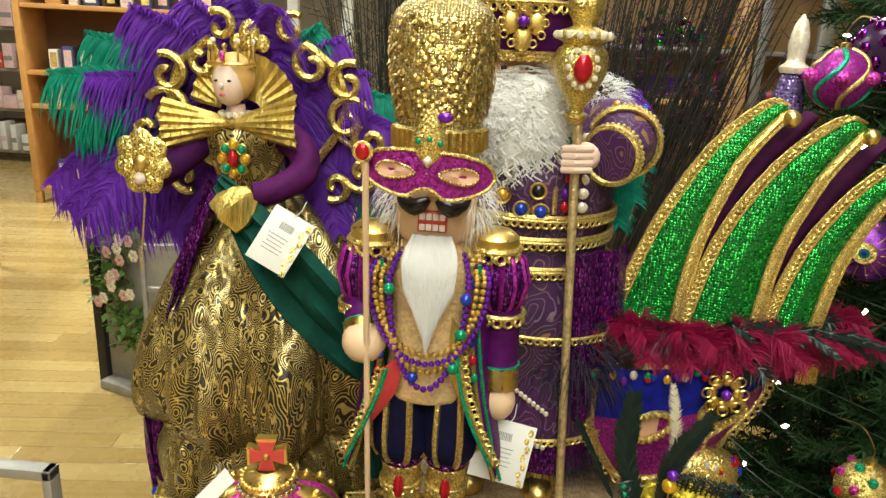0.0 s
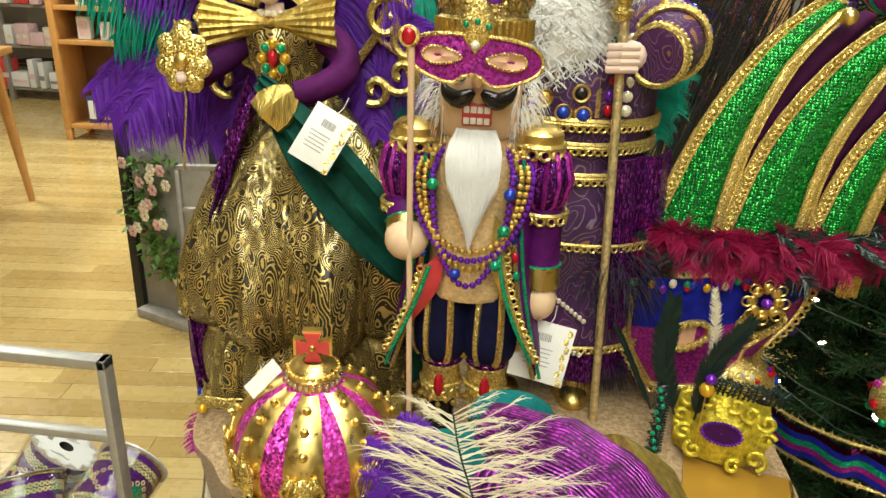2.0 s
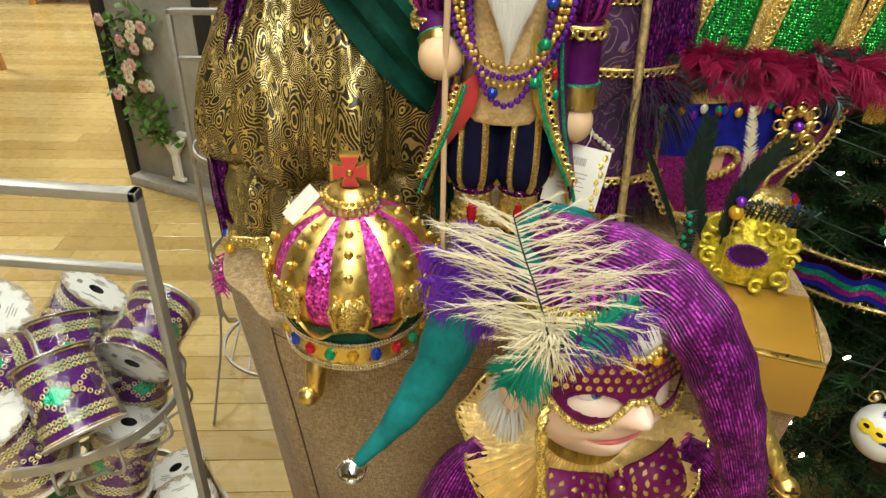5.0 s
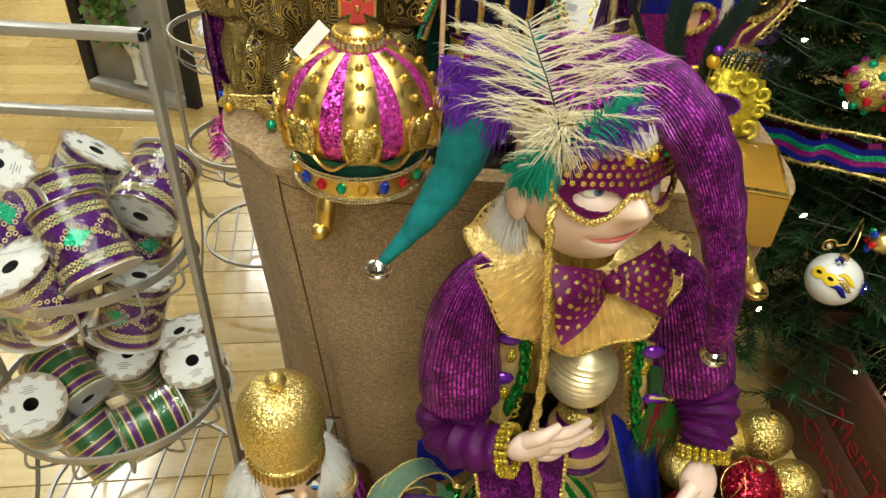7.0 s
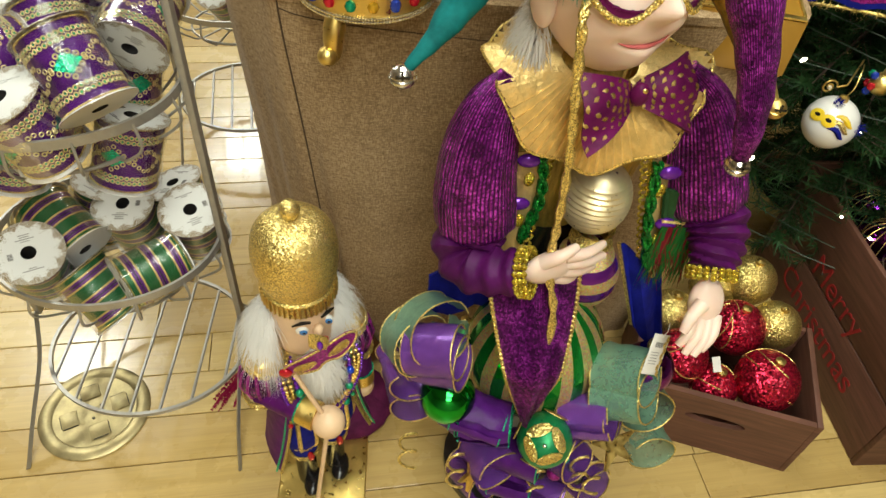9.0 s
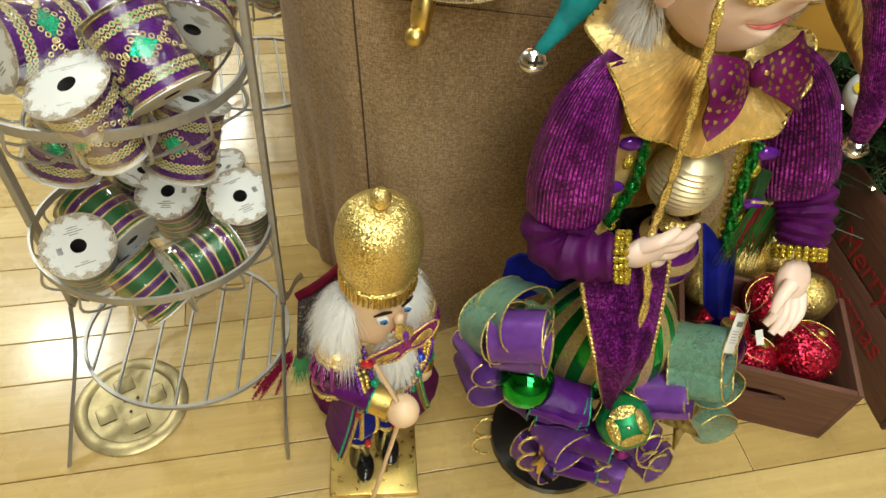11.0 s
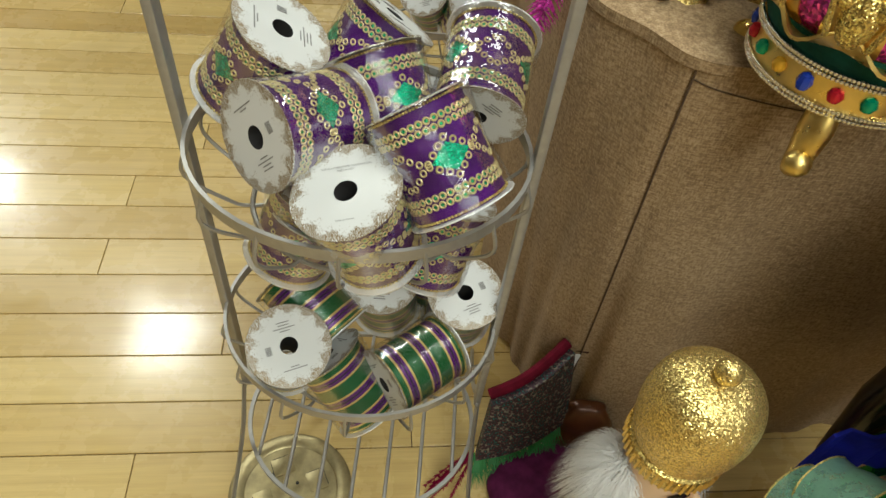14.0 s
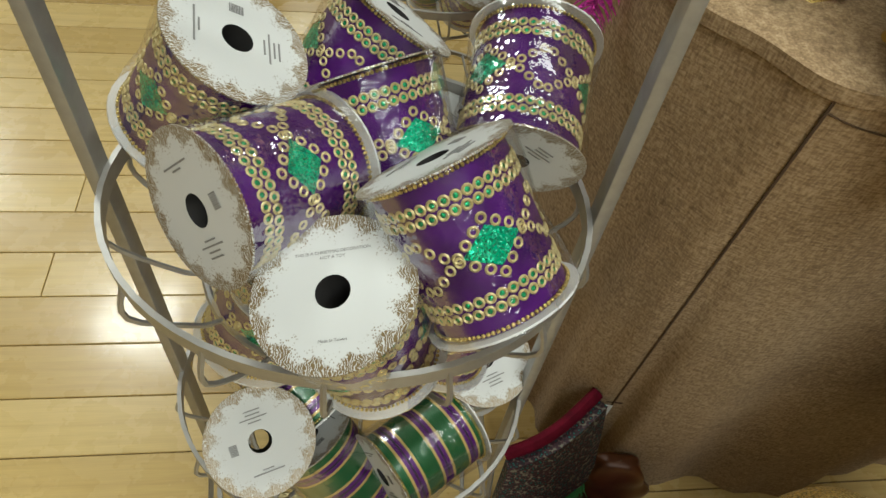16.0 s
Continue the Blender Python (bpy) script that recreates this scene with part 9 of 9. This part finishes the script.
for k, (c, tip) in enumerate((((0.80, 1.13, 1.04), (0.70, 1.08, 0.96)), ((0.82, 1.12, 0.98), (0.71, 1.06, 0.86)), ((0.84, 1.12, 0.95), (0.76, 1.04, 0.80)))):
    fe = thing("teal_feather_pick", "long teal peacock feather pick on the tree", "feather", c, 0, "teal feathers")
    t_ = Vector(tip) - Vector(c)
    part("vane", Shape().plume(curve_pts([(0.0, 0, 0), t_ * 0.5 + Vector((0, 0, 0.02)), t_], 10), 0.018, 110, 0.1, TR, 0.0014, 1.2), teal_feather, fe)
# ---- the shop behind ----
BR = random.Random(8)
navy_box = plain("navy_box", (0.04, 0.05, 0.14), 0.5)
pink_box = plain("pink_box", (0.62, 0.42, 0.42), 0.6)


def bookshelf(at, turn):
    b = thing("bookshelf", "honey-brown wooden bookshelf with small boxed goods", "bookshelf", at, turn)
    w, dp, h = 1.7, 0.40, 2.2
    for x in (-w / 2, w / 2):
        part("side_panel", Shape().box((x, 0, 0.10 + h / 2), (0.05, dp, h), 0.004), tan_wood, b)
        for y in (-dp / 2 + 0.03, dp / 2 - 0.03):
            part("leg", Shape().box((x, y, 0.05), (0.05, 0.05, 0.10), 0.003), tan_wood, b)
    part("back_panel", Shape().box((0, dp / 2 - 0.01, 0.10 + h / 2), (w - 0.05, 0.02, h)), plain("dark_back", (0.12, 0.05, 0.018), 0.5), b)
    for z in (0.12, 0.79, 1.05, 1.55, 2.1):
        part("shelf", Shape().box((0, -0.005, z), (w - 0.052, dp - 0.03, 0.035), 0.003), tan_wood, b)
    return b


bs = bookshelf((-2.76, 5.75, 0), 6)
for z in (0.14, 0.81, 1.07, 1.57):
    x = -0.70
    while x < 0.66:
        w_, h_ = BR.uniform(0.06, 0.13), BR.uniform(0.12, 0.22)
        m = bs.matrix_world @ Matrix.Translation((x + w_ / 2, BR.uniform(-0.10, 0.0), z))
        g = new("gift_box")
        g.matrix_world = m
        tagged(g, "small boxed gift with framed picture front on a shelf", "box", "boxes on the shelf")
        part("body", Shape().box((0, 0, h_ / 2), (w_, 0.07, h_), 0.003), BR.choice((navy_box, black_paint, card, tan_wood)), g)
        part("front_label", Shape().box((0, -0.0365, h_ / 2), (w_ * 0.7, 0.002, h_ * 0.7)), BR.choice((card, gold_trim, pink_box)), g)
        x += w_ + BR.uniform(0.01, 0.10)

rackb = thing("white_shelf_rack", "grey metal wall shelving stacked with pale stationery", "shelving", (-5.2, 7.2, 0), 0)
for x in (-1.2, 0.0, 1.2):
    part("post", Shape().box((x, -0.2, 1.1), (0.05, 0.05, 2.2), 0.004), grey_metal, rackb)
for z in (0.12, 0.55, 0.95, 1.35, 1.75):
    part("shelf", Shape().box((0, 0, z), (2.4, 0.4, 0.03), 0.003), grey_metal, rackb)
for z in (0.14, 0.57, 0.97, 1.37):
    x = -1.15
    while x < 1.1:
        w_, h_ = BR.uniform(0.05, 0.2), BR.uniform(0.12, 0.3)
        p_ = new("stationery_pack")
        p_.matrix_world = Matrix.Translation((-5.2 + x + w_ / 2, 7.05 + BR.uniform(-0.03, 0.03), z))
        tagged(p_, "pale stationery pack standing on metal shelf", "stationery", "stationery packs")
        part("pack", Shape().box((0, 0, h_ / 2), (w_, 0.16, h_), 0.004), BR.choice((card, card, pink_box, lips, pearl)), p_)
        part("band", Shape().box((0, -0.0815, h_ * 0.4), (w_ * 0.9, 0.002, h_ * 0.18)), BR.choice((pink_box, pearl, ink)), p_)
        x += w_ + BR.uniform(0.0, 0.06)

tb = thing("wooden_table", "honey-brown wooden shop table with tapered legs", "table", (-3.17, 3.0, 0), 20)
part("top", Shape().box((-0.1, 0.3, 0.90), (1.5, 1.1, 0.04), 0.006), tan_wood, tb)
part("apron", Shape().box((-0.1, -0.16, 0.84), (1.36, 0.03, 0.08), 0.003), tan_wood, tb)
for x, y in ((0.63, -0.22), (-0.8, -0.22), (0.60, 0.78), (-0.8, 0.78)):
    part("leg", Shape().tube([(x - (0.03 if x > 0 else -0.03) * 1.5, y + (0.02 if y < 0 else -0.02), 0.88), (x + (0.03 if x > 0 else -0.03), y, 0.0)], [0.038, 0.018], 10), tan_wood, tb)

matt_black = plain("matt_black", (0.012, 0.011, 0.010), 0.7)
fr = thing("framed_board", "black-framed grey board with flower garland and white letter", "wall decoration", (-1.24, 2.62, 0), -20)
part("board", Shape().box((0.03, 0.01, 0.42), (0.44, 0.016, 0.80), 0.002), plain("grey_board", (0.30, 0.28, 0.24), 0.8, 0, 10, 0.3, 0.2), fr)
for c, sz in (((-0.215, 0, 0.43), (0.05, 0.04, 0.86)), ((0.275, 0, 0.43), (0.05, 0.04, 0.86)), ((0.03, 0, 0.842), (0.438, 0.04, 0.05))):
    part("frame_rail", Shape().box(c, sz, 0.004), matt_black, fr)
part("base_ledge", Shape().box((0.03, -0.02, 0.02), (0.44, 0.08, 0.04), 0.004), plain("grey_ledge", (0.34, 0.31, 0.27), 0.7), fr)
ywd = Shape()
for x in (-0.055, 0.055):
    ywd.box((0, 0, 0), (0.028, 0.02, 0.11), 0.003, Matrix.Translation((0.06 + x * 0.5, -0.03, 0.22)) @ Matrix.Rotation(radians(32 if x > 0 else -32), 4, "Y"))
ywd.box((0.06, -0.03, 0.13), (0.03, 0.02, 0.12), 0.003)
for z, w_ in ((0.275, 0.045), (0.07, 0.06)):
    if z < 0.1:
        ywd.box((0.06, -0.03, z), (w_, 0.02, 0.014), 0.002)
    else:
        for x in (-0.0575, 0.0575):
            ywd.box((0.06 + x, -0.03, z), (w_, 0.02, 0.014), 0.002)
part("letter", ywd, white_paint, fr, "white wooden letter")
leaf_green = plain("leaf_green", (0.10, 0.20, 0.035), 0.5, 0, 20, 0.4, 0)
petal_pink = plain("petal_pink", (0.62, 0.36, 0.33), 0.6, 0, 20, 0.2, 0)
leaf_s = Shape()
for i in range(420):
    z = BR.uniform(0.24, 0.74)
    x = -0.05 + 0.12 * math.sin(z * 9) * 0.5 + BR.gauss(0.03, 0.055)
    v = Vector((BR.gauss(0, 1), BR.gauss(-0.6, 0.7), BR.gauss(0, 0.8))).normalized()
    p = Vector((x, -0.04 + BR.uniform(-0.04, 0.02), z))
    sd = v.cross(Vector((0, 0.3, 1))).normalized() * BR.uniform(0.009, 0.016)
    ln = BR.uniform(0.03, 0.055)
    leaf_s.add([p, p + v * ln * 0.5 + sd, p + v * ln, p + v * ln * 0.5 - sd], [(0, 1, 2, 3)])
tagged(part("leaves", leaf_s, leaf_green, fr), kind="stuff")
for i in range(16):
    c = Vector((0.0 + BR.gauss(0, 0.06), -0.09, BR.uniform(0.40, 0.72)))
    s = Shape()
    for q in range(6):
        a = math.pi / 3 * q
        s.ball(c + Vector((0.014 * math.cos(a), -0.004, 0.014 * math.sin(a))), 0.011, 8, (1, 0.5, 1))
    part("flower", s, petal_pink if i % 2 else pearl, fr)

# twig bundles with glitter
twig_mat = plain("dark_twig", (0.030, 0.028, 0.020), 0.7)
for cx_, cy_, lean in ((-0.22, 2.55, -0.05), (0.42, 2.55, 0.12), (0.62, 2.7, 0.25)):
    tw = thing("twig_bundle", "bundle of dark glittered twigs standing in a tall pot", "twigs", (cx_, cy_, 0), 0, "twig bundles")
    part("pot", Shape().lathe([(0.10, 0), (0.13, 0.02), (0.14, 0.5), (0.12, 0.5), (0.11, 0.05), (0.001, 0.04)], 24), black_paint, tw)
    s, sp = Shape(), Shape()
    for i in range(110):
        a, q = BR.uniform(0, 6.3), BR.uniform(0.03, 0.30)
        tip = Vector((q * math.cos(a) + lean * 1.2, 0.5 * q * math.sin(a), BR.uniform(1.35, 2.1)))
        b0 = Vector((0.05 * math.cos(a), 0.05 * math.sin(a), 0.4))
        pts = curve_pts([b0, b0.lerp(tip, 0.5) + Vector((BR.uniform(-.02, .02), 0, 0.05)), tip], 6)
        s.tube(pts, [0.0035, 0.003, 0.0028, 0.0024, 0.002, 0.0015, 0.001][:len(pts)], 4, 1, None, False)
        for j in range(5):
            k = BR.randint(2, len(pts) - 1)
            v = Vector((BR.gauss(0.2 * lean * 5, 1), BR.gauss(0, 0.6), BR.uniform(0.2, 1.6))).normalized()
            s.tube([pts[k], pts[k] + v * BR.uniform(0.05, 0.14)], 0.0014, 3, 1, None, False)
            sp.ball(pts[k] + v * 0.03, 0.003, 5)
    tagged(part("twig_mass", s, twig_mat, tw), kind="stuff")
    tagged(part("glitter_specks", sp, gold_trim if cx_ < 0 else plum_glitter, tw), kind="stuff")

# wall unit on the far side
wu = thing("wall_shelving", "maple wall shelving with grey uprights and glass shelves", "shelving", (1.7, 4.25, 0), -4)
part("back_panel", Shape().box((0, 0.25, 1.25), (3.4, 0.04, 2.5)), maple, wu)
for x in (-1.3, -0.30, 0.72, 1.65):
    part("wood_post", Shape().box((x, 0.0, 1.25), (0.09, 0.46, 2.5), 0.004), maple, wu)
    part("grey_upright", Shape().box((x + 0.085, -0.22, 1.25), (0.05, 0.03, 2.5), 0.003), grey_metal, wu)
part("grey_upright", Shape().box((0.08, -0.24, 1.25), (0.07, 0.04, 2.5), 0.003), grey_metal, wu)
for z in (0.5, 0.95, 1.18, 1.46, 1.9):
    part("shelf", Shape().box((0, 0.02, z), (3.3, 0.40, 0.025), 0.003), grey_metal if z > 1.2 else maple, wu)


def bead_pile(at, r, count, mats, label):
    p_ = thing("bead_garland", label, "garland", at, 0, "bead garlands")
    for k, mat in enumerate(mats):
        s = Shape()
        for i in range(count // len(mats)):
            v = Vector((BR.gauss(0, 1), BR.gauss(0, 0.6), BR.gauss(0, 0.6)))
            s.ball((v.x * r * 0.5, v.y * r * 0.35, abs(v.z) * r * 0.55 + 0.014), BR.uniform(0.012, 0.024), 8)
        tagged(part("bead_heap", s, mat, p_), kind="stuff")


wm = wu.matrix_world
bead_pile(wm @ Vector((-0.62, 0.0, 1.475)), 0.20, 110, (green_foil, purple_foil, silver, navy_velvet), "pile of green, purple and silver shiny bead garlands")
bead_pile(wm @ Vector((-0.36, -0.1, 1.475)), 0.08, 30, (gold_metal, amber_gem), "small heap of gold leaf picks")
bead_pile(wm @ Vector((0.45, 0.0, 1.20)), 0.12, 50, (grey_metal, navy_box), "dark grey beaded garland heap")
fb = thing("feather_bunch", "bunch of purple feathers lying on a shelf", "feathers", wm @ Vector((-0.72, -0.05, 1.20)))
s = Shape()
for i in range(16):
    s.plume([(0, 0, 0.03), (BR.uniform(-.12, .12), -0.03, 0.08), (BR.uniform(-.26, .26), -0.05, BR.uniform(0.03, 0.12))], 0.05, 40, 0.4, BR, 0.003)
tagged(part("plume_tuft", s, purple_feather, fb), kind="stuff")
for i in range(9):
    g = thing("rolled_ribbon", "rolled grey and red striped ribbon bundle on shelf", "ribbon", wm @ Vector((-0.50 + 0.10 * (i % 5), -0.10 - 0.02 * (i % 2), 1.20 + 0.075 * (i // 5))), BR.uniform(-30, 30), "ribbon bundles")
    part("roll", Shape().tube([(-0.04, 0, 0.04), (0.04, 0, 0.04)], 0.036, 16), navy_box if i % 3 else purple_silk, g)
    part("red_stripe", Shape().tube([(-0.012, 0, 0.04), (0.012, 0, 0.04)], 0.0375, 16), lips, g)
mh = thing("mitre_hat", "purple mitre-shaped hat with gold diamond braid", "hat", wm @ Vector((0.35, -0.05, 1.475)))
part("hat_body", Shape().lathe(smooth_profile([(0.085, 0.0), (0.10, 0.08), (0.10, 0.16), (0.07, 0.20), (0.02, 0.21)], 3), 24, None, None, 1, 0.7), purple_silk, mh)
for q in (0.07, 0.045):
    part("diamond_braid", Shape().tube([(q, -0.075, 0.13), (0, -0.08, 0.13 + q), (-q, -0.075, 0.13), (0, -0.08, 0.13 - q), (q, -0.075, 0.13)], 0.006, 6), pearl, mh)
part("fur_top", Shape().fur((0, 0, 0.20), (0.07, 0.05, 0.015), 0.03, 260, BR, 0.2, 0.003), purple_velvet, mh)
ch = thing("finial_ornament", "pale gold chess-knight shaped finial with glitter cone", "ornament", (0.60, 1.42, TOP + 0.002))
part("cone", Shape().lathe([(0.06, 0.0), (0.055, 0.30), (0.022, 0.60), (0.018, 0.62)], 20), sequins("mixed_sequin", (0.30, 0.20, 0.55), 160, 0.3), ch)
part("finial", Shape().lathe(smooth_profile([(0.022, 0.62), (0.024, 0.63), (0.014, 0.64), (0.016, 0.67), (0.010, 0.70), (0.001, 0.715)], 3), 16), pearl, ch)

# pegged display behind the queen
pd = thing("ornament_display", "white metal display stand hung with red and silver ornaments", "display stand", (-1.15, 4.1, 0))
for x in (-0.22, 0.12, 0.42):
    part("post", Shape().box((x, 0, 1.1), (0.06, 0.04, 2.2), 0.004), white_paint, pd)
for z in (0.6, 1.0, 1.4, 1.8):
    part("rail", Shape().box((0.1, -0.04, z), (0.75, 0.02, 0.025), 0.002), grey_metal, pd)
    for i in range(8):
        c = (-0.20 + 0.085 * i, -0.085, z - 0.06)
        o_ = part("hung_ornament", Shape().ball(c, 0.034, 12), (red_glitter, silver, red_glitter, pearl)[i % 4], pd)
        part("hook", Shape().tube([(c[0], c[1], c[2] + 0.03), (c[0], -0.05, z)], 0.002, 4), silver, o_)

# ---- floor planks, each a board of its own ----
PW, PL = 0.0955, 1.83
plank_mesh = Shape().box((0, 0, 0), (PL - 0.0015, PW - 0.0018, 0.012), 0.0012).mesh("plank", floor_wood, False)
far = Shape()
rng = random.Random(4)
spin = pose(0, 0, 0, 0, 0, PLANK_TURN)
near_count = 0
for i in range(-42, 112):
    shift = rng.uniform(0, PL)
    for j in range(-6, 6):
        at = spin @ Vector((j * PL + shift - 0.4, i * PW + 0.022, -0.006))
        if not (-7.2 < at.x < 6.2 and -3.2 < at.y < 10.2):
            continue
        if near_count < 290 and -3.6 < at.x < 1.6 and -0.4 < at.y < 6.0:
            ob = part("plank", plank_mesh, floor_wood, floor, "", Matrix.Translation(at) @ spin)
            near_count += 1
        else:
            far.box((0, 0, 0), (PL - 0.0015, PW - 0.0018, 0.012), 0, Matrix.Translation(at) @ spin)
tagged(part("far_planks", far, floor_wood, floor, "", None, False), kind="stuff")
